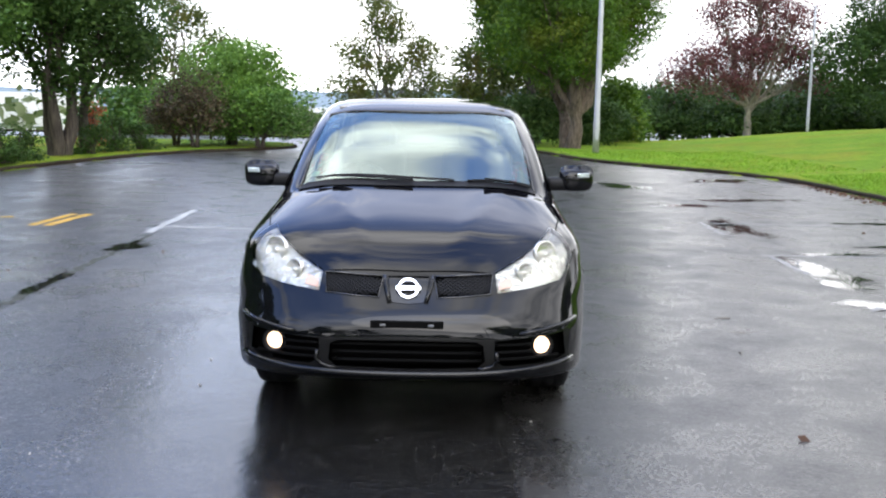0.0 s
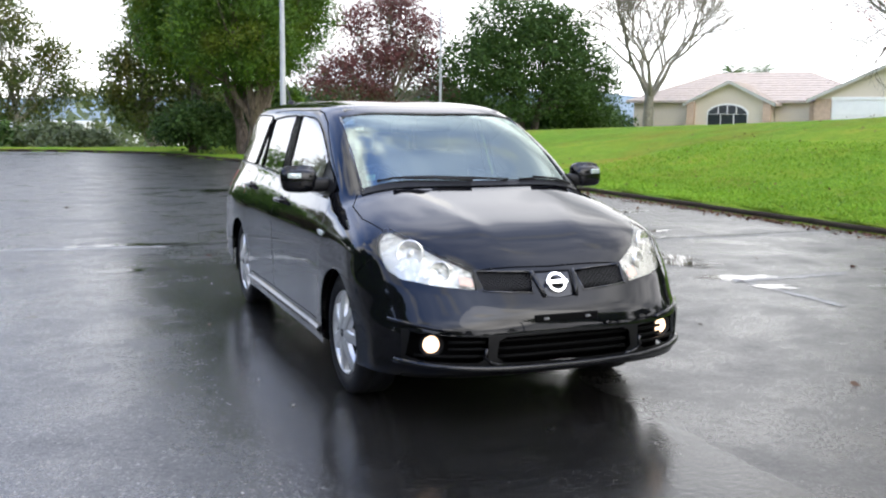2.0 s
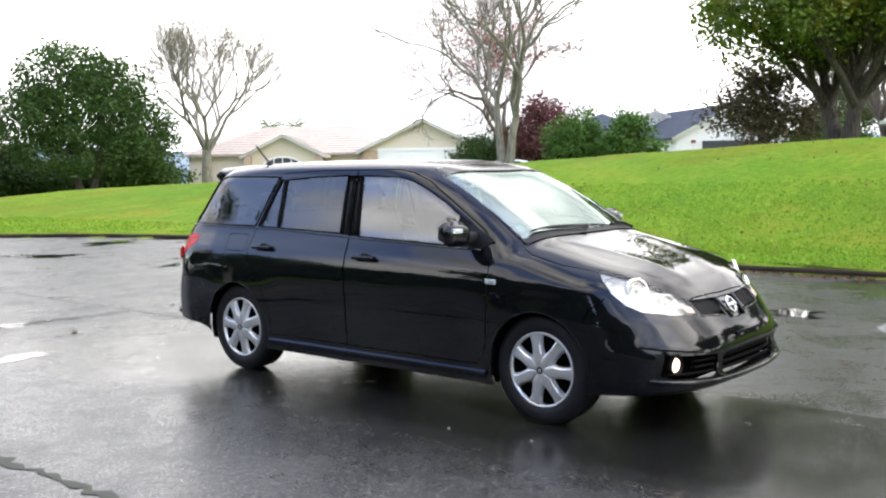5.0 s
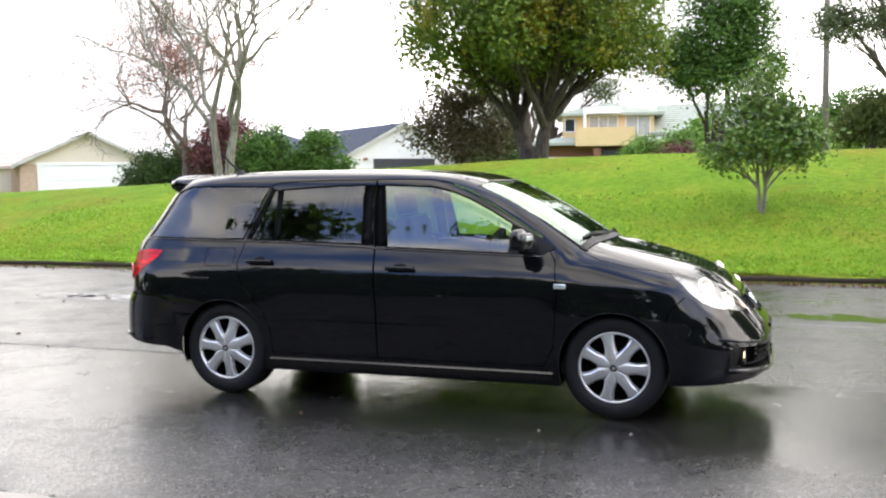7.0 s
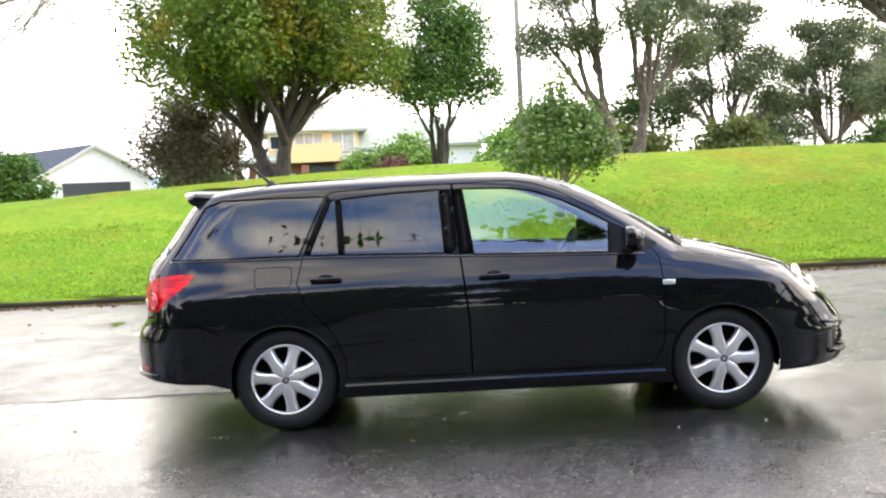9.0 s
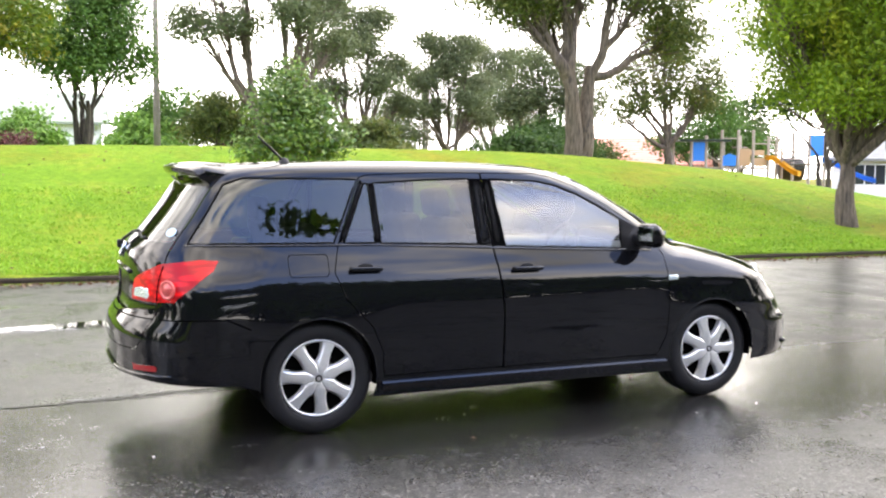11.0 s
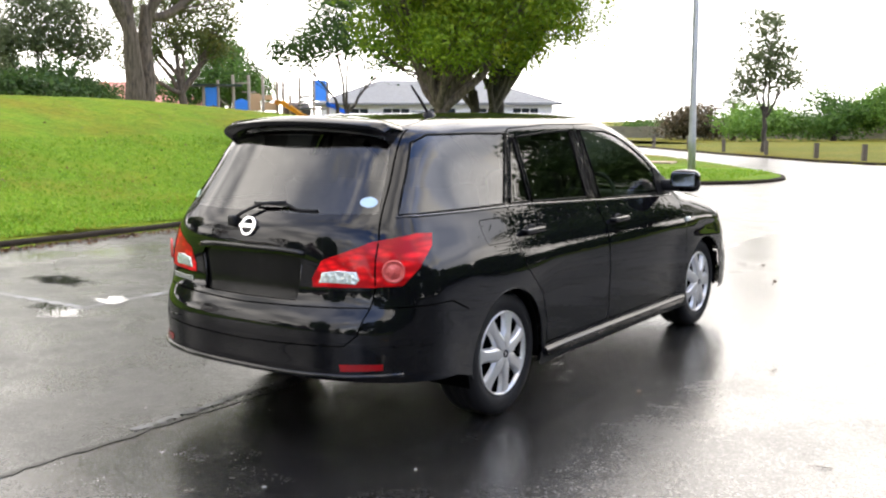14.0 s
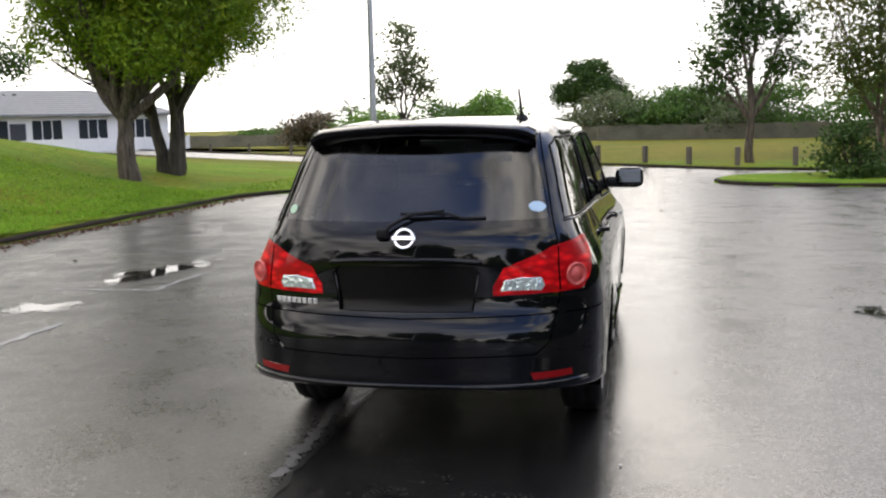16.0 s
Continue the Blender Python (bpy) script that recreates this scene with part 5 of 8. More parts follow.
SX, SF, SB, SZ = (-1, 0, 0), (0, -1, 0), (0, 1, 0), (0, 0, 1)
DH, DT = (-0.55, -0.80, 0.25), (-0.55, 0.84, 0.0)


def soft_box(bm, c, s, bevel, m=None, seg=3):
    r = bmesh.ops.create_cube(bm, size=1.0)["verts"]
    bmesh.ops.transform(bm, verts=r, matrix=Matrix.Diagonal((*s, 1)))
    es = list({e for v in r for e in v.link_edges})
    made = bmesh.ops.bevel(bm, geom=es, offset=bevel, segments=seg, affect="EDGES", profile=0.6)
    vs = list({v for f in made["faces"] for v in f.verts})
    bmesh.ops.transform(bm, verts=vs, matrix=Matrix.Translation(c) @ (m or Matrix()))
    return vs


def strip(bm, pts, w, h, sides=6):
    tube(bm, pts, [w] * len(pts), sides)


def on_skin(y, z, out=0.0):
    """A point on the right flank."""
    return (-float(half_width(np.array([y]), np.array([z]))[0]) - out, y, z)


def build_car():
    car = tagged(empty("car", pose(0, 0, 0)), "wet glossy black estate car with silver wheel covers on wet asphalt", "car")
    sk = Skin()
    # wheel openings
    for cy in (-1.30, 1.30):
        sk.mark(side3(ring(cy, 0.314, 0.326)), SX, 99, least=0.25)
    # glass
    sk.mark(side3(WIN_F), SX, 1)
    sk.mark(side3(WIN_R), SX, 2)
    sk.mark(side3(WIN_S), SX, 3)
    sk.mark(side3(WIN_Q), SX, 4)
    sk.mark(plan3([(0.02, -1.150), (-0.20, -1.150), (-0.45, -1.132), (-0.628, -1.098), (-0.60, -0.83), (-0.545, -0.41), (-0.40, -0.435), (-0.2, -0.455), (0.02, -0.462)]), SZ, 5)
    sk.mark([(x, 2.0, z) for x, z in [(0.02, 1.388), (-0.49, 1.386), (-0.517, 1.36), (-0.562, 1.20), (-0.600, 1.056), (-0.585, 1.049), (-0.3, 1.046), (0.02, 1.046)]], SB, 6)
    # lamps
    sk.mark(HEAD, DH, 7)
    sk.mark(TAIL_L, DT, 8)
    # nose openings
    sk.mark(front3([(-0.112, 0.690), (-0.380, 0.702), (-0.366, 0.622), (-0.13, 0.606)]), SF, 10)
    sk.mark(front3([(0.02, 0.692), (-0.092, 0.692), (-0.072, 0.588), (0.02, 0.580)]), SF, 11)
    sk.mark(front3([(0.02, 0.435), (-0.30, 0.432), (-0.335, 0.415), (-0.345, 0.345), (-0.31, 0.315), (0.02, 0.308)]), SF, 12)
    sk.mark(front3([(-0.385, 0.435), (-0.70, 0.452), (-0.715, 0.345), (-0.66, 0.328), (-0.43, 0.320), (-0.385, 0.345)]), SF, 13)
    # number plate recess on the tailgate
    sk.mark([(x, 2.2, z) for x, z in [(0.02, 0.862), (-0.30, 0.862), (-0.325, 0.83), (-0.295, 0.668), (0.02, 0.664)]], SB, 14)
    # fog reflectors
    sk.mark([(x, 2.2, z) for x, z in [(-0.535, 0.412), (-0.70, 0.416), (-0.70, 0.388), (-0.545, 0.382)]], SB, 15)
    # grooves between panels
    g = dict(half=0.003)
    sk.groove(side3(DOOR_F), SX, 50, True, **g)
    sk.groove(side3(DOOR_R), SX, 50, True, **g)
    sk.groove(side3([(1.25, 0.862), (1.44, 0.862), (1.455, 0.88), (1.455, 0.965), (1.44, 0.978), (1.25, 0.978), (1.236, 0.965), (1.236, 0.88)]), SX, 50, True, half=0.002)
    sk.groove(plan3([(0.01, -1.986), (-0.38, -1.975)]), SZ, 50, **g)
    sk.groove(plan3([(-0.690, -1.63), (-0.728, -1.40), (-0.715, -1.20), (-0.655, -1.085)]), SZ, 50, **g)
    sk.groove([(-0.765, -1.70, 0.735), (-0.80, -1.62, 0.66), (-0.82, -1.60, 0.60)], SX, 50, **g)
    sk.groove([(x, 2.2, z) for x, z in [(-0.530, 1.41), (-0.572, 1.23), (-0.612, 1.05), (-0.642, 0.94)]], SB, 50, **g)
    sk.groove([(x, 2.2, z) for x, z in [(-0.652, 0.742), (-0.640, 0.655), (0.01, 0.640)]], SB, 50, **g)
    sk.groove([(x, 2.2, z) for x, z in [(-0.640, 0.655), (-0.612, 0.54), (-0.560, 0.492), (0.01, 0.478)]], SB, 50, **g)
    sk.groove([(-0.66, 2.1, 0.655), (-0.80, 1.75, 0.655), (-0.80, 1.62, 0.60)], DT, 50, **g)
    # panels
    sk.mark(side3(DOOR_F), SX, 20)
    sk.mark(side3(DOOR_R), SX, 21)
    sk.mark(plan3([(0.02, -1.986), (-0.38, -1.975), (-0.40, -1.985), (-0.525, -1.895), (-0.625, -1.775), (-0.687, -1.636), (-0.728, -1.40), (-0.715, -1.20), (-0.655, -1.085), (-0.45, -1.14), (0.02, -1.158)]), SZ, 22, over=(0,))
    for f in sk.bm.faces:
        if f[sk.tag] == 0:
            c = f.calc_center_median()
            if c.y < -1.90 and abs(c.x) < 0.735 and (0.302 < c.z < 0.452 or c.z < 0.262):
                f[sk.tag] = 27
            elif c.y < -1.60 and c.z < 0.76:
                f[sk.tag] = 23
            elif c.y > 1.60 and c.z < 0.655:
                f[sk.tag] = 24
            elif c.y > 1.75 and abs(c.x) < np.interp(c.z, [0.94, 1.05, 1.41], [0.641, 0.611, 0.529]) and c.z < 1.43:
                f[sk.tag] = 25
            elif c.z > 1.40 and -0.5 < c.y:
                f[sk.tag] = 26
    sk.panel("body", (0,), PAINT, car)
    sk.panel("panel_gap", (50,), GAP, car, sink=0.007)
    sk.panel("front_bumper", (23,), PAINT, car)
    sk.panel("grille_surround", (27,), DULL_BLACK, car, label="dull black lower grille surround")
    sk.panel("rear_bumper", (24,), PAINT, car)
    tailgate = sk.panel("tailgate", (25,), PAINT, car)
    sk.panel("roof", (26,), PAINT, car)
    bonnet = sk.panel("bonnet", (22,), PAINT, car)
    sk.panel("windscreen", (5,), SCREEN, car, sink=0.003, label="clear windscreen with a faint sky reflection")
    sk.panel("rear_window", (6,), TINT, tailgate, sink=0.003, label="dark tinted rear window")
    for s, k in (("right", 1), ("left", -1)):
        df = sk.panel("front_door", (20,), PAINT, car, s)
        dr = sk.panel("rear_door", (21,), PAINT, car, s)
        sk.panel("front_window", (1,), CLEAR, df, s, 0.003, "clear side window")
        sk.panel("rear_side_window", (2,), TINT, dr, s, 0.003, "dark tinted side window")
        sk.panel("quarter_light", (3,), TINT, dr, s, 0.003, "small dark tinted pane")
        sk.panel("load_bay_window", (4,), TINT, car, s, 0.002, "dark tinted side window")
        for door, (y0, z0) in ((df, (0.035, 0.872)), (dr, (1.03, 0.897))):
            bm = bmesh.new()
            x0 = on_skin(y0, z0)[0]
            soft_box(bm, (k * (x0 - 0.028), y0, z0), (0.022, 0.185, 0.026), 0.010)
            for e in (-0.075, 0.075):
                soft_box(bm, (k * (x0 - 0.010), y0 + e, z0), (0.04, 0.032, 0.022), 0.008)
            part("door_handle", bm, PAINT, door, smooth=True)
            bm = bmesh.new()
            bmesh.ops.create_uvsphere(bm, u_segments=20, v_segments=10, radius=1)
            bmesh.ops.transform(bm, verts=bm.verts, matrix=Matrix.Translation((k * (x0 - 0.001), y0, z0)) @ Matrix.Diagonal((0.004, 0.052, 0.030, 1)))
            part("handle_cup", bm, TRIM, door, smooth=True)
        # headlamp: bowl, rings and clear lens
        lamp = sk.panel("headlamp", (7,), REFLECTOR, car, s, 0.022, "clear headlamp with chrome reflectors")
        sk.panel("lens", (7,), LENS, lamp, s, -0.001)
        for cx, cz, r in ((0.638, 0.775, 0.062), (0.535, 0.705, 0.046)):
            bm = bmesh.new()
            d = Vector(DH).normalized()
            c = (-cx, skin_y(sk, cx, cz), cz)
            lathe(bm, [(r * 1.06, -0.004), (r * 1.04, 0.011), (r, 0.013), (r * 0.90, 0.010), (r * 0.66, 0.005), (r * 0.36, 0.002), (0.006, 0.001)], "z", 28)
            q = d.to_track_quat("Z", "Y").to_matrix().to_4x4()
            bmesh.ops.transform(bm, verts=bm.verts, matrix=Matrix.Translation(Vector(c) - d * 0.020) @ q)
            bmesh.ops.transform(bm, verts=bm.verts, matrix=Matrix.Diagonal((k, 1, 1, 1)))
            part("reflector_bowl", bm, BOWL, lamp, "bright reflector bowl", smooth=True)
            bm = bmesh.new()
            bmesh.ops.create_uvsphere(bm, u_segments=14, v_segments=8, radius=r * 0.26)
            bmesh.ops.translate(bm, verts=bm.verts, vec=Vector(c) - d * 0.018)
            bmesh.ops.transform(bm, verts=bm.verts, matrix=Matrix.Diagonal((k, 1, 1, 1)))
            part("bulb", bm, BOWL, lamp, smooth=True)
        bm = bmesh.new()
        face_patch(bm, sk, [(-0.405, 0.672), (-0.46, 0.690), (-0.465, 0.650), (-0.405, 0.640)], 0.003, k, False)
        part("indicator_lens", bm, AMBER, lamp, "pale amber indicator lens")
        # tail lamp
        tl = sk.panel("tail_lamp", (8,), RED_LENS, car, s, -0.002, "red tail lamp with a clear reversing lens")
        bm = bmesh.new()
        pts = [(-0.408, 0.752), (-0.425, 0.800), (-0.50, 0.812), (-0.578, 0.808), (-0.592, 0.775), (-0.575, 0.752)]
        face_patch(bm, sk, pts, 0.006, k)
        part("reversing_lens", bm, WHITE_LENS, tl, "clear reversing lens")
        bm = bmesh.new()
        lathe(bm, [(0.050, 0.0), (0.050, 0.010), (0.044, 0.012), (0.040, 0.006), (0.028, 0.006), (0.026, 0.010), (0.0, 0.012)], "z", 28)
        q = Vector((-0.62, 0.78, 0.0)).to_track_quat("Z", "Y").to_matrix().to_4x4()
        bmesh.ops.transform(bm, verts=bm.verts, matrix=Matrix.Translation((-0.716, 2.075, 0.812)) @ q)
        bmesh.ops.transform(bm, verts=bm.verts, matrix=Matrix.Diagonal((k, 1, 1, 1)))
        part("indicator_lens", bm, PINK_LENS, tl, "round lens ring", smooth=True)
        bm = bmesh.new()
        strip(bm, [(-k * x, skin_y(sk, x, z, True) + 0.003, z) for x, z in [(0.642, 0.93), (0.645, 0.86), (0.650, 0.80), (0.653, 0.75)]], 0.004, 0.004, 6)
        part("lamp_divider", bm, GAP, tl, smooth=True)
        sk.panel("rear_reflector", (15,), RED_DARK, car, s, -0.003, "red bumper reflector")
        # side repeater on the wing
        bm = bmesh.new()
        p = on_skin(-0.985, 0.785)
        soft_box(bm, (k * (p[0] - 0.004), p[1], p[2]), (0.012, 0.072, 0.030), 0.005)
        part("side_repeater", bm, WHITE_LENS, car, "small clear side repeater", smooth=True)
        # fog lamp
        bm = bmesh.new()
        lathe(bm, [(0.056, 0.0), (0.056, 0.022), (0.046, 0.026), (0.040, 0.006)], "z", 28)
        m = Matrix.Translation((k * 0.600, -2.004, 0.390)) @ Matrix.Scale(0.98, 4) @ Vector((0.16 * k, -1, 0)).to_track_quat("Z", "Y").to_matrix().to_4x4()
        bmesh.ops.transform(bm, verts=bm.verts, matrix=m)
        fog = part("fog_lamp", bm, TRIM, car, "lit round fog lamp", smooth=True)
        bm = bmesh.new()
        lathe(bm, [(0.040, 0.006), (0.036, 0.014), (0.020, 0.019), (0.0005, 0.021)], "z", 24)
        bmesh.ops.transform(bm, verts=bm.verts, matrix=m)
        part("lit_lens", bm, BULB, fog, "glowing warm white lens", smooth=True)
        # door mirror
        bm = bmesh.new()
        bmesh.ops.create_uvsphere(bm, u_segments=32, v_segments=20, radius=1)
        for v in bm.verts:
            e = [math.copysign(abs(c) ** 0.62, c) for c in v.co]
            v.co = (k * -0.890 + 0.098 * e[0], -0.775 + min(0.068 * e[1], 0.052), 1.064 + 0.064 * e[2])
        for v in bm.verts:
            if v.co.y < -0.775:
                v.co.y += 0.18 * max(0.0, abs(v.co.x) - 0.86)
                v.co.z -= 0.02
        mi = part("door_mirror", bm, PAINT, car, "glossy black door mirror", smooth=True)
        bm = bmesh.new()
        soft_box(bm, (k * -0.785, -0.785, 1.022), (0.13, 0.090, 0.075), 0.028)
        part("stalk", bm, TRIM, mi, smooth=True)
        bm = bmesh.new()
        soft_box(bm, (k * -0.893, -0.7215, 1.064), (0.150, 0.006, 0.086), 0.0028)
        part("mirror_glass", bm, MIRROR, mi)
        bm = bmesh.new()
        soft_box(bm, (k * -0.925, -0.829, 1.074), (0.070, 0.010, 0.026), 0.004, Matrix.Rotation(radians(-14) * k, 4, "Z"))
        part("repeater_lens", bm, WHITE_LENS, mi, "small clear lens")
        # black triangle behind the mirror, window seals
        bm = bmesh.new()
        tri = [(-0.672, 1.150), (-0.656, 0.966), (-0.86, 0.958), (-0.945, 1.012), (-0.77, 1.105)]
        bm.faces.new([bm.verts.new((k * on_skin(y, z, 0.002)[0], y, z)) for y, z in tri])
        bmesh.ops.solidify(bm, geom=bm.faces, thickness=0.004)
        part("mirror_base", bm, TRIM, df)
        bm = bmesh.new()
        belt = lambda y: float(np.interp(y, [-0.9, -0.65, 0.15, 0.95, 2.0], [0.954, 0.960, 0.988, 1.022, 1.034]))
        strip(bm, [(k * (flank_x(sk, y, belt(y)) - 0.001), y, belt(y)) for y in np.linspace(-0.86, 1.98, 30)], 0.0065, 0.006)
        part("belt_moulding", bm, GLOSS_TRIM, car, smooth=True)
        for (ya, za), (yb, zb), (yc, zc), (yd, zd) in (((0.153, 1.002), (0.224, 1.002), (0.252, 1.392), (0.204, 1.392)), ((0.238, 1.004), (0.316, 1.008), (0.337, 1.392), (0.264, 1.392)), ((0.921, 1.034), (0.947, 1.034), (0.963, 1.362), (0.938, 1.364)), ((1.136, 1.038), (1.163, 1.038), (1.012, 1.386), (0.995, 1.364))):
            bm, rows = bmesh.new(), []
            for f in np.linspace(0, 1, 9):
                row = []
                for g in (0.0, 0.5, 1.0):
                    y = (ya + (yd - ya) * f) * (1 - g) + (yb + (yc - yb) * f) * g
                    z = (za + (zd - za) * f) * (1 - g) + (zb + (zc - zb) * f) * g
                    row.append(bm.verts.new((k * on_skin(y, z, 0.002)[0], y, z)))
                rows.append(row)
            for q, r in zip(rows, rows[1:]):
                for i in (0, 1):
                    bm.faces.new((q[i], q[i + 1], r[i + 1], r[i]) if k < 0 else (q[i + 1], q[i], r[i], r[i + 1]))
            bmesh.ops.solidify(bm, geom=bm.faces, thickness=0.003)
            part("pillar_cover", bm, PILLAR, car, smooth=True)
        for outline in (WIN_F, WIN_R, WIN_S, WIN_Q):
            bm = bmesh.new()
            pts = []
            for (y0, z0), (y1, z1) in zip(outline, outline[1:] + outline[:1]):
                pts += [(y0 + (y1 - y0) * f / 6, z0 + (z1 - z0) * f / 6) for f in range(6)]
            strip(bm, [(k * flank_x(sk, y, z), y, z) for y, z in pts + pts[:1]], 0.0055, 0.005)
            part("window_seal", bm, BLADE_TRIM, car, smooth=True)
        # sill skirt
        bm = bmesh.new()
        prof = [(0.006, 0.279), (-0.010, 0.272), (-0.018, 0.262), (-0.017, 0.252), (0.008, 0.212), (0.060, 0.190)]
        rings = []
        for y in np.linspace(-0.945, 0.945, 20):
            rings.append([bm.verts.new((k * (on_skin(y, 0.28)[0] + dx), y, z)) for dx, z in prof])
        for q, r in zip(rings, rings[1:]):
            for i in range(len(prof) - 1):
                bm.faces.new((q[i], q[i + 1], r[i + 1], r[i]))
        for r in (rings[0], rings[-1]):
            bm.faces.new(r)
        bmesh.ops.recalc_face_normals(bm, faces=bm.faces)
        part("side_skirt", bm, PAINT, car, "body-coloured side skirt")
        # wheel arch lips and liners
        for cy in (-1.30, 1.30):
            bm = bmesh.new()
            arc = [on_skin(*p) for p in ring(cy, 0.314, 0.326, -10, 190, 30)]
            strip(bm, [(k * (p[0] + 0.004), p[1], p[2]) for p in arc], 0.005, 0.006)
            part("arch_lip", bm, PAINT, car, smooth=True)
            bm = bmesh.new()
            arc = ring(cy, 0.314, 0.330, -20, 200, 24)
            for a, b in zip(arc, arc[1:]):
                bm.faces.new([bm.verts.new(p) for p in ((k * -0.80, *a), (k * -0.80, *b), (k * -0.40, *b), (k * -0.40, *a))])
            bm.faces.new([bm.verts.new((k * -0.42, *p)) for p in arc])
            bmesh.ops.remove_doubles(bm, verts=bm.verts, dist=1e-4)
            part("arch_liner", bm, GAP, car)
        build_wheel(car, k, -1.30)
        build_wheel(car, k, 1.30)
    # nose details
    for t, nm, dpt in ((10, "upper_grille_recess", 0.03), (12, "lower_intake_recess", 0.07), (13, "fog_lamp_recess", 0.075)):
        for s in ("right", "left") if t in (10, 13) else ("both",):
            sk.panel(nm, (t,), GAP, car, s, push=(0, dpt, 0))
    sk.panel("badge_panel", (11,), GLOSS_TRIM, car, push=(0, 0.012, 0))
    sk.panel("plate_recess", (14,), RECESS, tailgate, push=(0, -0.018, 0))
    nose_details(car, sk)
    rear_details(car, tailgate, sk)
    glass_details(car, bonnet, sk)
    cabin(car)
    underbody(car)
    return car


def skin_y(sk, x, z, back=False):
    """Where the nose or tail lies at a place across and a height."""
    hit = sk.tree.ray_cast(Vector((-abs(x), 4.0 if back else -4.0, z)), Vector((0, -1 if back else 1, 0)))[0]
    return hit.y if hit else (2.2 if back else -2.0)


def flank_x(sk, y, z):
    """Where the right flank lies at a station and a height."""
    hit = sk.tree.ray_cast(Vector((-3.0, y, z)), Vector((1, 0, 0)))[0]
    return hit.x if hit else on_skin(y, z)[0]


def face_patch(bm, sk, pts, thick, k=1, back=True):
    """A thin plate over the tail or nose that follows its curve."""
    sg = 1 if back else -1
    c = (sum(p[0] for p in pts) / len(pts), sum(p[1] for p in pts) / len(pts))
    outer = [bm.verts.new((k * x, skin_y(sk, x, z, back) + sg * 0.002, z)) for x, z in pts]
    inner = [bm.verts.new((k * (c[0] + (x - c[0]) * 0.9), skin_y(sk, c[0] + (x - c[0]) * 0.9, c[1] + (z - c[1]) * 0.85, back) + sg * thick, c[1] + (z - c[1]) * 0.85)) for x, z in pts]
    n = len(pts)
    for i in range(n):
        bm.faces.new((outer[i], outer[(i + 1) % n], inner[(i + 1) % n], inner[i]))
    bm.faces.new(inner)
    bmesh.ops.recalc_face_normals(bm, faces=bm.faces)


def build_wheel(car, k, cy):
    bm = bmesh.new()
    lathe(bm, [(0.0, 0.60), (0.16, 0.60), (0.19, 0.62), (0.19, 0.72), (0.0, 0.72)], "x", 24)
    m = Matrix.Translation((0, cy, 0.31)) @ Matrix.Diagonal((-k, 1, 1, 1))
    bmesh.ops.transform(bm, verts=bm.verts, matrix=m)
    w = part("wheel", bm, GAP, car, "silver seven-spoke wheel cover in a black tyre")
    bm = bmesh.new()
    prof = [(0.205, 0.60), (0.26, 0.592), (0.297, 0.600), (0.309, 0.618), (0.3105, 0.655), (0.308, 0.657), (0.308, 0.662), (0.3105, 0.664), (0.3105, 0.715), (0.308, 0.717), (0.308, 0.722), (0.3105, 0.724), (0.309, 0.765), (0.300, 0.783), (0.278, 0.795), (0.250, 0.798), (0.226, 0.794), (0.213, 0.785), (0.205, 0.765)]
    lathe(bm, prof, "x", 64)
    bmesh.ops.transform(bm, verts=bm.verts, matrix=m)
    part("tyre", bm, RUBBER, w, "wet black rubber tyre", smooth=True)
    # wheel cover: rim ring, seven broad spokes, hub cap
    bm = bmesh.new()
    lathe(bm, [(0.2105, 0.772), (0.2125, 0.788), (0.208, 0.793), (0.200, 0.790), (0.196, 0.772)], "x", 64)
    bmesh.ops.transform(bm, verts=bm.verts, matrix=m)
    part("rim", bm, SILVER, w, smooth=True)
    bm = bmesh.new()
    for j in range(7):
        a0 = math.tau * j / 7 + radians(108 if cy > 0 else 78)
        rows = []
        for r, wd, h, ch in ((0.028, 0.014, 0.804, 0.002), (0.056, 0.024, 0.805, 0.003), (0.082, 0.031, 0.803, 0.005), (0.110, 0.0265, 0.800, 0.006), (0.142, 0.0255, 0.796, 0.006), (0.172, 0.029, 0.792, 0.005), (0.201, 0.036, 0.788, 0.003)):
            row = []
            for f, dz in ((-1.34, -0.026), (-1.06, -ch), (-0.74, 0), (0.0, 0.0015), (0.74, 0), (1.06, -ch), (1.34, -0.026)):
                t = f * wd
                row.append(bm.verts.new((h + dz, r * math.cos(a0) - t * math.sin(a0), r * math.sin(a0) + t * math.cos(a0))))
            rows.append(row)
        for q, r in zip(rows, rows[1:]):
            for i in range(6):
                bm.faces.new((q[i], q[i + 1], r[i + 1], r[i]))
    bmesh.ops.transform(bm, verts=bm.verts, matrix=m)
    bmesh.ops.recalc_face_normals(bm, faces=bm.faces)
    part("spokes", bm, SILVER, w)
    bm = bmesh.new()
    lathe(bm, [(0.082, 0.780), (0.080, 0.794), (0.056, 0.7985), (0.044, 0.798), (0.042, 0.802), (0.034, 0.804), (0.031, 0.801), (0.016, 0.803), (0.0005, 0.804)], "x", 32)
    bmesh.ops.transform(bm, verts=bm.verts, matrix=m)
    part("hub_cap", bm, SILVER, w, smooth=True)
    bm = bmesh.new()
    lathe(bm, [(0.020, 0.8035), (0.018, 0.8065), (0.013, 0.8065), (0.011, 0.8035)], "x", 20)
    bmesh.ops.transform(bm, verts=bm.verts, matrix=m)
    part("badge", bm, TRIM, w, smooth=True)
    bm = bmesh.new()
    lathe(bm, [(0.207, 0.750), (0.03, 0.752), (0.0005, 0.752)], "x", 40)
    bmesh.ops.transform(bm, verts=bm.verts, matrix=m)
    part("wheel_back", bm, GAP, w)


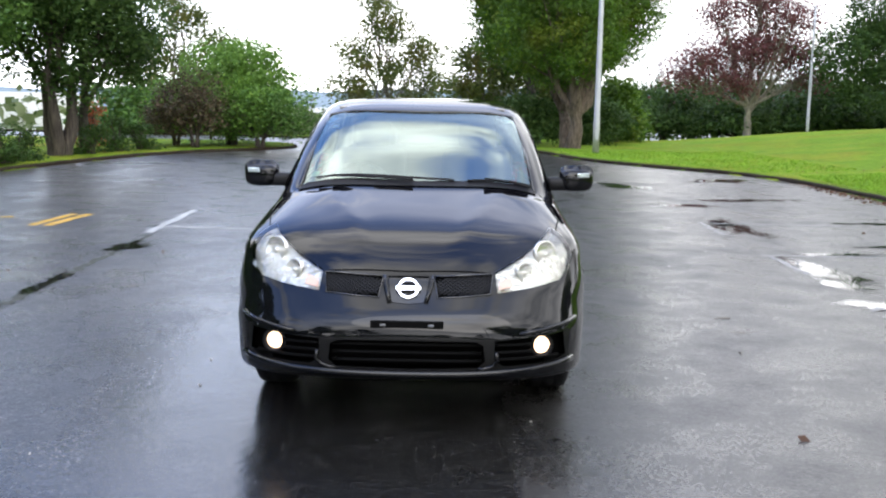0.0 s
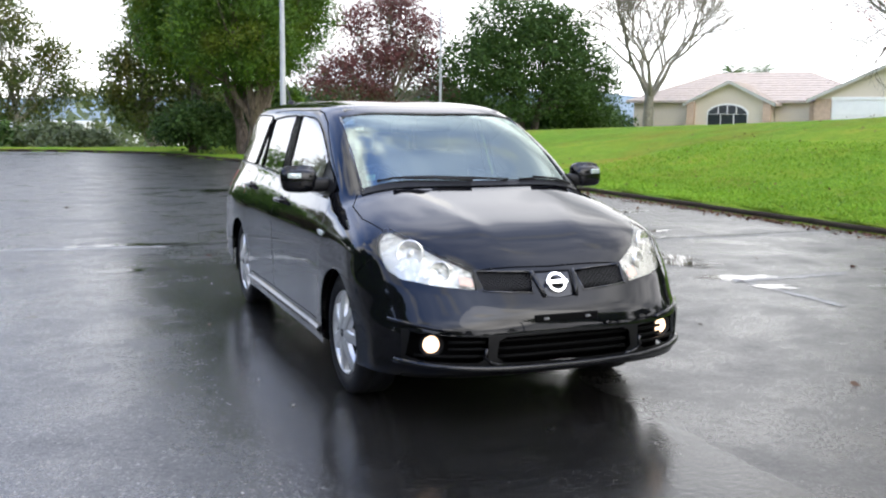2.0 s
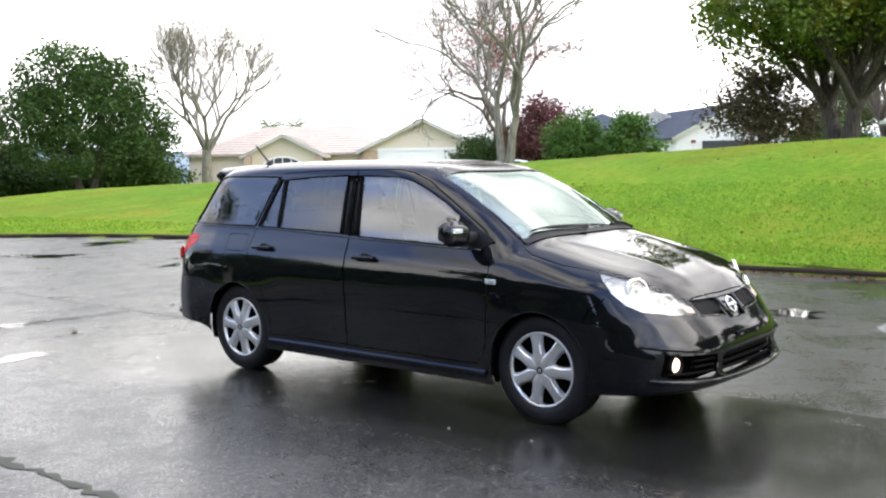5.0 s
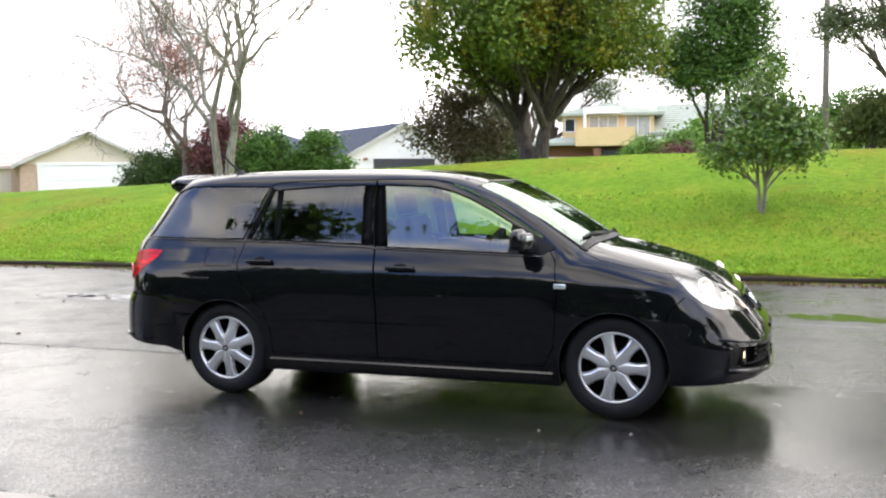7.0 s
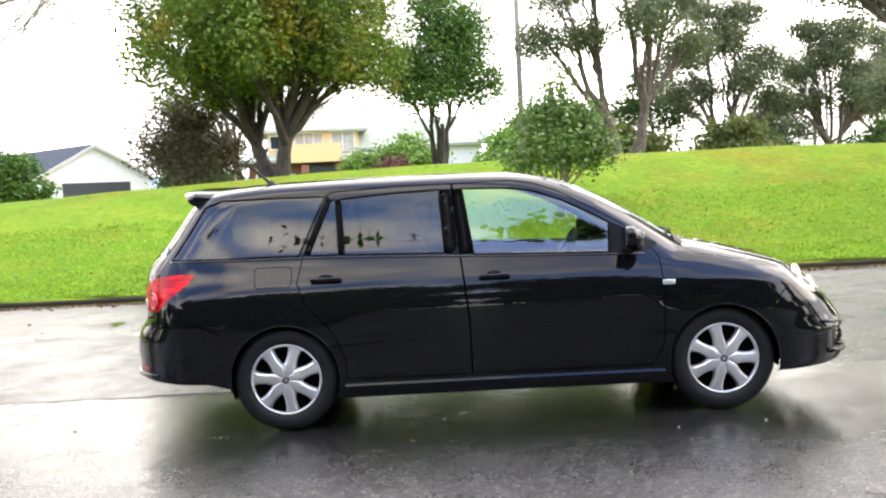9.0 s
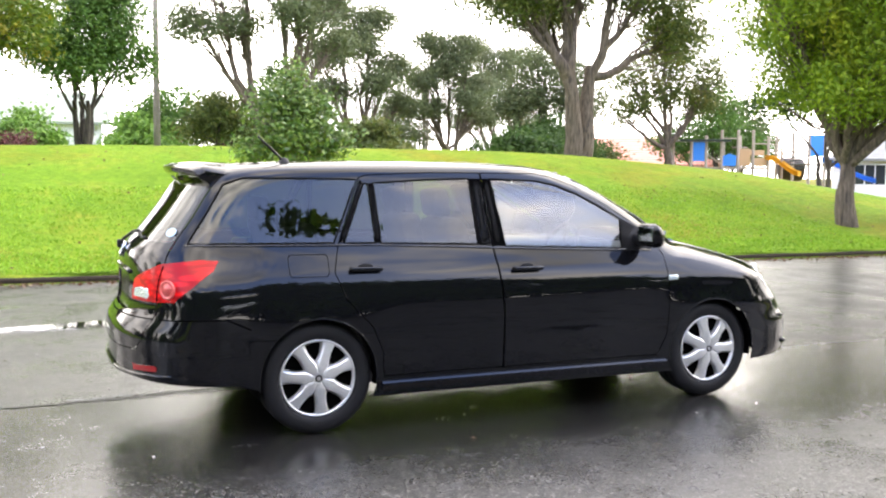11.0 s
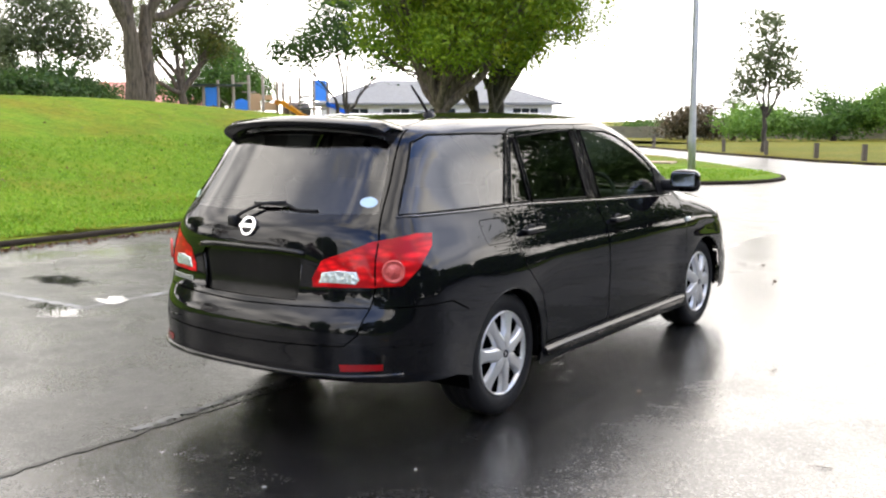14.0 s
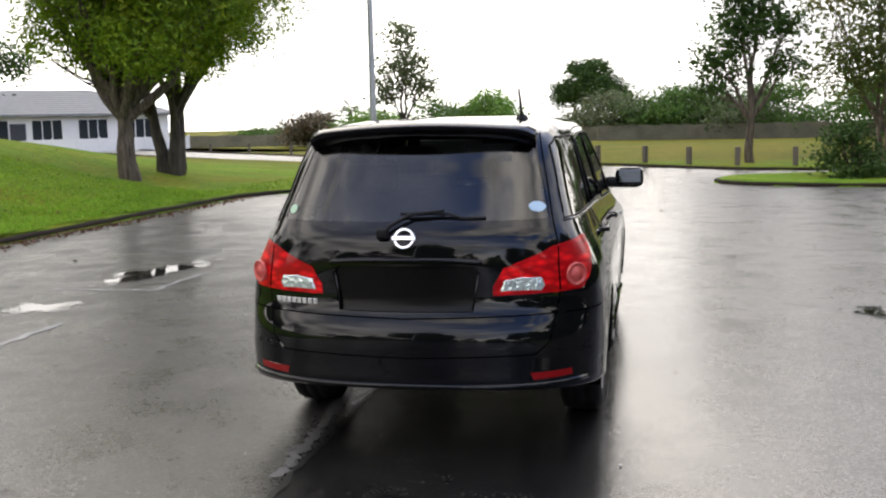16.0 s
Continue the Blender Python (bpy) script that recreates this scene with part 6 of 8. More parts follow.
def round_badge(bm, c, r, d):
    """A ring with a bar across it."""
    q = Matrix.Translation(c) @ Vector(d).to_track_quat("Z", "Y").to_matrix().to_4x4()
    vs = [v for rg in lathe(bm, [(r, 0), (r, 0.008), (r * 0.94, 0.012), (r * 0.76, 0.012), (r * 0.70, 0.008), (r * 0.70, 0)], "z", 36) for v in rg]
    bmesh.ops.transform(bm, verts=vs, matrix=q)
    vs = soft_box(bm, (0, 0, 0.010), (2.22 * r, 0.42 * r, 0.012), 0.003)
    bmesh.ops.transform(bm, verts=vs, matrix=q)


def nose_details(car, sk):
    # diamond mesh in the two upper openings
    for k in (1, -1):
        bm = bmesh.new()
        for i in range(-3, 16):
            for sl in (1, -1):
                x0 = 0.105 + i * 0.022
                pts = [(x, (x - x0) * 0.62 * sl + (0.60 if sl > 0 else 0.70)) for x in np.linspace(0.118, 0.376, 14)]
                pts = [(x, z) for x, z in pts if 0.612 + (x - 0.12) * 0.05 < z < 0.692 + (x - 0.12) * 0.04]
                if len(pts) > 1:
                    strip(bm, [(-k * x, skin_y(sk, x, z) + 0.012, z) for x, z in pts], 0.0032, 0.003, 4)
        part("mesh_grille", bm, TRIM, car, "black diamond mesh grille")
        bm = bmesh.new()
        fr = [(0.114, 0.690), (0.25, 0.697), (0.378, 0.702), (0.366, 0.622), (0.25, 0.613), (0.130, 0.606)]
        strip(bm, [(-k * x, skin_y(sk, x, z) + 0.001, z) for x, z in fr + fr[:1]], 0.006, 0.006)
        part("grille_frame", bm, GLOSS_TRIM, car, smooth=True)
        # bright slanted bar beside the badge
        bm = bmesh.new()
        pts = [(0.109, 0.692), (0.104, 0.665), (0.094, 0.63), (0.080, 0.588)]
        strip(bm, [(-k * x, skin_y(sk, x, z) - 0.002, z) for x, z in pts], 0.011, 0.01, 8)
        part("badge_bar", bm, PAINT, car, "slanted bar beside the badge", smooth=True)
        # blades in the outer pods
        for z in (0.410, 0.378, 0.346):
            bm = bmesh.new()
            strip(bm, [(-k * x, skin_y(sk, x, z) + 0.022, z) for x in np.linspace(0.39, 0.55 if z > 0.35 else 0.68, 8)], 0.008, 0.01, 6)
            part("pod_blade", bm, BLADE_TRIM, car, smooth=True)
        # ridge over the pods, bright lower edge
        bm = bmesh.new()
        strip(bm, [(-k * x, skin_y(sk, x, z) - 0.004, z) for x, z in [(0.50, 0.462), (0.60, 0.472), (0.70, 0.485), (0.765, 0.497)]], 0.010, 0.01, 8)
        part("bumper_ridge", bm, PAINT, car, smooth=True)
        bm = bmesh.new()
        strip(bm, [(-k * x, skin_y(sk, x, z) - 0.002, z) for x, z in [(0.395, 0.385), (0.40, 0.345), (0.375, 0.322), (0.34, 0.310), (0.31, 0.308)]], 0.009, 0.01, 8)
        part("intake_cheek", bm, PAINT, car, smooth=True)
    bm = bmesh.new()
    xs = np.linspace(-0.75, 0.75, 40)
    lip = lambda x: 0.284 + 0.034 * min(1.0, (abs(x) / 0.75) ** 2.2)
    strip(bm, [(x, skin_y(sk, x, lip(x)) - 0.006, lip(x)) for x in xs], 0.016, 0.01, 10)
    part("bumper_lip", bm, PAINT, car, "glossy lower bumper lip", smooth=True)
    for z in (0.410, 0.374, 0.338):
        bm = bmesh.new()
        strip(bm, [(x, skin_y(sk, x, z) + 0.03, z) for x in np.linspace(-0.33, 0.33, 14)], 0.008, 0.01, 6)
        part("intake_bar", bm, BLADE_TRIM, car, smooth=True)
    # empty number plate holder with two fixings
    bm = bmesh.new()
    soft_box(bm, (0, -2.156, 0.502), (0.320, 0.014, 0.036), 0.005)
    holder = part("plate_holder", bm, BLADE_TRIM, car, "empty black number plate holder")
    for x in (-0.105, 0.105):
        bm = bmesh.new()
        soft_box(bm, (x, -2.165, 0.502), (0.024, 0.006, 0.010), 0.002)
        part("fixing", bm, GREY_CLIP, holder)
    bm = bmesh.new()
    round_badge(bm, (0, skin_y(sk, 0, 0.642) + 0.004, 0.642), 0.050, (0, -1, 0.55))
    part("badge", bm, CHROME, car, "chrome ring badge with a bar", smooth=False)


def rear_details(car, tailgate, sk):
    bm = bmesh.new()
    round_badge(bm, (0, skin_y(sk, 0, 0.978, True) + 0.002, 0.978), 0.047, (0, 1, 0.35))
    part("badge", bm, CHROME, tailgate, "chrome ring badge with a bar")
    # moulding above the plate, recess edges
    bm = bmesh.new()
    xs = np.linspace(-0.335, 0.335, 24)
    strip(bm, [(x, skin_y(sk, x, 0.888, True) + 0.004, 0.888 - 0.012 * (abs(x) / 0.335) ** 4) for x in xs], 0.012, 0.02, 8)
    part("tailgate_moulding", bm, PAINT, tailgate, smooth=True)
    for k in (1, -1):
        bm = bmesh.new()
        strip(bm, [(k * x, skin_y(sk, x, z, True) - 0.010, z) for x, z in [(0.318, 0.835), (0.305, 0.75), (0.292, 0.675)]], 0.006, 0.01, 6)
        part("recess_edge", bm, PAINT, tailgate, smooth=True)
    # model lettering as a plain bright bar
    for i in range(8):
        bm = bmesh.new()
        x = 0.602 - i * 0.027
        soft_box(bm, (x, skin_y(sk, x, 0.700, True) + 0.002, 0.700), (0.021, 0.004, 0.024), 0.0015, Matrix.Rotation(radians(-12), 4, "Z"))
        part("model_bar", bm, CHROME, tailgate, "small chrome bar in place of lettering")
    # lower lip
    bm = bmesh.new()
    xs = np.linspace(-0.76, 0.76, 36)
    lip = lambda x: 0.356 + 0.008 * (abs(x) / 0.76) ** 2.0
    strip(bm, [(x, skin_y(sk, x, lip(x), True) + 0.004, lip(x)) for x in xs], 0.013, 0.01, 8)
    part("bumper_lip", bm, PAINT, car, "glossy rear bumper lip", smooth=True)
    # spoiler: a wing over the rear window
    rows, bm = [], bmesh.new()
    for x in np.linspace(-0.525, 0.525, 29):
        a = abs(x) / 0.525
        tip = 1.985 - 0.10 * a**2.4
        top = 1.474 - 0.030 * a**2
        prof = [(1.66, top + 0.000 - 0.03 * a**4), (1.85, top + 0.002), (tip - 0.04, top - 0.006), (tip, top - 0.022), (tip - 0.012, top - 0.046), (tip - 0.055, top - 0.070), (1.87 - 0.05 * a, top - 0.074 - 0.02 * a), (1.80 - 0.04 * a, top - 0.068), (1.72, top - 0.06)]
        sh = 0.02 * max(0.0, (a - 0.86) / 0.14) ** 2
        rows.append([bm.verts.new((x, y, z - sh)) for y, z in prof])
    n = len(rows[0])
    for q, r in zip(rows, rows[1:]):
        for i in range(n):
            bm.faces.new((q[i], q[(i + 1) % n], r[(i + 1) % n], r[i]))
    bm.faces.new(rows[0][::-1])
    bm.faces.new(rows[-1])
    bmesh.ops.recalc_face_normals(bm, faces=bm.faces)
    sp = part("roof_spoiler", bm, PAINT, tailgate, "glossy black roof spoiler", smooth=True)
    md = sp.modifiers.new("bevel", "BEVEL")
    md.width, md.segments, md.limit_method, md.angle_limit = 0.008, 2, "ANGLE", radians(40)
    # rear wiper
    bm = bmesh.new()
    y = lambda x, z: skin_y(sk, x, z, True)
    strip(bm, [(0.09, y(0.09, 1.005) + 0.03, 1.005), (0.06, y(0.06, 1.035) + 0.035, 1.035), (-0.02, y(0.02, 1.078) + 0.03, 1.078), (-0.16, y(0.16, 1.088) + 0.024, 1.088)], 0.009, 0.01, 6)
    soft_box(bm, (0.095, y(0.095, 1.0) + 0.02, 1.0), (0.05, 0.045, 0.05), 0.015)
    rw = part("rear_wiper", bm, TRIM, tailgate, smooth=True)
    bm = bmesh.new()
    strip(bm, [(x, y(abs(x), 1.075) + 0.016, 1.078 - 0.02 * (x < -0.2)) for x in np.linspace(0.03, -0.34, 8)], 0.007, 0.01, 6)
    part("blade", bm, RUBBER, rw, smooth=True)
    # stickers inside the rear window
    for x, z, r, mt in ((-0.548, 1.098, 0.040, BLUE_PAPER), (0.562, 1.092, 0.022, GREEN_PAPER)):
        bm = bmesh.new()
        vs = [v for rg in lathe(bm, [(r, 0), (r * 0.97, 0.0015), (0.0005, 0.0015)], "z", 24) for v in rg]
        d = Vector((0.55 * (1 if x > 0 else -1), 1, 0.55))
        bmesh.ops.transform(bm, verts=vs, matrix=Matrix.Translation((x, y(abs(x), z) + 0.002, z)) @ d.to_track_quat("Z", "Y").to_matrix().to_4x4() @ Matrix.Diagonal((1.0, 0.62 if x < 0 else 1.0, 1, 1)))
        part("window_sticker", bm, mt, tailgate, "round pale sticker")
    # aerial
    bm = bmesh.new()
    lathe(bm, [(0.040, 0), (0.036, 0.020), (0.020, 0.044), (0.0005, 0.052)], "z", 16, (-0.405, 1.385, 1.452))
    ae = part("aerial", bm, TRIM, car, "thin black roof aerial", smooth=True)
    bm = bmesh.new()
    tube(bm, [(-0.405, 1.385, 1.478), (-0.408, 1.46, 1.550), (-0.410, 1.535, 1.618)], [0.0085, 0.0070, 0.0055], 6)
    part("mast", bm, TRIM, ae)


def glass_details(car, bonnet, sk):
    def top(x, y):
        hit = sk.tree.ray_cast(Vector((-abs(x), y, 3.0)), Vector((0, 0, -1)))[0]
        return hit.z if hit else 1.0

    # cowl panel under the windscreen
    bm = bmesh.new()
    rows = []
    for x in np.linspace(-0.64, 0.64, 30):
        edge = -1.152 + 0.05 * (abs(x) / 0.64) ** 2.2
        rows.append([bm.verts.new((x, edge + dy, top(x, edge + dy) + 0.007)) for dy in (-0.012, 0.012, 0.034)])
    for q, r in zip(rows, rows[1:]):
        for i in range(2):
            bm.faces.new((q[i], r[i], r[i + 1], q[i + 1]))
    bmesh.ops.recalc_face_normals(bm, faces=bm.faces)
    part("cowl", bm, TRIM, car, "matt black cowl under the windscreen")
    # black band round the windscreen
    bm = bmesh.new()
    edge = [(-0.628, -1.098), (-0.60, -0.83), (-0.545, -0.41), (-0.40, -0.435), (-0.2, -0.455), (0, -0.462)]
    full = edge + [(-x, y) for x, y in edge[-2::-1]]
    strip(bm, [(x, y, top(x, y) + 0.001) for x, y in full], 0.0075, 0.006)
    part("windscreen_seal", bm, GLOSS_TRIM, car, smooth=True)
    # wipers
    for arm in ([(-0.02, -1.135), (-0.20, -1.115), (-0.46, -1.080)], [(0.60, -1.10), (0.50, -1.095), (0.36, -1.105)]):
        bm = bmesh.new()
        strip(bm, [(x, y, top(x, y) + 0.022) for x, y in arm], 0.007, 0.01, 6)
        w = part("wiper", bm, TRIM, car, "black windscreen wiper", smooth=True)
        bm = bmesh.new()
        (x0, y0), (x1, y1) = ((0.20, -1.118), (-0.54, -1.068)) if arm[0][0] < 0.3 else ((0.61, -1.072), (0.27, -1.118))
        strip(bm, [(x0 + (x1 - x0) * f, y0 + (y1 - y0) * f, top(x0 + (x1 - x0) * f, y0 + (y1 - y0) * f) + 0.014) for f in np.linspace(0, 1, 10)], 0.0065, 0.01, 6)
        part("blade", bm, RUBBER, w, smooth=True)
    # stickers on the windscreen
    for x, y, sx, sy, mt in ((-0.555, -1.005, 0.045, 0.045, GREEN_PAPER), (-0.515, -0.50, 0.05, 0.05, BLUE_PAPER), (-0.49, -0.60, 0.04, 0.03, PAPER), (0.50, -0.49, 0.05, 0.04, PAPER)):
        bm = bmesh.new()
        z = top(x, y)
        nrm = Vector((top(x - 0.02, y) - top(x + 0.02, y), top(x, y - 0.02) - top(x, y + 0.02), 0.04))
        soft_box(bm, (0, 0, 0), (sx, sy, 0.002), 0.0008)
        bmesh.ops.transform(bm, verts=bm.verts, matrix=Matrix.Translation((x, y, z - 0.006)) @ nrm.to_track_quat("Z", "Y").to_matrix().to_4x4())
        part("windscreen_sticker", bm, mt, car, "small pale sticker on the glass")


def cabin(car):
    """Seats, wheel and dashboard, as seen through the glass."""
    for x in (-0.36, 0.36):
        bm = bmesh.new()
        soft_box(bm, (x, 0.02, 0.56), (0.50, 0.52, 0.16), 0.06)
        st = part("front_seat", bm, SEAT, car, "grey cloth front seat", smooth=True)
        bm = bmesh.new()
        soft_box(bm, (x, 0.33, 0.86), (0.47, 0.14, 0.60), 0.06, Matrix.Rotation(radians(-14), 4, "X"))
        part("backrest", bm, SEAT, st, smooth=True)
        bm = bmesh.new()
        soft_box(bm, (x, 0.44, 1.245), (0.26, 0.10, 0.17), 0.045, Matrix.Rotation(radians(-10), 4, "X"))
        for e in (-0.05, 0.05):
            tube(bm, [(x + e, 0.41, 1.10), (x + e, 0.43, 1.2)], [0.006, 0.006], 6)
        part("headrest", bm, SEAT, st, smooth=True)
    bm = bmesh.new()
    soft_box(bm, (0, 0.98, 0.56), (1.26, 0.50, 0.18), 0.06)
    rs = part("rear_seat", bm, SEAT, car, "grey cloth rear bench", smooth=True)
    bm = bmesh.new()
    soft_box(bm, (0, 1.25, 0.86), (1.24, 0.14, 0.56), 0.05, Matrix.Rotation(radians(-16), 4, "X"))
    part("backrest", bm, SEAT, rs, smooth=True)
    for x in (-0.38, 0.38):
        bm = bmesh.new()
        soft_box(bm, (x, 1.36, 1.19), (0.28, 0.09, 0.15), 0.04)
        part("headrest", bm, SEAT, rs, smooth=True)
    bm = bmesh.new()
    soft_box(bm, (0, -0.72, 0.86), (1.34, 0.46, 0.22), 0.07)
    soft_box(bm, (0, -1.0, 0.92), (1.30, 0.34, 0.06), 0.02)
    soft_box(bm, (-0.36, -0.58, 0.955), (0.36, 0.16, 0.07), 0.03)
    part("dashboard", bm, CABIN, car, "dark grey dashboard", smooth=True)
    bm = bmesh.new()
    rim = [(0.185 * math.cos(a), 0.185 * math.sin(a), 0) for a in np.linspace(0, math.tau, 33)]
    tube(bm, rim, [0.014] * 33, 8, False)
    for a in (0, math.pi, -math.pi / 2):
        tube(bm, [(0, 0, -0.02), (0.18 * math.cos(a), 0.18 * math.sin(a), 0)], [0.022, 0.014], 6)
    soft_box(bm, (0, 0, -0.01), (0.14, 0.12, 0.05), 0.02)
    bmesh.ops.transform(bm, verts=bm.verts, matrix=Matrix.Translation((-0.36, -0.43, 0.93)) @ Matrix.Rotation(radians(-66), 4, "X"))
    part("steering_wheel", bm, CABIN, car, "black three-spoke steering wheel", smooth=True)
    bm = bmesh.new()
    soft_box(bm, (0, -0.50, 1.345), (0.22, 0.03, 0.07), 0.012)
    part("rear_view_mirror", bm, CABIN, car, smooth=True)
    bm = bmesh.new()
    soft_box(bm, (0, 0.1, 0.28), (1.48, 3.0, 0.06), 0.02)
    soft_box(bm, (0, 1.7, 0.55), (1.3, 0.6, 0.05), 0.02)
    for k in (-1, 1):
        soft_box(bm, (k * 0.70, 0.1, 0.66), (0.03, 2.0, 0.62), 0.012)
    part("floor_pan", bm, CABIN, car)
    bm = bmesh.new()
    soft_box(bm, (0, 0.62, 1.425), (1.0, 1.9, 0.02), 0.008)
    part("roof_lining", bm, LINING, car, "pale roof lining")


def underbody(car):
    bm = bmesh.new()
    soft_box(bm, (0, -0.05, 0.30), (0.95, 3.8, 0.10), 0.03)
    soft_box(bm, (0, 0.0, 0.235), (1.50, 1.80, 0.06), 0.02)
    soft_box(bm, (0, -1.75, 0.31), (1.25, 0.45, 0.12), 0.03)
    soft_box(bm, (0, 1.85, 0.375), (1.25, 0.55, 0.08), 0.03)
    part("underbody", bm, GAP, car)



build_car()


# ---- buildings ----
BRICK = mat("red_brick", (0.22, 0.09, 0.055), 0.8, var=0.35, scale=9)
PALE_BRICK = mat("pale_brick", (0.46, 0.33, 0.24), 0.8, var=0.25, scale=9)
CREAM = mat("cream_cladding", (0.62, 0.54, 0.42), 0.6, var=0.06, scale=0.6)
WHITE_WALL = mat("white_painted_wall", (0.74, 0.72, 0.70), 0.6, var=0.06, scale=0.8)
YELLOW_WALL = mat("pale_yellow_plaster", (0.66, 0.48, 0.24), 0.7, var=0.08, scale=0.8)
WHITE_TRIM = mat("white_gloss_trim", (0.78, 0.77, 0.74), 0.4, var=0.05)
DARK_DOOR = mat("dark_garage_door", (0.03, 0.033, 0.04), 0.5)
PANE = plain("dark_window_pane", (0.03, 0.035, 0.04), 0.06)
CURTAIN = mat("pale_curtained_pane", (0.42, 0.42, 0.38), 0.12, var=0.35, scale=2.5)
CONCRETE_TILE = mat("pale_concrete_roof_tile", (0.44, 0.37, 0.31), 0.8, var=0.2, scale=3, bump=0.3, bscale=9)
SLATE = mat("blue_grey_roof_tile", (0.06, 0.072, 0.095), 0.85, var=0.3, scale=4, bump=0.3, bscale=9, spec=0.15)
GREEN_TILE = mat("grey_green_roof_tile", (0.36, 0.39, 0.32), 0.85, var=0.2, scale=3, spec=0.2)
GREY_ROOF = mat("grey_roof", (0.19, 0.19, 0.185), 0.7, var=0.2, scale=3)
BLUE_PANEL = plain("blue_play_panel", (0.025, 0.22, 0.72), 0.35)
TAN_PLAY = plain("tan_play_panel", (0.50, 0.33, 0.18), 0.5)
BROWN_PLAY = plain("brown_play_tunnel", (0.045, 0.028, 0.02), 0.45)
GREEN_STEEL = plain("dark_green_steel", (0.02, 0.035, 0.025), 0.5)
PALE_POST = mat("pale_timber_post", (0.34, 0.29, 0.24), 0.85, var=0.25, scale=5)
SALMON_TILE = mat("salmon_roof_tile", (0.62, 0.27, 0.20), 0.8, var=0.2, scale=3)
YELLOW_PLAY = plain("yellow_play_panel", (0.75, 0.42, 0.04), 0.4)
POST = mat("grey_timber_post", (0.17, 0.15, 0.13), 0.85, var=0.3, scale=7)


def cuboid(name, parent, u0, u1, v0, v1, z0, z1, material, bevel=0.01, label=""):
    bm = bmesh.new()
    box(bm, (u0 + u1) / 2, (v0 + v1) / 2, (z0 + z1) / 2, abs(u1 - u0), abs(v1 - v0), abs(z1 - z0), bevel)
    return part(name, bm, material, parent, label)


def gable_walls(parent, u0, u1, v0, v1, z0, eave, peak, material):
    c = (u0 + u1) / 2
    verts = [(u0, v0, z0), (u1, v0, z0), (u1, v0, eave), (c, v0, peak), (u0, v0, eave), (u0, v1, z0), (u1, v1, z0), (u1, v1, eave), (c, v1, peak), (u0, v1, eave)]
    return mesh_ob("wall", verts, [(0, 1, 2, 3, 4), (9, 8, 7, 6, 5), (0, 4, 9, 5), (1, 6, 7, 2), (2, 7, 8, 3), (3, 8, 9, 4)], material, parent)


def gable_roof(parent, u0, u1, v0, v1, eave, peak, material, over=0.45, thick=0.16, rows=14):
    """Two slopes of tile courses, each course a small step, with a ridge and barge boards."""
    c, h = (u0 + u1) / 2, (u1 - u0) / 2
    slope = (peak - eave) / h
    bm = bmesh.new()
    for s in (-1, 1):
        prof = [(0.0, peak + 0.05)]
        for i in range(rows):
            b = (h + over) * (i + 1) / rows
            zb = peak - slope * b + 0.05
            prof += [(b + 0.03, zb + 0.03), (b, zb - (thick if i == rows - 1 else 0.0))]
        a = [bm.verts.new((c + s * x, v0 - over, z)) for x, z in prof]
        b = [bm.verts.new((c + s * x, v1 + over, z)) for x, z in prof]
        for i in range(len(prof) - 1):
            bm.faces.new((a[i], b[i], b[i + 1], a[i + 1]))
    bmesh.ops.remove_doubles(bm, verts=bm.verts, dist=1e-4)
    roof = part("roof", bm, material, parent)
    for s in (-1, 1):
        bm = bmesh.new()
        pts = [(c, v0 - over, peak), (c + s * (h + over), v0 - over, peak - slope * (h + over))]
        for dz in (0,):
            q = [bm.verts.new((x, y - 0.03, z + e)) for x, y, z in pts for e in (0.06, -0.16)]
            bm.faces.new((q[0], q[1], q[3], q[2]))
        bmesh.ops.solidify(bm, geom=bm.faces, thickness=0.05)
        part("barge_board", bm, WHITE_TRIM, roof)
    return roof


def hip_roof(parent, u0, u1, v0, v1, eave, peak, material, over=0.45, rows=12):
    """A hipped roof built of stepped courses."""
    bm = bmesh.new()
    du, dv = (u1 - u0) / 2 + over, (v1 - v0) / 2 + over
    cu, cv, run = (u0 + u1) / 2, (v0 + v1) / 2, min(du, dv)
    ring_at = lambda f, dz: [bm.verts.new((cu + a * (du - run * f), cv + b * (dv - run * f), eave + (peak - eave) * f + dz)) for a, b in ((-1, -1), (1, -1), (1, 1), (-1, 1))]
    last = None
    for i in range(rows):
        lo, hi = ring_at(i / rows, 0.03), ring_at((i + 1) / rows * 0.9999, 0.0)
        for k in range(4):
            bm.faces.new((lo[k], lo[(k + 1) % 4], hi[(k + 1) % 4], hi[k]))
            if last:
                bm.faces.new((last[k], last[(k + 1) % 4], lo[(k + 1) % 4], lo[k]))
        last = hi
    base, low = ring_at(0, 0.03), ring_at(0, -0.15)
    for k in range(4):
        bm.faces.new((low[k], low[(k + 1) % 4], base[(k + 1) % 4], base[k]))
    bm.faces.new(low[::-1])
    bmesh.ops.remove_doubles(bm, verts=bm.verts, dist=1e-4)
    return part("roof", bm, material, parent)


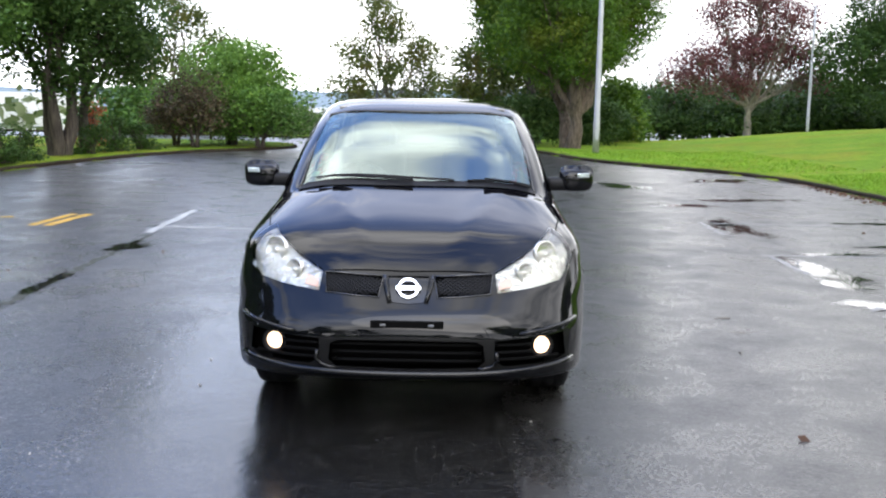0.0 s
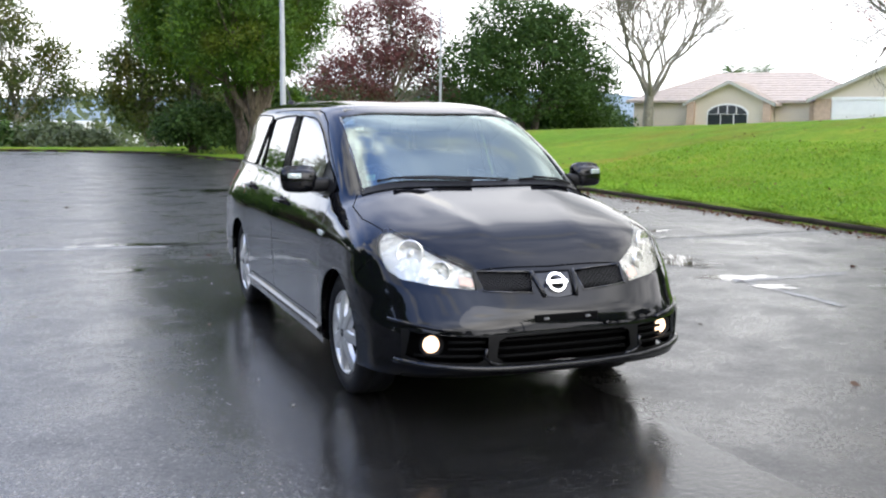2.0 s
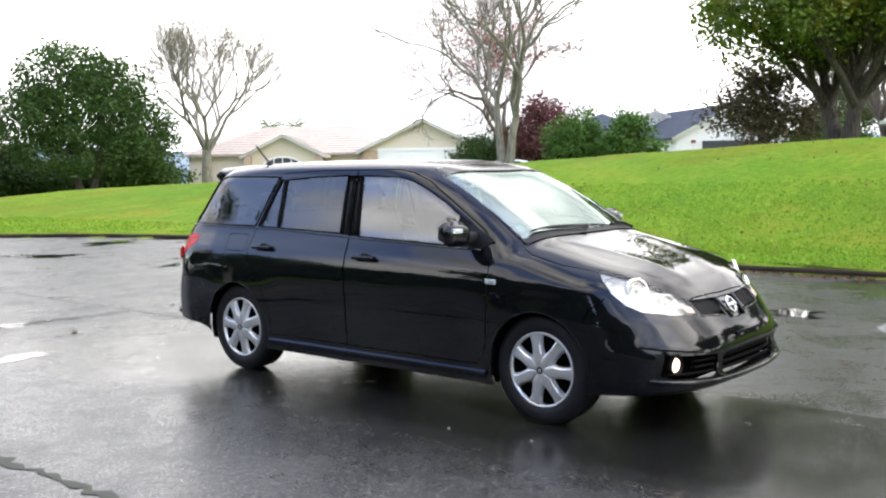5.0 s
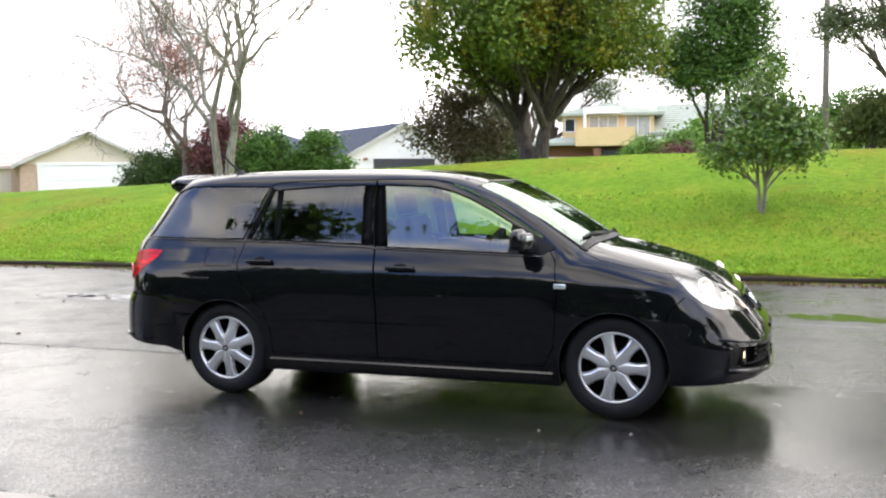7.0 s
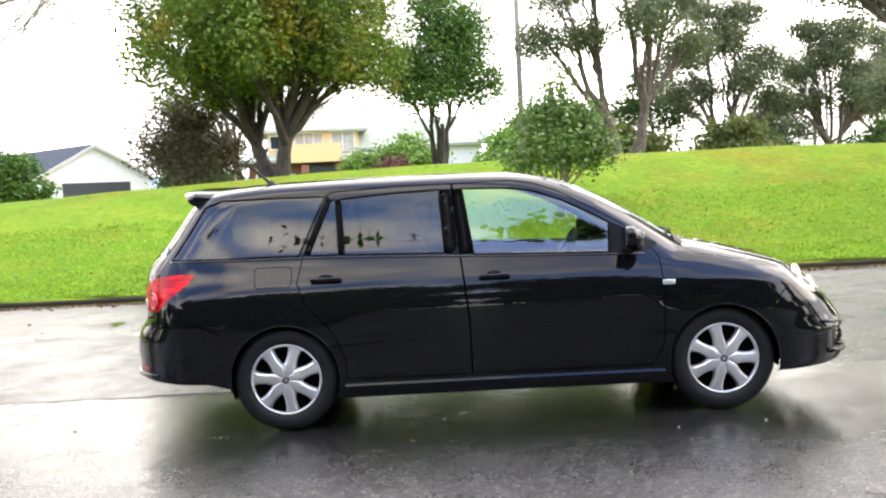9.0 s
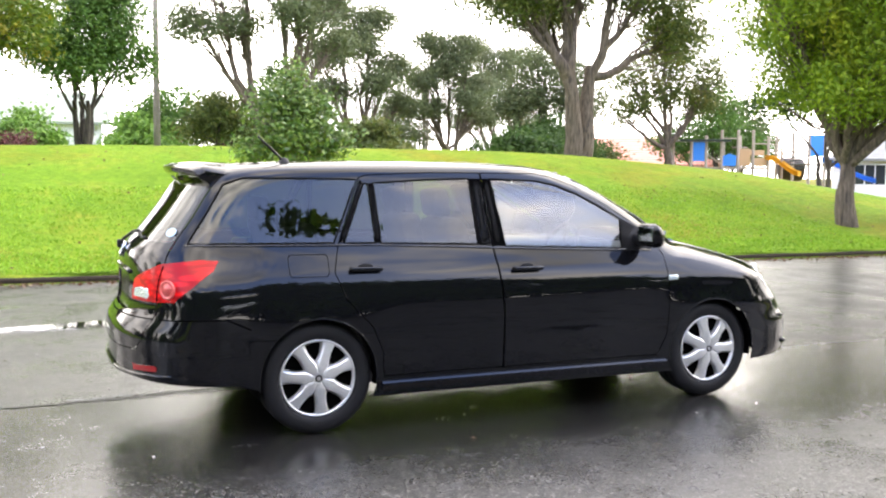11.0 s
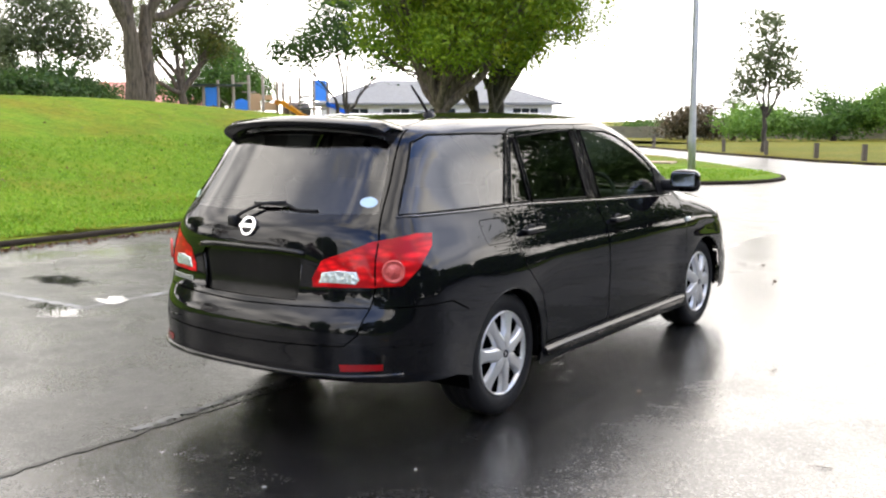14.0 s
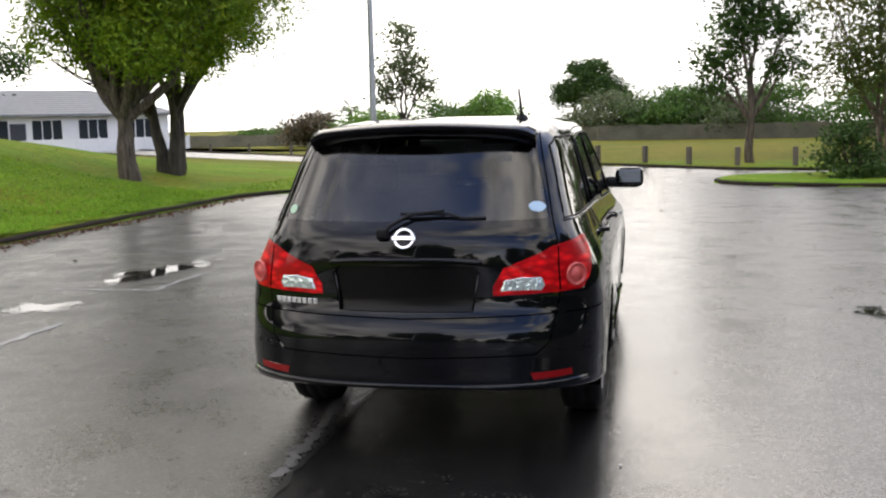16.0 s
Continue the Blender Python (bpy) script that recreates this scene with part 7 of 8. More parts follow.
def window(parent, u0, u1, v, z0, z1, bars=1, pane=None):
    w = cuboid("window", parent, u0, u1, v - 0.03, v + 0.08, z0, z1, pane or PANE)
    for a, b in ((u0 - 0.06, u0), (u1, u1 + 0.06)):
        cuboid("frame", w, a, b, v - 0.07, v + 0.05, z0 - 0.06, z1 + 0.06, WHITE_TRIM)
    for a, b in ((z0 - 0.06, z0), (z1, z1 + 0.06)):
        cuboid("frame", w, u0, u1, v - 0.07, v + 0.05, a, b, WHITE_TRIM)
    for i in range(bars):
        x = u0 + (u1 - u0) * (i + 1) / (bars + 1)
        cuboid("frame", w, x - 0.03, x + 0.03, v - 0.06, v - 0.031, z0, z1, WHITE_TRIM)


def house_cream():
    h = tagged(empty("house", pose(44.8, 39.1, 0.15, 0, 0, -51)), "cream single-storey house with pale tile roof and white garage door", "house")
    gable_walls(h, -4.0, 4.0, 0, 9, -1.2, 2.55, 4.45, CREAM)
    cuboid("brickwork", h, -4.02, -3.05, -0.06, 0.2, -1.2, 2.45, PALE_BRICK)
    cuboid("brickwork", h, 2.85, 4.02, -0.06, 0.2, -1.2, 2.45, PALE_BRICK)
    gable_roof(h, -4.0, 4.0, 0, 9, 2.55, 4.45, CONCRETE_TILE)
    d = cuboid("garage_door", h, -3.0, 2.8, -0.05, 0.1, -1.2, 2.35, WHITE_TRIM)
    for z in (-0.4, 0.5, 1.4):
        cuboid("door_panel", d, -2.95, 2.75, -0.08, -0.05, z + 0.03, z + 0.86, WHITE_TRIM, 0.02)
    cuboid("lintel", h, -3.05, 2.85, -0.10, 0.1, 2.36, 2.56, WHITE_TRIM)
    cuboid("wall", h, -17, -4.1, 4.5, 13, -1.2, 2.4, CREAM)
    hip_roof(h, -17, -1, 4.5, 14, 2.4, 4.5, CONCRETE_TILE)
    gable_walls(h, -12.4, -7.2, 2.6, 7, -1.2, 2.35, 3.65, CREAM)
    gable_roof(h, -12.4, -7.2, 2.6, 9, 2.35, 3.65, CONCRETE_TILE)
    window(h, -11.2, -8.6, 2.6, 0.5, 1.45, 2)
    for name, rx, rz, v, material in (("arch_frame", 1.40, 0.72, 2.57, WHITE_TRIM), ("arch_pane", 1.27, 0.60, 2.53, DARK_DOOR)):
        bm = bmesh.new()
        rows = [[bm.verts.new((-9.9 + rx * math.cos(a), v + s, 1.47 + rz * math.sin(a))) for a in np.linspace(0, math.pi, 19)] for s in (0.0, 0.06)]
        bm.faces.new(rows[0])
        bm.faces.new(rows[1][::-1])
        for a in range(19):
            b = (a + 1) % 19
            bm.faces.new((rows[0][b], rows[0][a], rows[1][a], rows[1][b]))
        bmesh.ops.recalc_face_normals(bm, faces=bm.faces)
        part(name, bm, material, h)
    for u in (-10.5, -9.9, -9.3):
        cuboid("glazing_bar", h, u - 0.03, u + 0.03, 2.49, 2.53, 1.47, 2.04 if u == -9.9 else 1.98, WHITE_TRIM, 0.004)
    for u in (-12.3, -7.3, -4.4):
        cuboid("pillar", h, u - 0.25, u + 0.25, 2.2, 2.7, -1.2, 2.3, PALE_BRICK)


def house_white():
    h = tagged(empty("house", pose(60.9, 24.2, 0.9, 0, 0, -42)), "white gabled house with blue-grey tile roof and dark garage", "house")
    gable_walls(h, -4.3, 4.1, 0, 12, -1, 2.45, 4.62, WHITE_WALL)
    gable_roof(h, -4.3, 4.1, 0, 12, 2.45, 4.62, SLATE)
    cuboid("garage_door", h, -2.4, 2.6, -0.06, 0.1, -1, 2.05, DARK_DOOR)
    cuboid("lamp", h, -3.2, -2.95, -0.2, 0, 1.9, 2.1, BRICK)
    cuboid("wall", h, -10.5, -4.4, 6, 14, -1, 2.4, WHITE_WALL)
    hip_roof(h, -10.5, -2.5, 6, 14, 2.4, 4.5, SLATE)


def house_yellow():
    h = tagged(empty("house", pose(58.6, 8.5, 0.9, 0, 0, -80)), "pale yellow two-storey house with balcony and green tile roof", "house")
    cuboid("wall", h, -4.6, 4.5, 0, 8, -1, 2.8, BRICK)
    hip_roof(h, -4.7, 4.6, -0.5, 8.5, 2.8, 4.0, GREEN_TILE, 0.5, 8)
    cuboid("garage_door", h, -4.2, -1.6, -0.06, 0.1, -1, 1.9, WHITE_TRIM)
    cuboid("porch", h, -0.7, 1.1, -0.8, 0.2, -1, 2.3, DARK_DOOR)
    for u in (-1.0, 1.3):
        cuboid("pillar", h, u - 0.25, u + 0.25, -1.3, -0.8, -1, 2.4, BRICK)
    cuboid("wall", h, -3.3, 2.7, 0.6, 7, 2.6, 4.75, YELLOW_WALL)
    cuboid("balcony", h, -2.4, 1.4, -1.4, 0.7, 2.55, 3.75, YELLOW_WALL, 0.03)
    hip_roof(h, -3.4, 2.9, 0.5, 7.2, 4.75, 5.7, GREEN_TILE, 0.45, 8)
    cuboid("fascia", h, -1.9, 0.5, -0.3, 0.6, 4.7, 5.15, WHITE_TRIM)
    cuboid("post", h, -1.9, -1.7, -0.3, -0.1, 3.7, 4.7, WHITE_TRIM)
    window(h, -1.5, 0.3, 0.58, 3.5, 4.55, 2, CURTAIN)
    window(h, 0.9, 2.4, 0.58, 3.3, 4.5, 1, CURTAIN)
    window(h, -3.1, -2.5, 0.58, 3.6, 4.4, 0)


def house_pale():
    for x, y, z, rz, k in ((64.0, -2.2, 0.8, 0, 1.0), (80, 8.0, 1.2, -80, 1.1), (76, -7.2, 1.0, -96, 0.8), (66, 33, 0, -60, 1.0), (90, 14, 1.2, -75, 1.0)):
        h = tagged(empty("house", pose(x, y, z, 0, 0, rz)), "pale two-storey house with light green roof behind trees", "house", "houses behind the bank")
        gable_walls(h, -4 * k, 4 * k, 0, 8, -2, 3.7 * k, 5.6 * k, WHITE_WALL)
        gable_roof(h, -4 * k, 4 * k, 0, 8, 3.7 * k, 5.6 * k, GREEN_TILE)
        window(h, -2.4 * k, -0.6 * k, 0, 2.6 * k, 3.6 * k)
        window(h, 1.0 * k, 2.6 * k, 0, 2.6 * k, 3.6 * k)


def house_salmon():
    h = tagged(empty("house", pose(55.5, -37.6, 0.2, 0, 0, -125)), "low pale house with a salmon pink tile roof", "house")
    cuboid("wall", h, -7.5, 7.5, 0, 8, -2.5, 1.9, CREAM)
    hip_roof(h, -7.5, 7.5, 0, 8, 1.9, 4.0, SALMON_TILE, 0.5)
    for u in (-6.0, -2.5, 1.0, 4.4):
        window(h, u, u + 1.6, 0, 0.3, 1.5, 1)


def hall():
    h = tagged(empty("hall", pose(38.6, -54.2, -0.65, 0, 0, -137)), "long white single-storey building with grey roof and white fence", "building")
    cuboid("wall", h, -9, 8, 0, 9, -1.5, 3.2, WHITE_WALL)
    hip_roof(h, -9, 8, 0, 9, 3.2, 5.0, GREY_ROOF, 0.6)
    for u in (-7.6, -4.6, -1.2, 1.8, 5.0):
        window(h, u, u + 1.9, 0, 1.5, 2.8, 2)
    cuboid("door", h, -2.6, -1.6, -0.05, 0.1, 0.0, 2.6, DARK_DOOR)
    cuboid("fence_panel", h, -3.5, 8.5, -3.0, -2.9, 0.2, 1.5, WHITE_TRIM)
    for i in range(9):
        cuboid("fence_post", h, -3.5 + i * 1.5 - 0.05, -3.5 + i * 1.5 + 0.05, -3.08, -2.9, -1.0, 1.6, WHITE_TRIM)


# ---- street furniture ----
def lamp_post(x, y, h, arm=(0, 0), label="tall galvanised steel lamp post", base_z=None, r=0.085):
    z = lawn_height(x, y) if base_z is None else base_z
    lp = tagged(empty("lamp_post", pose(x, y, z)), label, "lamp post", "lamp posts")
    bm = bmesh.new()
    tube(bm, [(0, 0, -0.1), (0, 0, 0.9), (0, 0, 1.0), (0, 0, h * 0.6), (0, 0, h)], [r * 1.12, r * 1.12, r, r * 0.75, r * 0.5], 14)
    pole = part("pole", bm, STEEL, lp, smooth=True)
    bm = bmesh.new()
    box(bm, 0, -r * 1.05, 0.55, 0.09, 0.03, 0.30, 0.008)
    part("access_door", bm, STEEL, pole)
    if arm != (0, 0):
        bm = bmesh.new()
        ax, ay = arm
        tube(bm, [(0, 0, h - 0.1), (ax * 0.15, ay * 0.15, h + 0.45), (ax * 0.55, ay * 0.55, h + 0.85), (ax, ay, h + 0.95)], [r * 0.5, r * 0.45, r * 0.4, r * 0.4], 8)
        part("arm", bm, STEEL, lp, smooth=True)
        bm = bmesh.new()
        d = math.atan2(ay, ax)
        box(bm, ax * 1.12, ay * 1.12, h + 0.93, 0.55, 0.22, 0.12, 0.04, Matrix.Rotation(d, 4, "Z"))
        part("lantern", bm, STEEL, lp)


lamp_post(4.42, 22.5, 9.0, label="tall galvanised lamp post on the lawn edge")
lamp_post(19.9, 48.6, 8.6, (-1.6, -0.6), "grey lamp post with curved arm")
lamp_post(5.9, -18.4, 9.5, label="tall grey lamp post on the grass island")
slab = mesh_ob("inspection_slab", [(x, y, lawn_height(8.6, -22.5) + z) for z in (-0.05, 0.04) for x, y in ((8.1, -22.9), (9.3, -22.7), (9.2, -22.0), (8.0, -22.2))], [(4, 5, 6, 7), (0, 1, 5, 4), (1, 2, 6, 5), (2, 3, 7, 6), (3, 0, 4, 7)], PALE_BRICK)
tagged(slab, "flat pale concrete inspection slab set in the grass", "slab")
lamp_post(42.4, -25.2, 8.0, label="grey lamp post behind the crest")
lamp_post(53.0, -16.7, 6.5, (-1.2, 1.4), "grey lamp post with slanting arm", 0.6)


def power_pole(x, y, z, h, arms=2, label="tall timber power pole with crossarms"):
    pp = tagged(empty("power_pole", pose(x, y, z)), label, "power pole", "power poles")
    bm = bmesh.new()
    tube(bm, [(0, 0, -0.5), (0, 0, h * 0.5), (0, 0, h)], [0.19, 0.16, 0.12], 10)
    part("pole", bm, POST, pp, smooth=True)
    for i in range(arms):
        bm = bmesh.new()
        box(bm, 0, 0, h - 0.4 - i * 1.3, 0.12, 2.6, 0.12, 0.01, Matrix.Rotation(radians(20), 4, "Z"))
        part("crossarm", bm, POST, pp)


power_pole(49.3, -4.2, 0.8, 14.0, 0, "tall plain timber power pole")
power_pole(78.0, -31.5, 0.5, 10.0)
power_pole(110.0, -45.0, 0.5, 13.0)

house_cream()
house_white()
house_yellow()
house_pale()
house_salmon()
hall()


def bollards():
    """Square timber posts along the drive."""
    first = None
    spots = [(10.35, -33.3), (7.95, -31.0), (5.6, -28.8), (3.85, -27.7), (2.1, -26.9), (0.55, -26.0), (-0.95, -24.6), (-2.2, -23.1), (-3.45, -22.0), (-4.9, -21.5), (13.1, -36.6), (16.2, -40.0), (20.0, -43.8), (23.9, -47.4), (28, -51.5), (33, -56.5), (38, -61.5), (43, -66.4), (49, -73), (55, -79.5), (-6.5, -21.4), (-8.2, -21.2)]
    for i, (x, y) in enumerate(spots):
        z = lawn_height(x, y)
        if first is None:
            bm = bmesh.new()
            box(bm, 0, 0, 0.17, 0.14, 0.14, 0.68, 0.012)
            me = bpy.data.meshes.new("timber_post")
            bm.to_mesh(me)
            bm.free()
            me.materials.append(WOOD)
            first = me
        ob = new("timber_post", first)
        ob.matrix_world = pose(x, y, z, 1.5 * math.sin(i * 3.1), 1.5 * math.cos(i * 5.3), 20 + i * 7)
        tagged(ob, "short square weathered timber post beside the drive", "post", "timber posts along the drive")


bollards()


def playground():
    base = (38.3, -31.4, lawn_height(36.7, -34.4) - 0.2)
    g = base[2]
    pg = tagged(empty("playground", pose(*base, 0, 0, -117.3)), "timber playground frame with blue panels and slides", "playground")

    def post(u, v, top, r=0.085):
        bm = bmesh.new()
        tube(bm, [(u, v, -0.3), (u, v, top - g - 0.02), (u, v, top - g)], [r, r * 0.95, r * 0.7], 10)
        part("post", bm, PALE_POST, pg)

    for u, v, top in ((-0.28, 0, 3.30), (0.52, 0, 3.55), (1.35, 0, 3.85), (2.23, 0, 3.85), (3.04, 0, 3.85), (3.86, 0, 3.50), (5.17, 0, 3.75), (6.02, 0, 3.65), (6.86, 0, 3.55), (4.5, -0.3, 2.75), (-1.06, 1.2, 3.30), (1.7, 1.2, 3.30), (2.6, 1.2, 3.60), (4.6, 1.2, 3.60)):
        post(u, v, top)

    def slab(name, u0, u1, z0, z1, v, material, label="", thick=0.05, peak=0.0):
        bm = bmesh.new()
        c = (u0 + u1) / 2
        prof = [(u0, z0), (u1, z0), (u1, z1)] + ([(c, z1 + peak)] if peak else []) + [(u0, z1)]
        rows = [[bm.verts.new((u, v + s, z - g)) for u, z in prof] for s in (0, thick)]
        bm.faces.new(rows[0])
        bm.faces.new(rows[1][::-1])
        for a in range(len(prof)):
            b = (a + 1) % len(prof)
            bm.faces.new((rows[0][b], rows[0][a], rows[1][a], rows[1][b]))
        bmesh.ops.recalc_face_normals(bm, faces=bm.faces)
        bmesh.ops.bevel(bm, geom=bm.edges[:], offset=0.012, segments=1, affect="EDGES", clamp_overlap=True)
        return part(name, bm, material, pg, label)

    slab("panel", -0.19, 0.47, 2.15, 3.18, -0.02, BLUE_PANEL, "blue plastic play panel")
    slab("panel", 1.43, 2.15, 1.90, 2.44, -0.02, BLUE_PANEL, "blue plastic play panel", peak=0.12)
    slab("panel", 6.10, 6.78, 2.45, 3.62, -0.02, BLUE_PANEL, "blue plastic play panel")
    slab("panel", 2.40, 2.98, 1.9, 2.85, 0.35, TAN_PLAY, "tan plastic play panel")
    slab("panel", 3.12, 3.80, 1.9, 2.35, 0.02, TAN_PLAY, "tan plastic play panel")
    slab("panel", 3.05, 3.85, 2.50, 2.78, 0.8, TAN_PLAY, "tan plastic play panel")
    slab("canopy", -0.95, 1.80, 3.22, 3.33, -0.25, GREEN_STEEL, "thin dark green canopy", thick=1.7)
    slab("deck", -0.3, 3.9, 1.72, 1.84, 0.05, PALE_POST, thick=1.2)
    slab("deck", 5.2, 6.9, 1.95, 2.06, 0.05, PALE_POST, thick=1.2)

    def bar(name, pts, r, material, label=""):
        bm = bmesh.new()
        tube(bm, pts, [r] * len(pts), 6)
        part(name, bm, material, pg, label, smooth=True)

    for u0, u1, z0, z1, v in ((1.4, 2.2, 3.4, 3.4, 0.0), (3.07, 5.15, 3.13, 3.05, 0.0), (3.9, 6.0, 2.72, 2.72, 0.0), (0.55, 1.35, 2.55, 2.0, 0.1), (2.2, 3.0, 2.95, 2.95, 1.2), (3.9, 5.1, 3.35, 3.35, 1.2)):
        bar("rail", [(u0, v, z0 - g), (u1, v, z1 - g)], 0.035, PALE_POST)
    for a in range(5):
        z = 1.75 + a * 0.22
        bar("ladder_rung", [(4.75 + 0.12 * a, -0.10, z - g), (6.0, -0.02, z + 0.10 - g)], 0.04, GREEN_STEEL)
    # climbing drum beside the ladder
    bm = bmesh.new()
    tube(bm, [(4.75, 0.9, 1.75 - g), (5.0, 0.9, 1.75 - g), (5.8, 0.9, 1.75 - g), (5.95, 0.9, 1.75 - g)], [0.60, 0.66, 0.66, 0.58], 18)
    part("tunnel", bm, BROWN_PLAY, pg, "dark brown plastic tunnel", smooth=True)

    def chute(pts, w, material, label):
        """A trough with rolled sides, swept down along its run."""
        bm = bmesh.new()
        prof = [(-w, 0.26), (-w * 0.92, 0.05), (-w * 0.6, 0.0), (w * 0.6, 0.0), (w * 0.92, 0.05), (w, 0.26)]
        rows = []
        for a, p in enumerate(pts):
            q, o = Vector(pts[min(a + 1, len(pts) - 1)]), Vector(pts[max(a - 1, 0)])
            d = (q - o).to_2d().normalized()
            rows.append([bm.verts.new((p[0] - d.y * s, p[1] + d.x * s, p[2] - g + e)) for s, e in prof])
        for ra, rb in zip(rows, rows[1:]):
            for a in range(len(prof) - 1):
                bm.faces.new((ra[a], ra[a + 1], rb[a + 1], rb[a]))
        bmesh.ops.solidify(bm, geom=bm.faces[:], thickness=0.04)
        part("slide", bm, material, pg, label, smooth=True)

    chute([(3.75, -0.1, 2.25), (4.05, -0.35, 2.2), (4.5, -0.7, 1.85), (4.9, -1.0, 1.5), (5.2, -1.2, 1.36)], 0.27, YELLOW_PLAY, "yellow plastic slide")
    chute([(6.75, 0.0, 2.15), (7.1, -0.15, 2.05), (7.7, -0.35, 1.72), (8.3, -0.55, 1.4), (8.8, -0.7, 1.16), (9.3, -0.8, 1.02)], 0.30, BLUE_PANEL, "blue plastic slide")


playground()


def boundary_fence():
    """A long weathered paling fence behind the south lawn."""
    f = tagged(empty("fence", pose(0, 0, 0)), "long weathered grey timber paling fence", "fence")
    pts = [(38, -64), (34, -66), (28, -68), (20, -70), (10, -62), (2, -55.5), (-8, -54), (-30, -50)]
    for (x1, y1), (x2, y2) in zip(pts, pts[1:]):
        L = math.hypot(x2 - x1, y2 - y1)
        n = int(L / 2.4)
        for i in range(n):
            a, b = i / n, (i + 1) / n
            bm = bmesh.new()
            ax, ay, bx, by = x1 + (x2 - x1) * a, y1 + (y2 - y1) * a, x1 + (x2 - x1) * b, y1 + (y2 - y1) * b
            nx, ny = -(by - ay) / L * n, (bx - ax) / L * n
            cols = []
            for k in range(14):
                for e, dp in ((0.04, 0.0), (0.96, 0.0), (0.97, -0.03), (1.03, -0.03)):
                    t = (k + e) / 14
                    x, y = ax + (bx - ax) * t + nx * dp, ay + (by - ay) * t + ny * dp
                    z = lawn_height(x, y)
                    cols.append((bm.verts.new((x, y, z - 0.1)), bm.verts.new((x, y, z + 0.90 + 0.03 * math.sin(k * 7 + i)))))
            for p, q in zip(cols, cols[1:]):
                bm.faces.new((p[0], q[0], q[1], p[1]))
            bmesh.ops.solidify(bm, geom=bm.faces, thickness=0.02)
            part("fence_panel", bm, FENCE_WOOD, f)


boundary_fence()
for i, (x, y, w, h, lf) in enumerate(((16.5, -57.5, 5, 2.6, LEAF_BRIGHT), (12, -57, 5, 3.0, LEAF_MID), (9.0, -58, 4, 3.4, LEAF_BRIGHT), (-4, -58.5, 6, 3.2, LEAF_MID), (-9, -57, 6, 3.4, LEAF_MID), (-14, -53, 6, 4, LEAF_MID), (22, -60, 5, 2.4, LEAF_BROWN), (1.0, -58.6, 6, 3.0, LEAF_GUM), (-2.5, -58.0, 6, 3.4, LEAF_MID), (-6, -57.2, 6, 3.0, LEAF_GUM), (29, -72, 7, 1.5, LEAF_MID), (24, -71.5, 4, 1.2, LEAF_BRIGHT))):
    bush("hedge_shrub", (x, y), "leafy green shrub along the boundary fence", w * 1.15, h, lf, 9000, 0.2, 300 + i, 0.36)
for i, (x, y, z) in enumerate(((19.4, -60.7, 0.0), (59.4, 71.8, 0.9), (65.5, 74.9, 1.2))):
    p = tagged(empty("palm", pose(x, y, z)), "small palm tree with arching fronds", "palm")
    bm = bmesh.new()
    h = 2.4 if i == 0 else 4.6
    tube(bm, [(0, 0, -0.2), (0.05, 0, h * 0.5), (0, 0, h)], [0.2, 0.16, 0.15], 8)
    part("trunk", bm, BARK, p, smooth=True)
    rng = np.random.default_rng(400 + i)
    vs, n = [], 0
    for a in np.linspace(0, math.tau, 18, endpoint=False):
        el = rng.uniform(0.1, 1.25)
        for t in np.linspace(0.15, 1, 14):
            L = 1.9 if i == 0 else 2.3
            c = np.array([math.cos(a) * L * t * math.cos(el), math.sin(a) * L * t * math.cos(el), h + L * t * math.sin(el) - 1.1 * t * t])
            s = np.array([-math.sin(a), math.cos(a), -0.35]) * (0.42 if i == 0 else 0.95) * (1.1 - t)
            for sg in (1, -1):
                e = np.array([math.cos(a), math.sin(a), 0]) * 0.05
                sd = s * np.array([sg, sg, 1])
                vs += [c - e, c + sd, c + sd + e * 0.6, c + e]
                n += 1
    leaf_object("crown", np.array(vs), n, LEAF_GUM if i == 0 else LEAF_MID, p)

# undergrowth behind the north lawn, hedges behind the bank
for i, (x, y, w, h, lf) in enumerate(((9.5, 55, 8, 3.2, LEAF_DARK), (14, 58, 8, 4.0, LEAF_DARK), (20, 60, 8, 4.4, LEAF_DARK), (24, 56, 7, 3.6, LEAF_DARK), (6, 45, 7, 3.4, LEAF_DARK), (5.2, 38, 4, 2.6, LEAF_DARK), (32, 60, 8, 3.2, LEAF_DARK), (32.5, 55, 8, 2.8, LEAF_DARK), (22.5, 54, 7, 2.6, LEAF_DARK), (18, 55.5, 7, 2.4, LEAF_DARK), (27, 53.5, 6, 2.2, LEAF_DARK), (30, 51, 6, 2.4, LEAF_DARK), (27, 64, 10, 5.0, LEAF_DARK), (18, 66, 10, 5.5, LEAF_DARK), (10, 62, 9, 4.6, LEAF_DARK), (38, 62, 7, 2.6, LEAF_DARK), (-1, 40, 4, 1.2, LEAF_GUM), (-4.5, 42, 4, 1.5, LEAF_DARK), (-8, 40, 5, 1.2, LEAF_GUM), (-13, 36, 6, 2.0, LEAF_MID),
                                       (50, 2.5, 4, 2.6, LEAF_BRIGHT), (54, -4, 5, 2.8, LEAF_BRIGHT), (50, -10, 6, 2.6, LEAF_OLIVE), (46, -15, 5, 2.8, LEAF_OLIVE), (36.5, -20, 4, 2.4, LEAF_DARK), (43, -23, 4, 2.4, LEAF_DARK), (58, -20, 5, 3.4, LEAF_DARK), (56, 16, 5, 3.2, LEAF_DARK))):
    bush("shrub", (x, y, lawn_height(x, y) - 0.2), "dense dark green undergrowth shrub", w, h, lf, 9000, 0.26, 500 + i, 0.36)
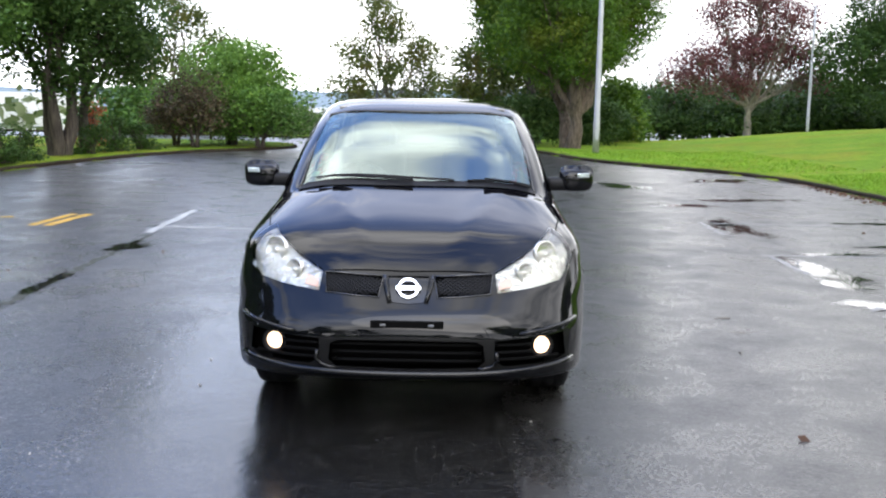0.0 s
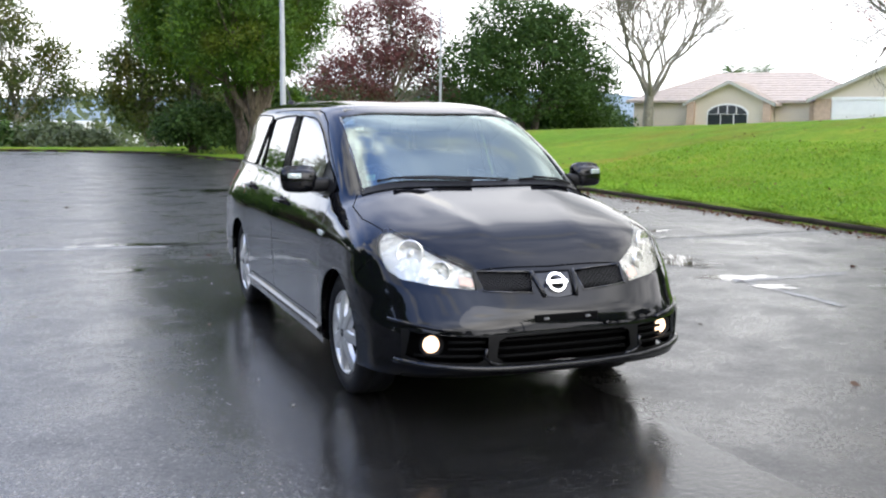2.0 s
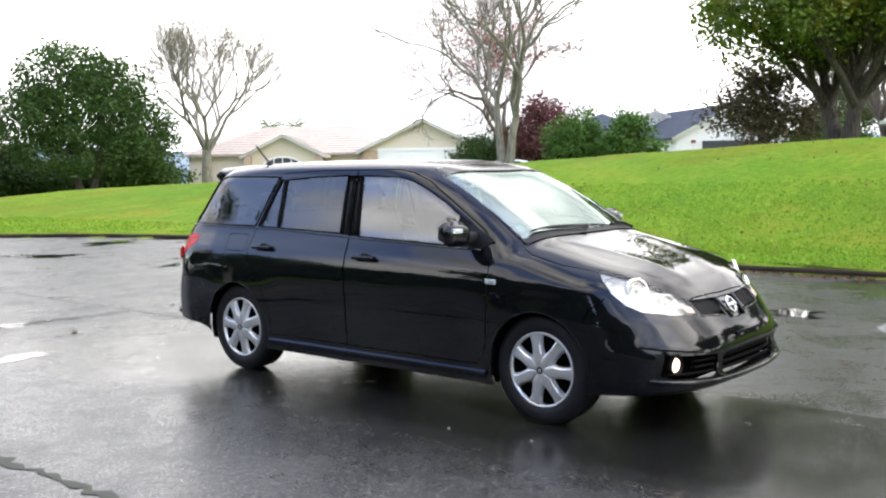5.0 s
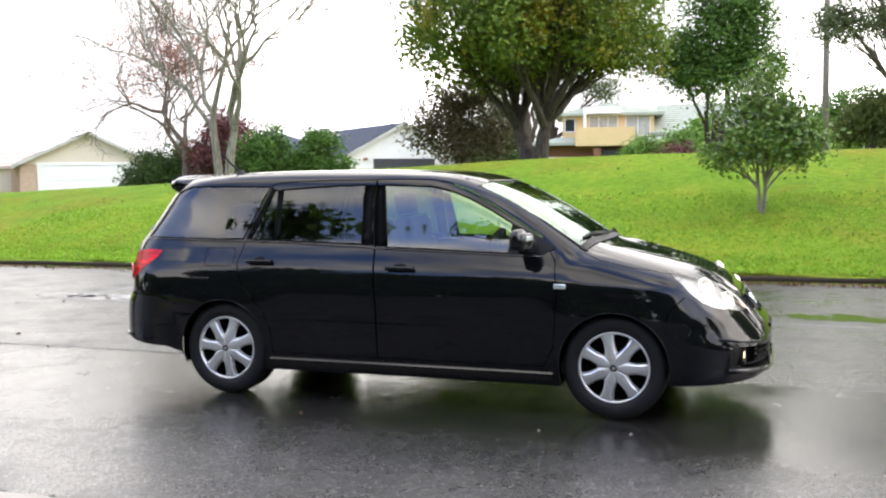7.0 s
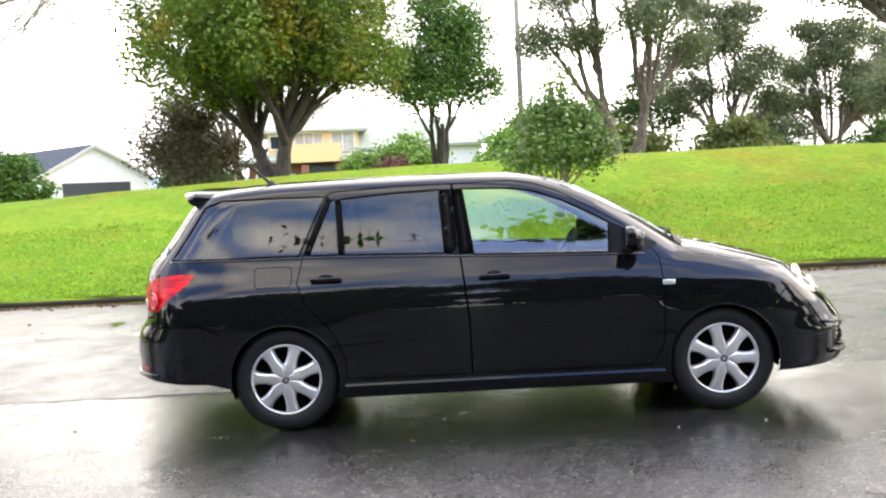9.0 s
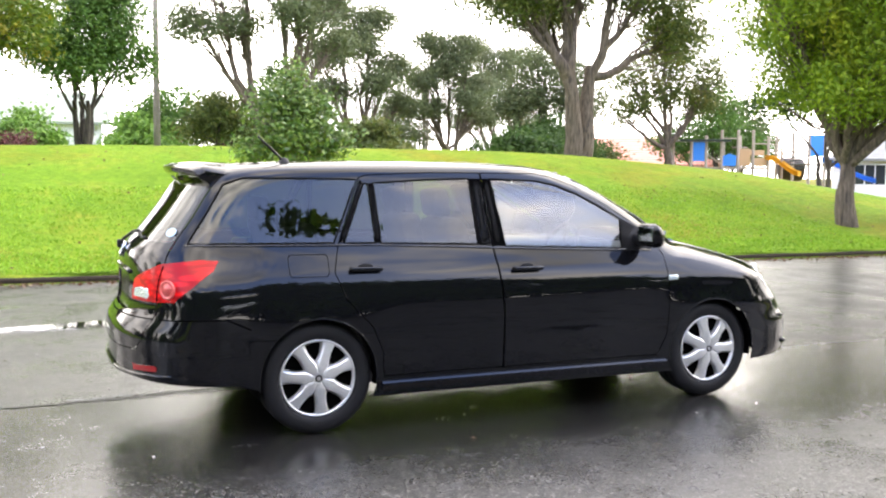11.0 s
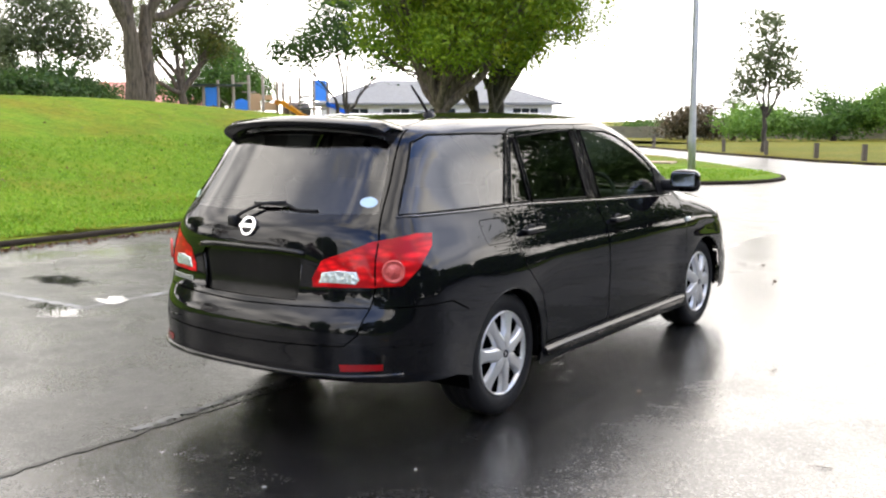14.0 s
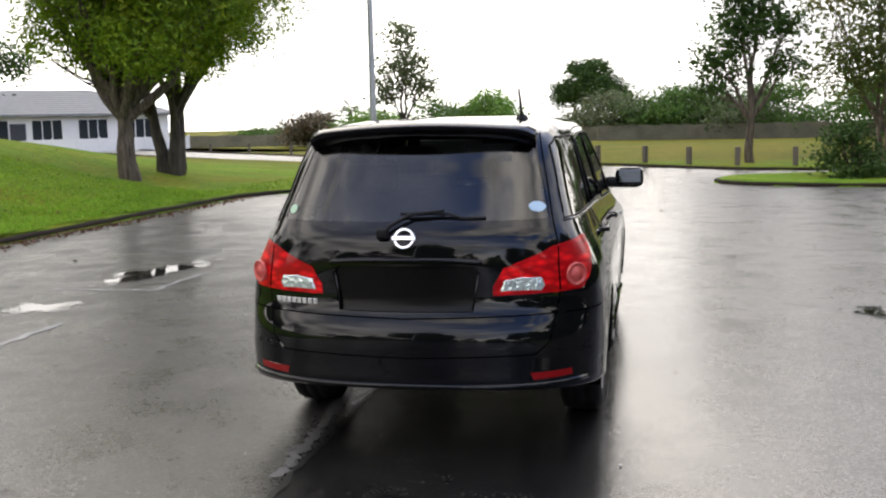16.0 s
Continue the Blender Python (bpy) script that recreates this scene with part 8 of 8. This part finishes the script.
for i, (x, y) in enumerate(((68, 19), (57, -13), (66, -24), (72, -40), (50, -44))):
    make_tree("tree", (x, y, lawn_height(x, y)), "green garden tree seen behind the bank", "tree", 0.2, 2.0, [(0, 0, 4.2, 2.4, 2.4, 1.6), (0, 1.8, 3.4, 1.6, 1.6, 1.2), (0, -1.8, 3.6, 1.6, 1.6, 1.2), (0, 0, 5.8, 1.6, 1.6, 1.2)], BARK_DARK, (LEAF_GUM, LEAF_DARK)[i % 2], 9000, 0.22, 0.32, 2, 560 + i)

# tall trees along the west side of the car park, and an added hedge
for i in range(14):
    r = random.Random(600 + i)
    x, y = -24.5 + r.uniform(-2, 2), -31 + 4.7 * i + r.uniform(-1, 1)
    k = r.uniform(0.9, 1.1) * (0.6 if y < -20 else 0.85 if y < -14 else 1.0 if y < -9 else 1.1 if y < 2 else 1.15 if y < 17 else 0.66)
    make_tree("tree", (x, y), "tall dense dark tree beside the car park", "tree", 0.3, 2.4 * k,
              [(a * k, b * k, c * k, d * k, d * k, 0.8 * d * k) for a, b, c, d in ((0, 0, 5, 2.6), (0, -2.2, 4.2, 2.0), (0, 2.3, 4.4, 2.0), (0, 0, 8, 2.4), (0.5, 1.8, 9.8, 1.8), (0, -1.9, 9.4, 1.8), (0, 0, 11.2, 1.8), (0, 0, 2.4, 2.2))], BARK_DARK, (LEAF_DARK, LEAF_MID)[i % 2], 21000, 0.46, 0.5, 2, 620 + i)
    # unseen hedge, added to darken what the car's flank reflects
    bush("hedge", (-21.6, y), "unseen dark hedge bush added to darken the car's reflections", 6.0, 2.6 + r.uniform(0, 1.4), LEAF_DARK, 6000, 0.45, 660 + i, 0.45)

# trees beyond the south-west verge
for i, (x, y, k) in enumerate(((-12.6, -25.5, 1.25), (-17.5, -21.5, 0.5), (-14.5, -30.5, 1.2), (-20.0, -25.5, 0.55), (-21.5, -18.5, 0.5))):
    make_tree("tree", (x, y), "leafy dark tree on the verge", "tree", 0.2, 2.2 * k, [(a * k, b * k, c * k, d * k, d * k, 0.8 * d * k) for a, b, c, d in ((0, 0, 5, 2.4), (0, -2.0, 4.4, 1.8), (0, 2.0, 4.6, 1.8), (0, 0, 7.6, 2.0))], BARK_DARK, LEAF_DARK, 16000, 0.26, 0.5, 2, 700 + i)

def parked_car(x, y, z, heading):
    """A small white saloon: bellied body, glazed cabin, four wheels."""
    white = mat("white_car_paint", (0.72, 0.73, 0.74), 0.25, var=0.05, scale=2.0, coat=0.6)
    car = tagged(empty("parked_car", pose(x, y, z, 0, 0, heading)), "small white car parked behind the grass crest", "car")

    def hull(name, prof, w0, w1, z0, z1, material, parent, bevel):
        bm = bmesh.new()
        rows = []
        for s in (-1, 1):
            rows.append([bm.verts.new((u, s * (w0 + (w1 - w0) * (v - z0) / (z1 - z0)) / 2, v)) for u, v in prof])
        bm.faces.new(rows[0])
        bm.faces.new(rows[1][::-1])
        for i in range(len(prof)):
            j = (i + 1) % len(prof)
            bm.faces.new((rows[0][j], rows[0][i], rows[1][i], rows[1][j]))
        bmesh.ops.recalc_face_normals(bm, faces=bm.faces)
        bmesh.ops.bevel(bm, geom=bm.edges[:], offset=bevel, segments=2, affect="EDGES", clamp_overlap=True)
        return part(name, bm, material, parent, smooth=True)

    hull("body", [(-2.1, 0.3), (2.05, 0.28), (2.15, 0.55), (2.0, 0.74), (1.05, 0.90), (-1.9, 0.94), (-2.12, 0.8)], 1.70, 1.60, 0.28, 0.94, white, car, 0.05)
    roof = hull("cabin", [(-1.75, 0.90), (1.12, 0.88), (0.35, 1.38), (-0.1, 1.45), (-1.0, 1.44), (-1.5, 1.32)], 1.58, 1.16, 0.88, 1.45, white, car, 0.06)
    for s in (-1, 1):
        for pts in (((-1.35, 0.96), (-0.62, 0.96), (-0.62, 1.36), (-1.18, 1.33)), ((-0.52, 0.96), (0.86, 0.94), (0.28, 1.30), (-0.08, 1.38), (-0.52, 1.38))):
            bm = bmesh.new()
            vs = [bm.verts.new((u, s * ((1.58 - 0.42 * (v - 0.88) / 0.57) / 2 + 0.008), v)) for u, v in pts]
            bm.faces.new(vs)
            bmesh.ops.solidify(bm, geom=bm.faces[:], thickness=0.012)
            part("side_window", bm, PANE, roof, "dark side window")
    bm = bmesh.new()
    vs = [bm.verts.new(p) for p in ((1.06, -0.66, 0.94), (1.06, 0.66, 0.94), (0.44, 0.52, 1.35), (0.44, -0.52, 1.35))]
    bm.faces.new(vs)
    bmesh.ops.solidify(bm, geom=bm.faces[:], thickness=-0.02)
    part("windscreen", bm, PANE, roof, "dark windscreen")
    for u in (-1.3, 1.3):
        for s in (-1, 1):
            bm = bmesh.new()
            lathe(bm, [(0.0, -0.09), (0.27, -0.09), (0.30, -0.06), (0.30, 0.06), (0.27, 0.09), (0.0, 0.09)], "y", 24, (u, s * 0.76, 0.30))
            w = part("wheel", bm, RUBBER, car, smooth=True)
            bm = bmesh.new()
            lathe(bm, [(0.0, -0.02), (0.18, -0.02), (0.19, 0.02), (0.0, 0.03)], "y", 20, (u, s * 0.85, 0.30))
            part("rim", bm, SILVER, w, "silver wheel rim", smooth=True)


parked_car(35.2, 24.3, lawn_height(35.2, 24.3), -59)

# unseen bushes, added to block low bright sky under the verge trees
for i, (x, y) in enumerate(((-12.6, -23.4), (-17.0, -21.0), (-20.0, -17.5))):
    bush("hedge", (x, y), "unseen dark hedge bush added to block the bright horizon", 5.4, 2.6, LEAF_DARK, 6000, 0.34, 720 + i, 0.42)

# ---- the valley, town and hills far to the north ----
# aerial haze is mixed straight into the hill colour
HAZE_GREEN = mat("haze_tinted_hills", (0.20, 0.25, 0.28), 1.0, var=0.2, scale=0.01, spec=0.0)
FAR_WALL = mat("far_pale_walls", (0.6, 0.6, 0.6), 0.8, var=0.25, scale=0.05)


def far_hills():
    verts, faces = [], []
    n = 160
    for i in range(n):
        a = radians(-70 + 160 * i / (n - 1))
        h = 26 + 16 * noise.noise(Vector((i * 0.09, 1, 0))) + 9 * noise.noise(Vector((i * 0.31, 5, 0)))
        h *= 0.55 + 0.9 * max(0.0, math.sin((i - 60) / n * math.pi * 1.3)) 
        for r, z in ((900, -32), (1150, h * 0.6 - 12), (1400, h)):
            verts.append((r * math.sin(a), r * math.cos(a), z))
    for i in range(n - 1):
        for k in range(2):
            faces.append((i * 3 + k, i * 3 + k + 1, i * 3 + k + 4, i * 3 + k + 3))
    tagged(mesh_ob("far_hills", verts, faces, HAZE_GREEN, smooth=True), "low blue-green hills on the horizon, haze painted into their colour", "hills", kind="structure")
    r = random.Random(8)
    bm = bmesh.new()
    for i in range(260):
        d = r.uniform(110, 520)
        a = radians(r.uniform(-40, 16))
        x, y = d * math.sin(a), d * math.cos(a)
        z = lawn_height(x, y)
        s = r.uniform(0.7, 1.6)
        box(bm, x, y, z + 2 * s, 9 * s, 7 * s, 5 * s, 0, Matrix.Rotation(r.uniform(0, 3), 4, "Z"))
    tagged(part("far_town", bm, FAR_WALL), "scattered pale far-off town buildings in the valley", "town", kind="stuff")
    rng = np.random.default_rng(9)
    m = 900
    d, a = rng.uniform(80, 500, m), np.radians(rng.uniform(-42, 20, m))
    x, y = d * np.sin(a), d * np.cos(a)
    c = np.stack([x, y, rise(x, y) + rng.uniform(0.5, 3.5, m)], 1)
    v, n = leaf_cloud(rng, c, np.full((m, 3), 1.8), 26, 1.5)
    ob = leaf_object("far_trees", v, n, LEAF_GUM, None)
    tagged(ob, "far-off trees scattered through the valley", "trees", kind="stuff")


far_hills()


# ---- markings, cracks, leaves and grass blades ----
def flat_strip(name, pts, w, material, label, category="marking", z=0.004, ragged=0.0, seed=1):
    rng = random.Random(seed)
    verts, faces = [], []
    a = np.array(pts, float)
    t = np.gradient(a, axis=0)
    t /= np.linalg.norm(t, axis=1, keepdims=True)
    for (x, y), (dx, dy) in zip(a, t):
        l, r = w / 2 * (1 + ragged * rng.uniform(-1, 1)), w / 2 * (1 + ragged * rng.uniform(-1, 1))
        verts += [(x - dy * l, y + dx * l, z), (x + dy * r, y - dx * r, z)]
    for i in range(len(a) - 1):
        faces.append((2 * i, 2 * i + 1, 2 * i + 3, 2 * i + 2))
    return tagged(mesh_ob(name, verts, faces, material), label, category, kind="structure")


def line(p, q, n=12, wob=0.0, seed=3):
    rng = random.Random(seed)
    return [(p[0] + (q[0] - p[0]) * i / n + rng.uniform(-wob, wob), p[1] + (q[1] - p[1]) * i / n + rng.uniform(-wob, wob)) for i in range(n + 1)]


FAINT_WHITE = mat("faint_white_line", (0.20, 0.20, 0.195), 0.45, var=0.7, scale=12)
CRACK = plain("wet_crack", (0.008, 0.008, 0.008), 0.42, spec=0.3)
SEAL = mat("pale_seam", (0.10, 0.098, 0.095), 0.5, var=0.5, scale=14)
MOSS = mat("mossy_crack", (0.035, 0.038, 0.022), 0.7, var=0.5, scale=20)
for i, (y, a, b) in enumerate(((0.77, 3.3, 4.6), (3.42, 3.32, 6.9), (6.1, 3.4, 5.2), (-1.9, 3.35, 4.4), (-4.55, 3.4, 4.6), (-7.2, 3.4, 5.0), (8.8, 3.6, 5.0))):
    flat_strip("bay_line", line((a, y + 0.02), (b, y + 0.06), 26, 0.006, i), 0.06, FAINT_WHITE, "faint worn white parking bay line", ragged=0.7, seed=i)
for i, (a, b) in enumerate(((2.3, 3.4), (-0.4, 0.9), (5.0, 6.3), (-3.0, -1.8))):
    flat_strip("bay_line", line((3.38, a), (3.40, b), 16, 0.006, i + 40), 0.06, FAINT_WHITE, "faint worn white parking bay line", ragged=0.7, seed=i + 9)
flat_strip("bay_line", line((-3.12, 4.3), (-3.2, 6.6), 14, 0.01, 21), 0.10, PAINT_WHITE, "white strip of worn parking paint and painted wet-seam gleam", ragged=0.3)
# this cross bar paints the sky's gleam along the wet seam in white
flat_strip("bay_line", line((-3.15, 4.9), (-1.0, 4.62), 14, 0.01, 22), 0.09, PAINT_WHITE, "white strip of worn parking paint and painted wet-seam gleam", ragged=0.4)
flat_strip("yellow_line", line((-4.42, 4.75), (-4.36, 5.95), 8, 0.004, 23), 0.12, PAINT_YELLOW, "short worn yellow painted bar", ragged=0.15)
flat_strip("yellow_line", line((-4.60, 4.75), (-4.55, 5.95), 8, 0.004, 24), 0.10, PAINT_YELLOW, "short worn yellow painted bar", ragged=0.2)
flat_strip("yellow_line", line((-5.6, 5.25), (-5.15, 5.55), 8, 0.004, 25), 0.12, PAINT_YELLOW, "short worn yellow painted bar", ragged=0.2)
flat_strip("asphalt_seam", line((0.46, 0.9), (0.45, 9.0), 110, 0.010, 26), 0.026, CRACK, "dark wet crack in the asphalt", "crack", 0.0035, 0.8)
flat_strip("asphalt_seam", line((0.62, 0.9), (0.50, 2.5), 60, 0.02, 27), 0.045, SEAL, "pale edge of an asphalt seam", "crack", 0.005, 0.6)
flat_strip("asphalt_seam", line((-2.92, -1.0), (-3.04, 4.2), 70, 0.02, 28), 0.06, MOSS, "mossy wet crack in the asphalt", "crack", 0.0035, 0.9)
flat_strip("asphalt_seam", line((-3.1, 4.9), (0.4, 4.62), 50, 0.015, 29), 0.06, CRACK, "dark wet crack in the asphalt", "crack", 0.0035, 0.8)
flat_strip("asphalt_seam", line((3.9, 3.52), (7.1, 3.60), 40, 0.012, 30), 0.05, MOSS, "mossy seam across the parking bays", "crack", 0.0035, 0.9)
WATER = water_mat()


def puddle(cx, cy, rx, ry, turn, seed):
    """A shallow irregular film of water, thinning to its edge."""
    rng = random.Random(seed)
    ph = [rng.uniform(0, math.tau) for _ in range(6)]
    t, n, rings = radians(turn), 72, 6
    verts, faces, depth = [], [], []
    for q in range(rings + 1):
        f = q / rings
        for k in range(n):
            a = math.tau * k / n
            r = f * (1 + sum(0.28 / (j + 1) * math.sin((j + 2) * a + ph[j]) for j in range(6)))
            x, y = rx * r * math.cos(a), ry * r * math.sin(a)
            verts.append((cx + x * math.cos(t) - y * math.sin(t), cy + x * math.sin(t) + y * math.cos(t), 0.0025 + 0.0004 * (seed % 5)))
            depth.append(0.62 * (1 - f) ** 0.6)
    for q in range(rings):
        for k in range(n):
            faces.append((q * n + k, q * n + (k + 1) % n, (q + 1) * n + (k + 1) % n, (q + 1) * n + k))
    ob = mesh_ob("puddle", verts, faces, WATER)
    ob.data.attributes.new("depth", "FLOAT", "POINT").data.foreach_set("value", depth)
    tagged(ob, "shallow still puddle on the asphalt", "puddle", kind="structure")


for i, (x, y, a, b, t) in enumerate(((3.95, -2.9, 0.42, 1.0, -4), (3.7, 5.7, 0.34, 1.5, 4), (1.4, 11.6, 0.75, 1.3, 10), (3.3, 11.9, 0.45, 1.3, 12), (5.7, 13.6, 1.3, 0.5, 20), (-1.0, 4.78, 1.3, 0.2, -4),
                                    (5.7, 6.4, 0.6, 0.24, 8), (-2.66, -1.38, 0.22, 0.34, 0), (-3.0, 1.3, 0.13, 0.7, 2), (-3.02, 3.3, 0.22, 0.6, 2), (-1.5, 3.1, 0.4, 0.2, 5), (3.48, 0.97, 0.42, 0.28, 10), (3.98, -0.95, 0.40, 0.45, 0), (4.7, 0.1, 0.55, 0.3, 12), (3.45, 0.5, 0.3, 0.16, -8), (3.75, 8.4, 0.5, 0.5, 0), (3.67, 6.3, 0.3, 0.6, 0), (4.1, 3.6, 0.6, 0.16, 6), (3.53, 1.8, 0.2, 0.7, 2), (4.8, 4.2, 0.5, 0.14, 4), (0.9, 12.2, 0.9, 0.7, 0), (4.9, 9.4, 1.0, 0.4, 8), (3.6, 2.6, 0.25, 1.2, 2))):
    puddle(x, y, a, b, t, 70 + i)


def scatter_leaves():
    rng = np.random.default_rng(12)
    n1 = 2600
    y = rng.uniform(-13, 13, n1)
    x = 7.18 - np.abs(rng.normal(0, 0.16, n1))
    n2 = 110
    x2, y2 = rng.uniform(-8, 7, n2), rng.uniform(-14, 14, n2)
    n3 = 700
    x3, y3 = rng.uniform(7.5, 19, n3), rng.uniform(-16, 16, n3)
    c = np.concatenate([np.stack([x, y, np.full(n1, 0.012)], 1), np.stack([x2, y2, np.full(n2, 0.008)], 1), np.stack([x3, y3, rise(x3, y3) + 0.05], 1)])
    v, n = leaf_cloud(rng, c, np.zeros_like(c) + [0.01, 0.01, 0.002], 1, 0.05, 0.12, 0.0, 0.7)
    tagged(leaf_object("fallen_leaves", v, n, LITTER, None), "wet brown fallen leaves along the kerb and lawn", "leaves", kind="stuff")


def grass_blades():
    rng = np.random.default_rng(14)
    pts = []
    for n, x0, x1, y0, y1 in ((24000, 7.35, 9.0, -13, 14), (22000, 9.0, 13.0, -13, 14), (9000, 3.5, 9, 15, 24), (4000, 4, 8, -20, -13)):
        pts.append(np.stack([rng.uniform(x0, x1, n), rng.uniform(y0, y1, n)], 1))
    p = np.concatenate(pts)
    d = outline_distance(p[:, 0], p[:, 1], PARK_R)
    p = p[d > 0.16]
    c = np.stack([p[:, 0], p[:, 1], rise(p[:, 0], p[:, 1]) + 0.018], 1)
    n = len(c)
    h = rng.uniform(0.02, 0.045, (n, 1))
    a = rng.uniform(0, math.tau, n)
    w = np.stack([np.cos(a), np.sin(a), np.zeros(n)], 1) * rng.uniform(0.010, 0.022, (n, 1))
    lean = np.stack([rng.normal(0, 0.03, n), rng.normal(0, 0.03, n), np.zeros(n)], 1)
    up = np.concatenate([np.zeros((n, 2)), h], 1) + lean
    v = np.stack([c - w, c + w, c + up + w * 0.25, c + up - w * 0.25], 1).reshape(-1, 3)
    tagged(leaf_object("grass_blades", v, n, BLADE, None), "short bright green grass blades on the bank", "grass", kind="stuff")


def scatter_twigs():
    """Short broken twigs and pale chips lying on the wet asphalt."""
    rng = np.random.default_rng(41)
    bm = bmesh.new()
    for x, y in zip(rng.uniform(-5.5, 3.5, 46), rng.uniform(-5, 7, 46)):
        a, L, r = rng.uniform(0, math.tau), rng.uniform(0.03, 0.14), rng.uniform(0.002, 0.004)
        dx, dy = math.cos(a) * L, math.sin(a) * L
        tube(bm, [(x, y, 0.004), (x + dx * 0.5 - dy * 0.1, y + dy * 0.5 + dx * 0.1, 0.008), (x + dx, y + dy, 0.004)], [r, r, r * 0.6], 5)
    tagged(part("twigs", bm, WOOD), "small broken twigs scattered on the wet asphalt", "twigs", kind="stuff")
    bm = bmesh.new()
    for x, y in zip(rng.uniform(-5.5, 3.5, 40), rng.uniform(-5, 7, 40)):
        box(bm, x, y, 0.004, rng.uniform(0.008, 0.022), rng.uniform(0.006, 0.014), 0.006, 0.001, Matrix.Rotation(rng.uniform(0, 3), 4, "Z"))
    tagged(part("stone_chips", bm, CHIP), "tiny pale stone chips on the asphalt", "stones", kind="stuff")


CHIP = mat("pale_stone_chip", (0.45, 0.43, 0.40), 0.7)
scatter_leaves()
scatter_twigs()
grass_blades()
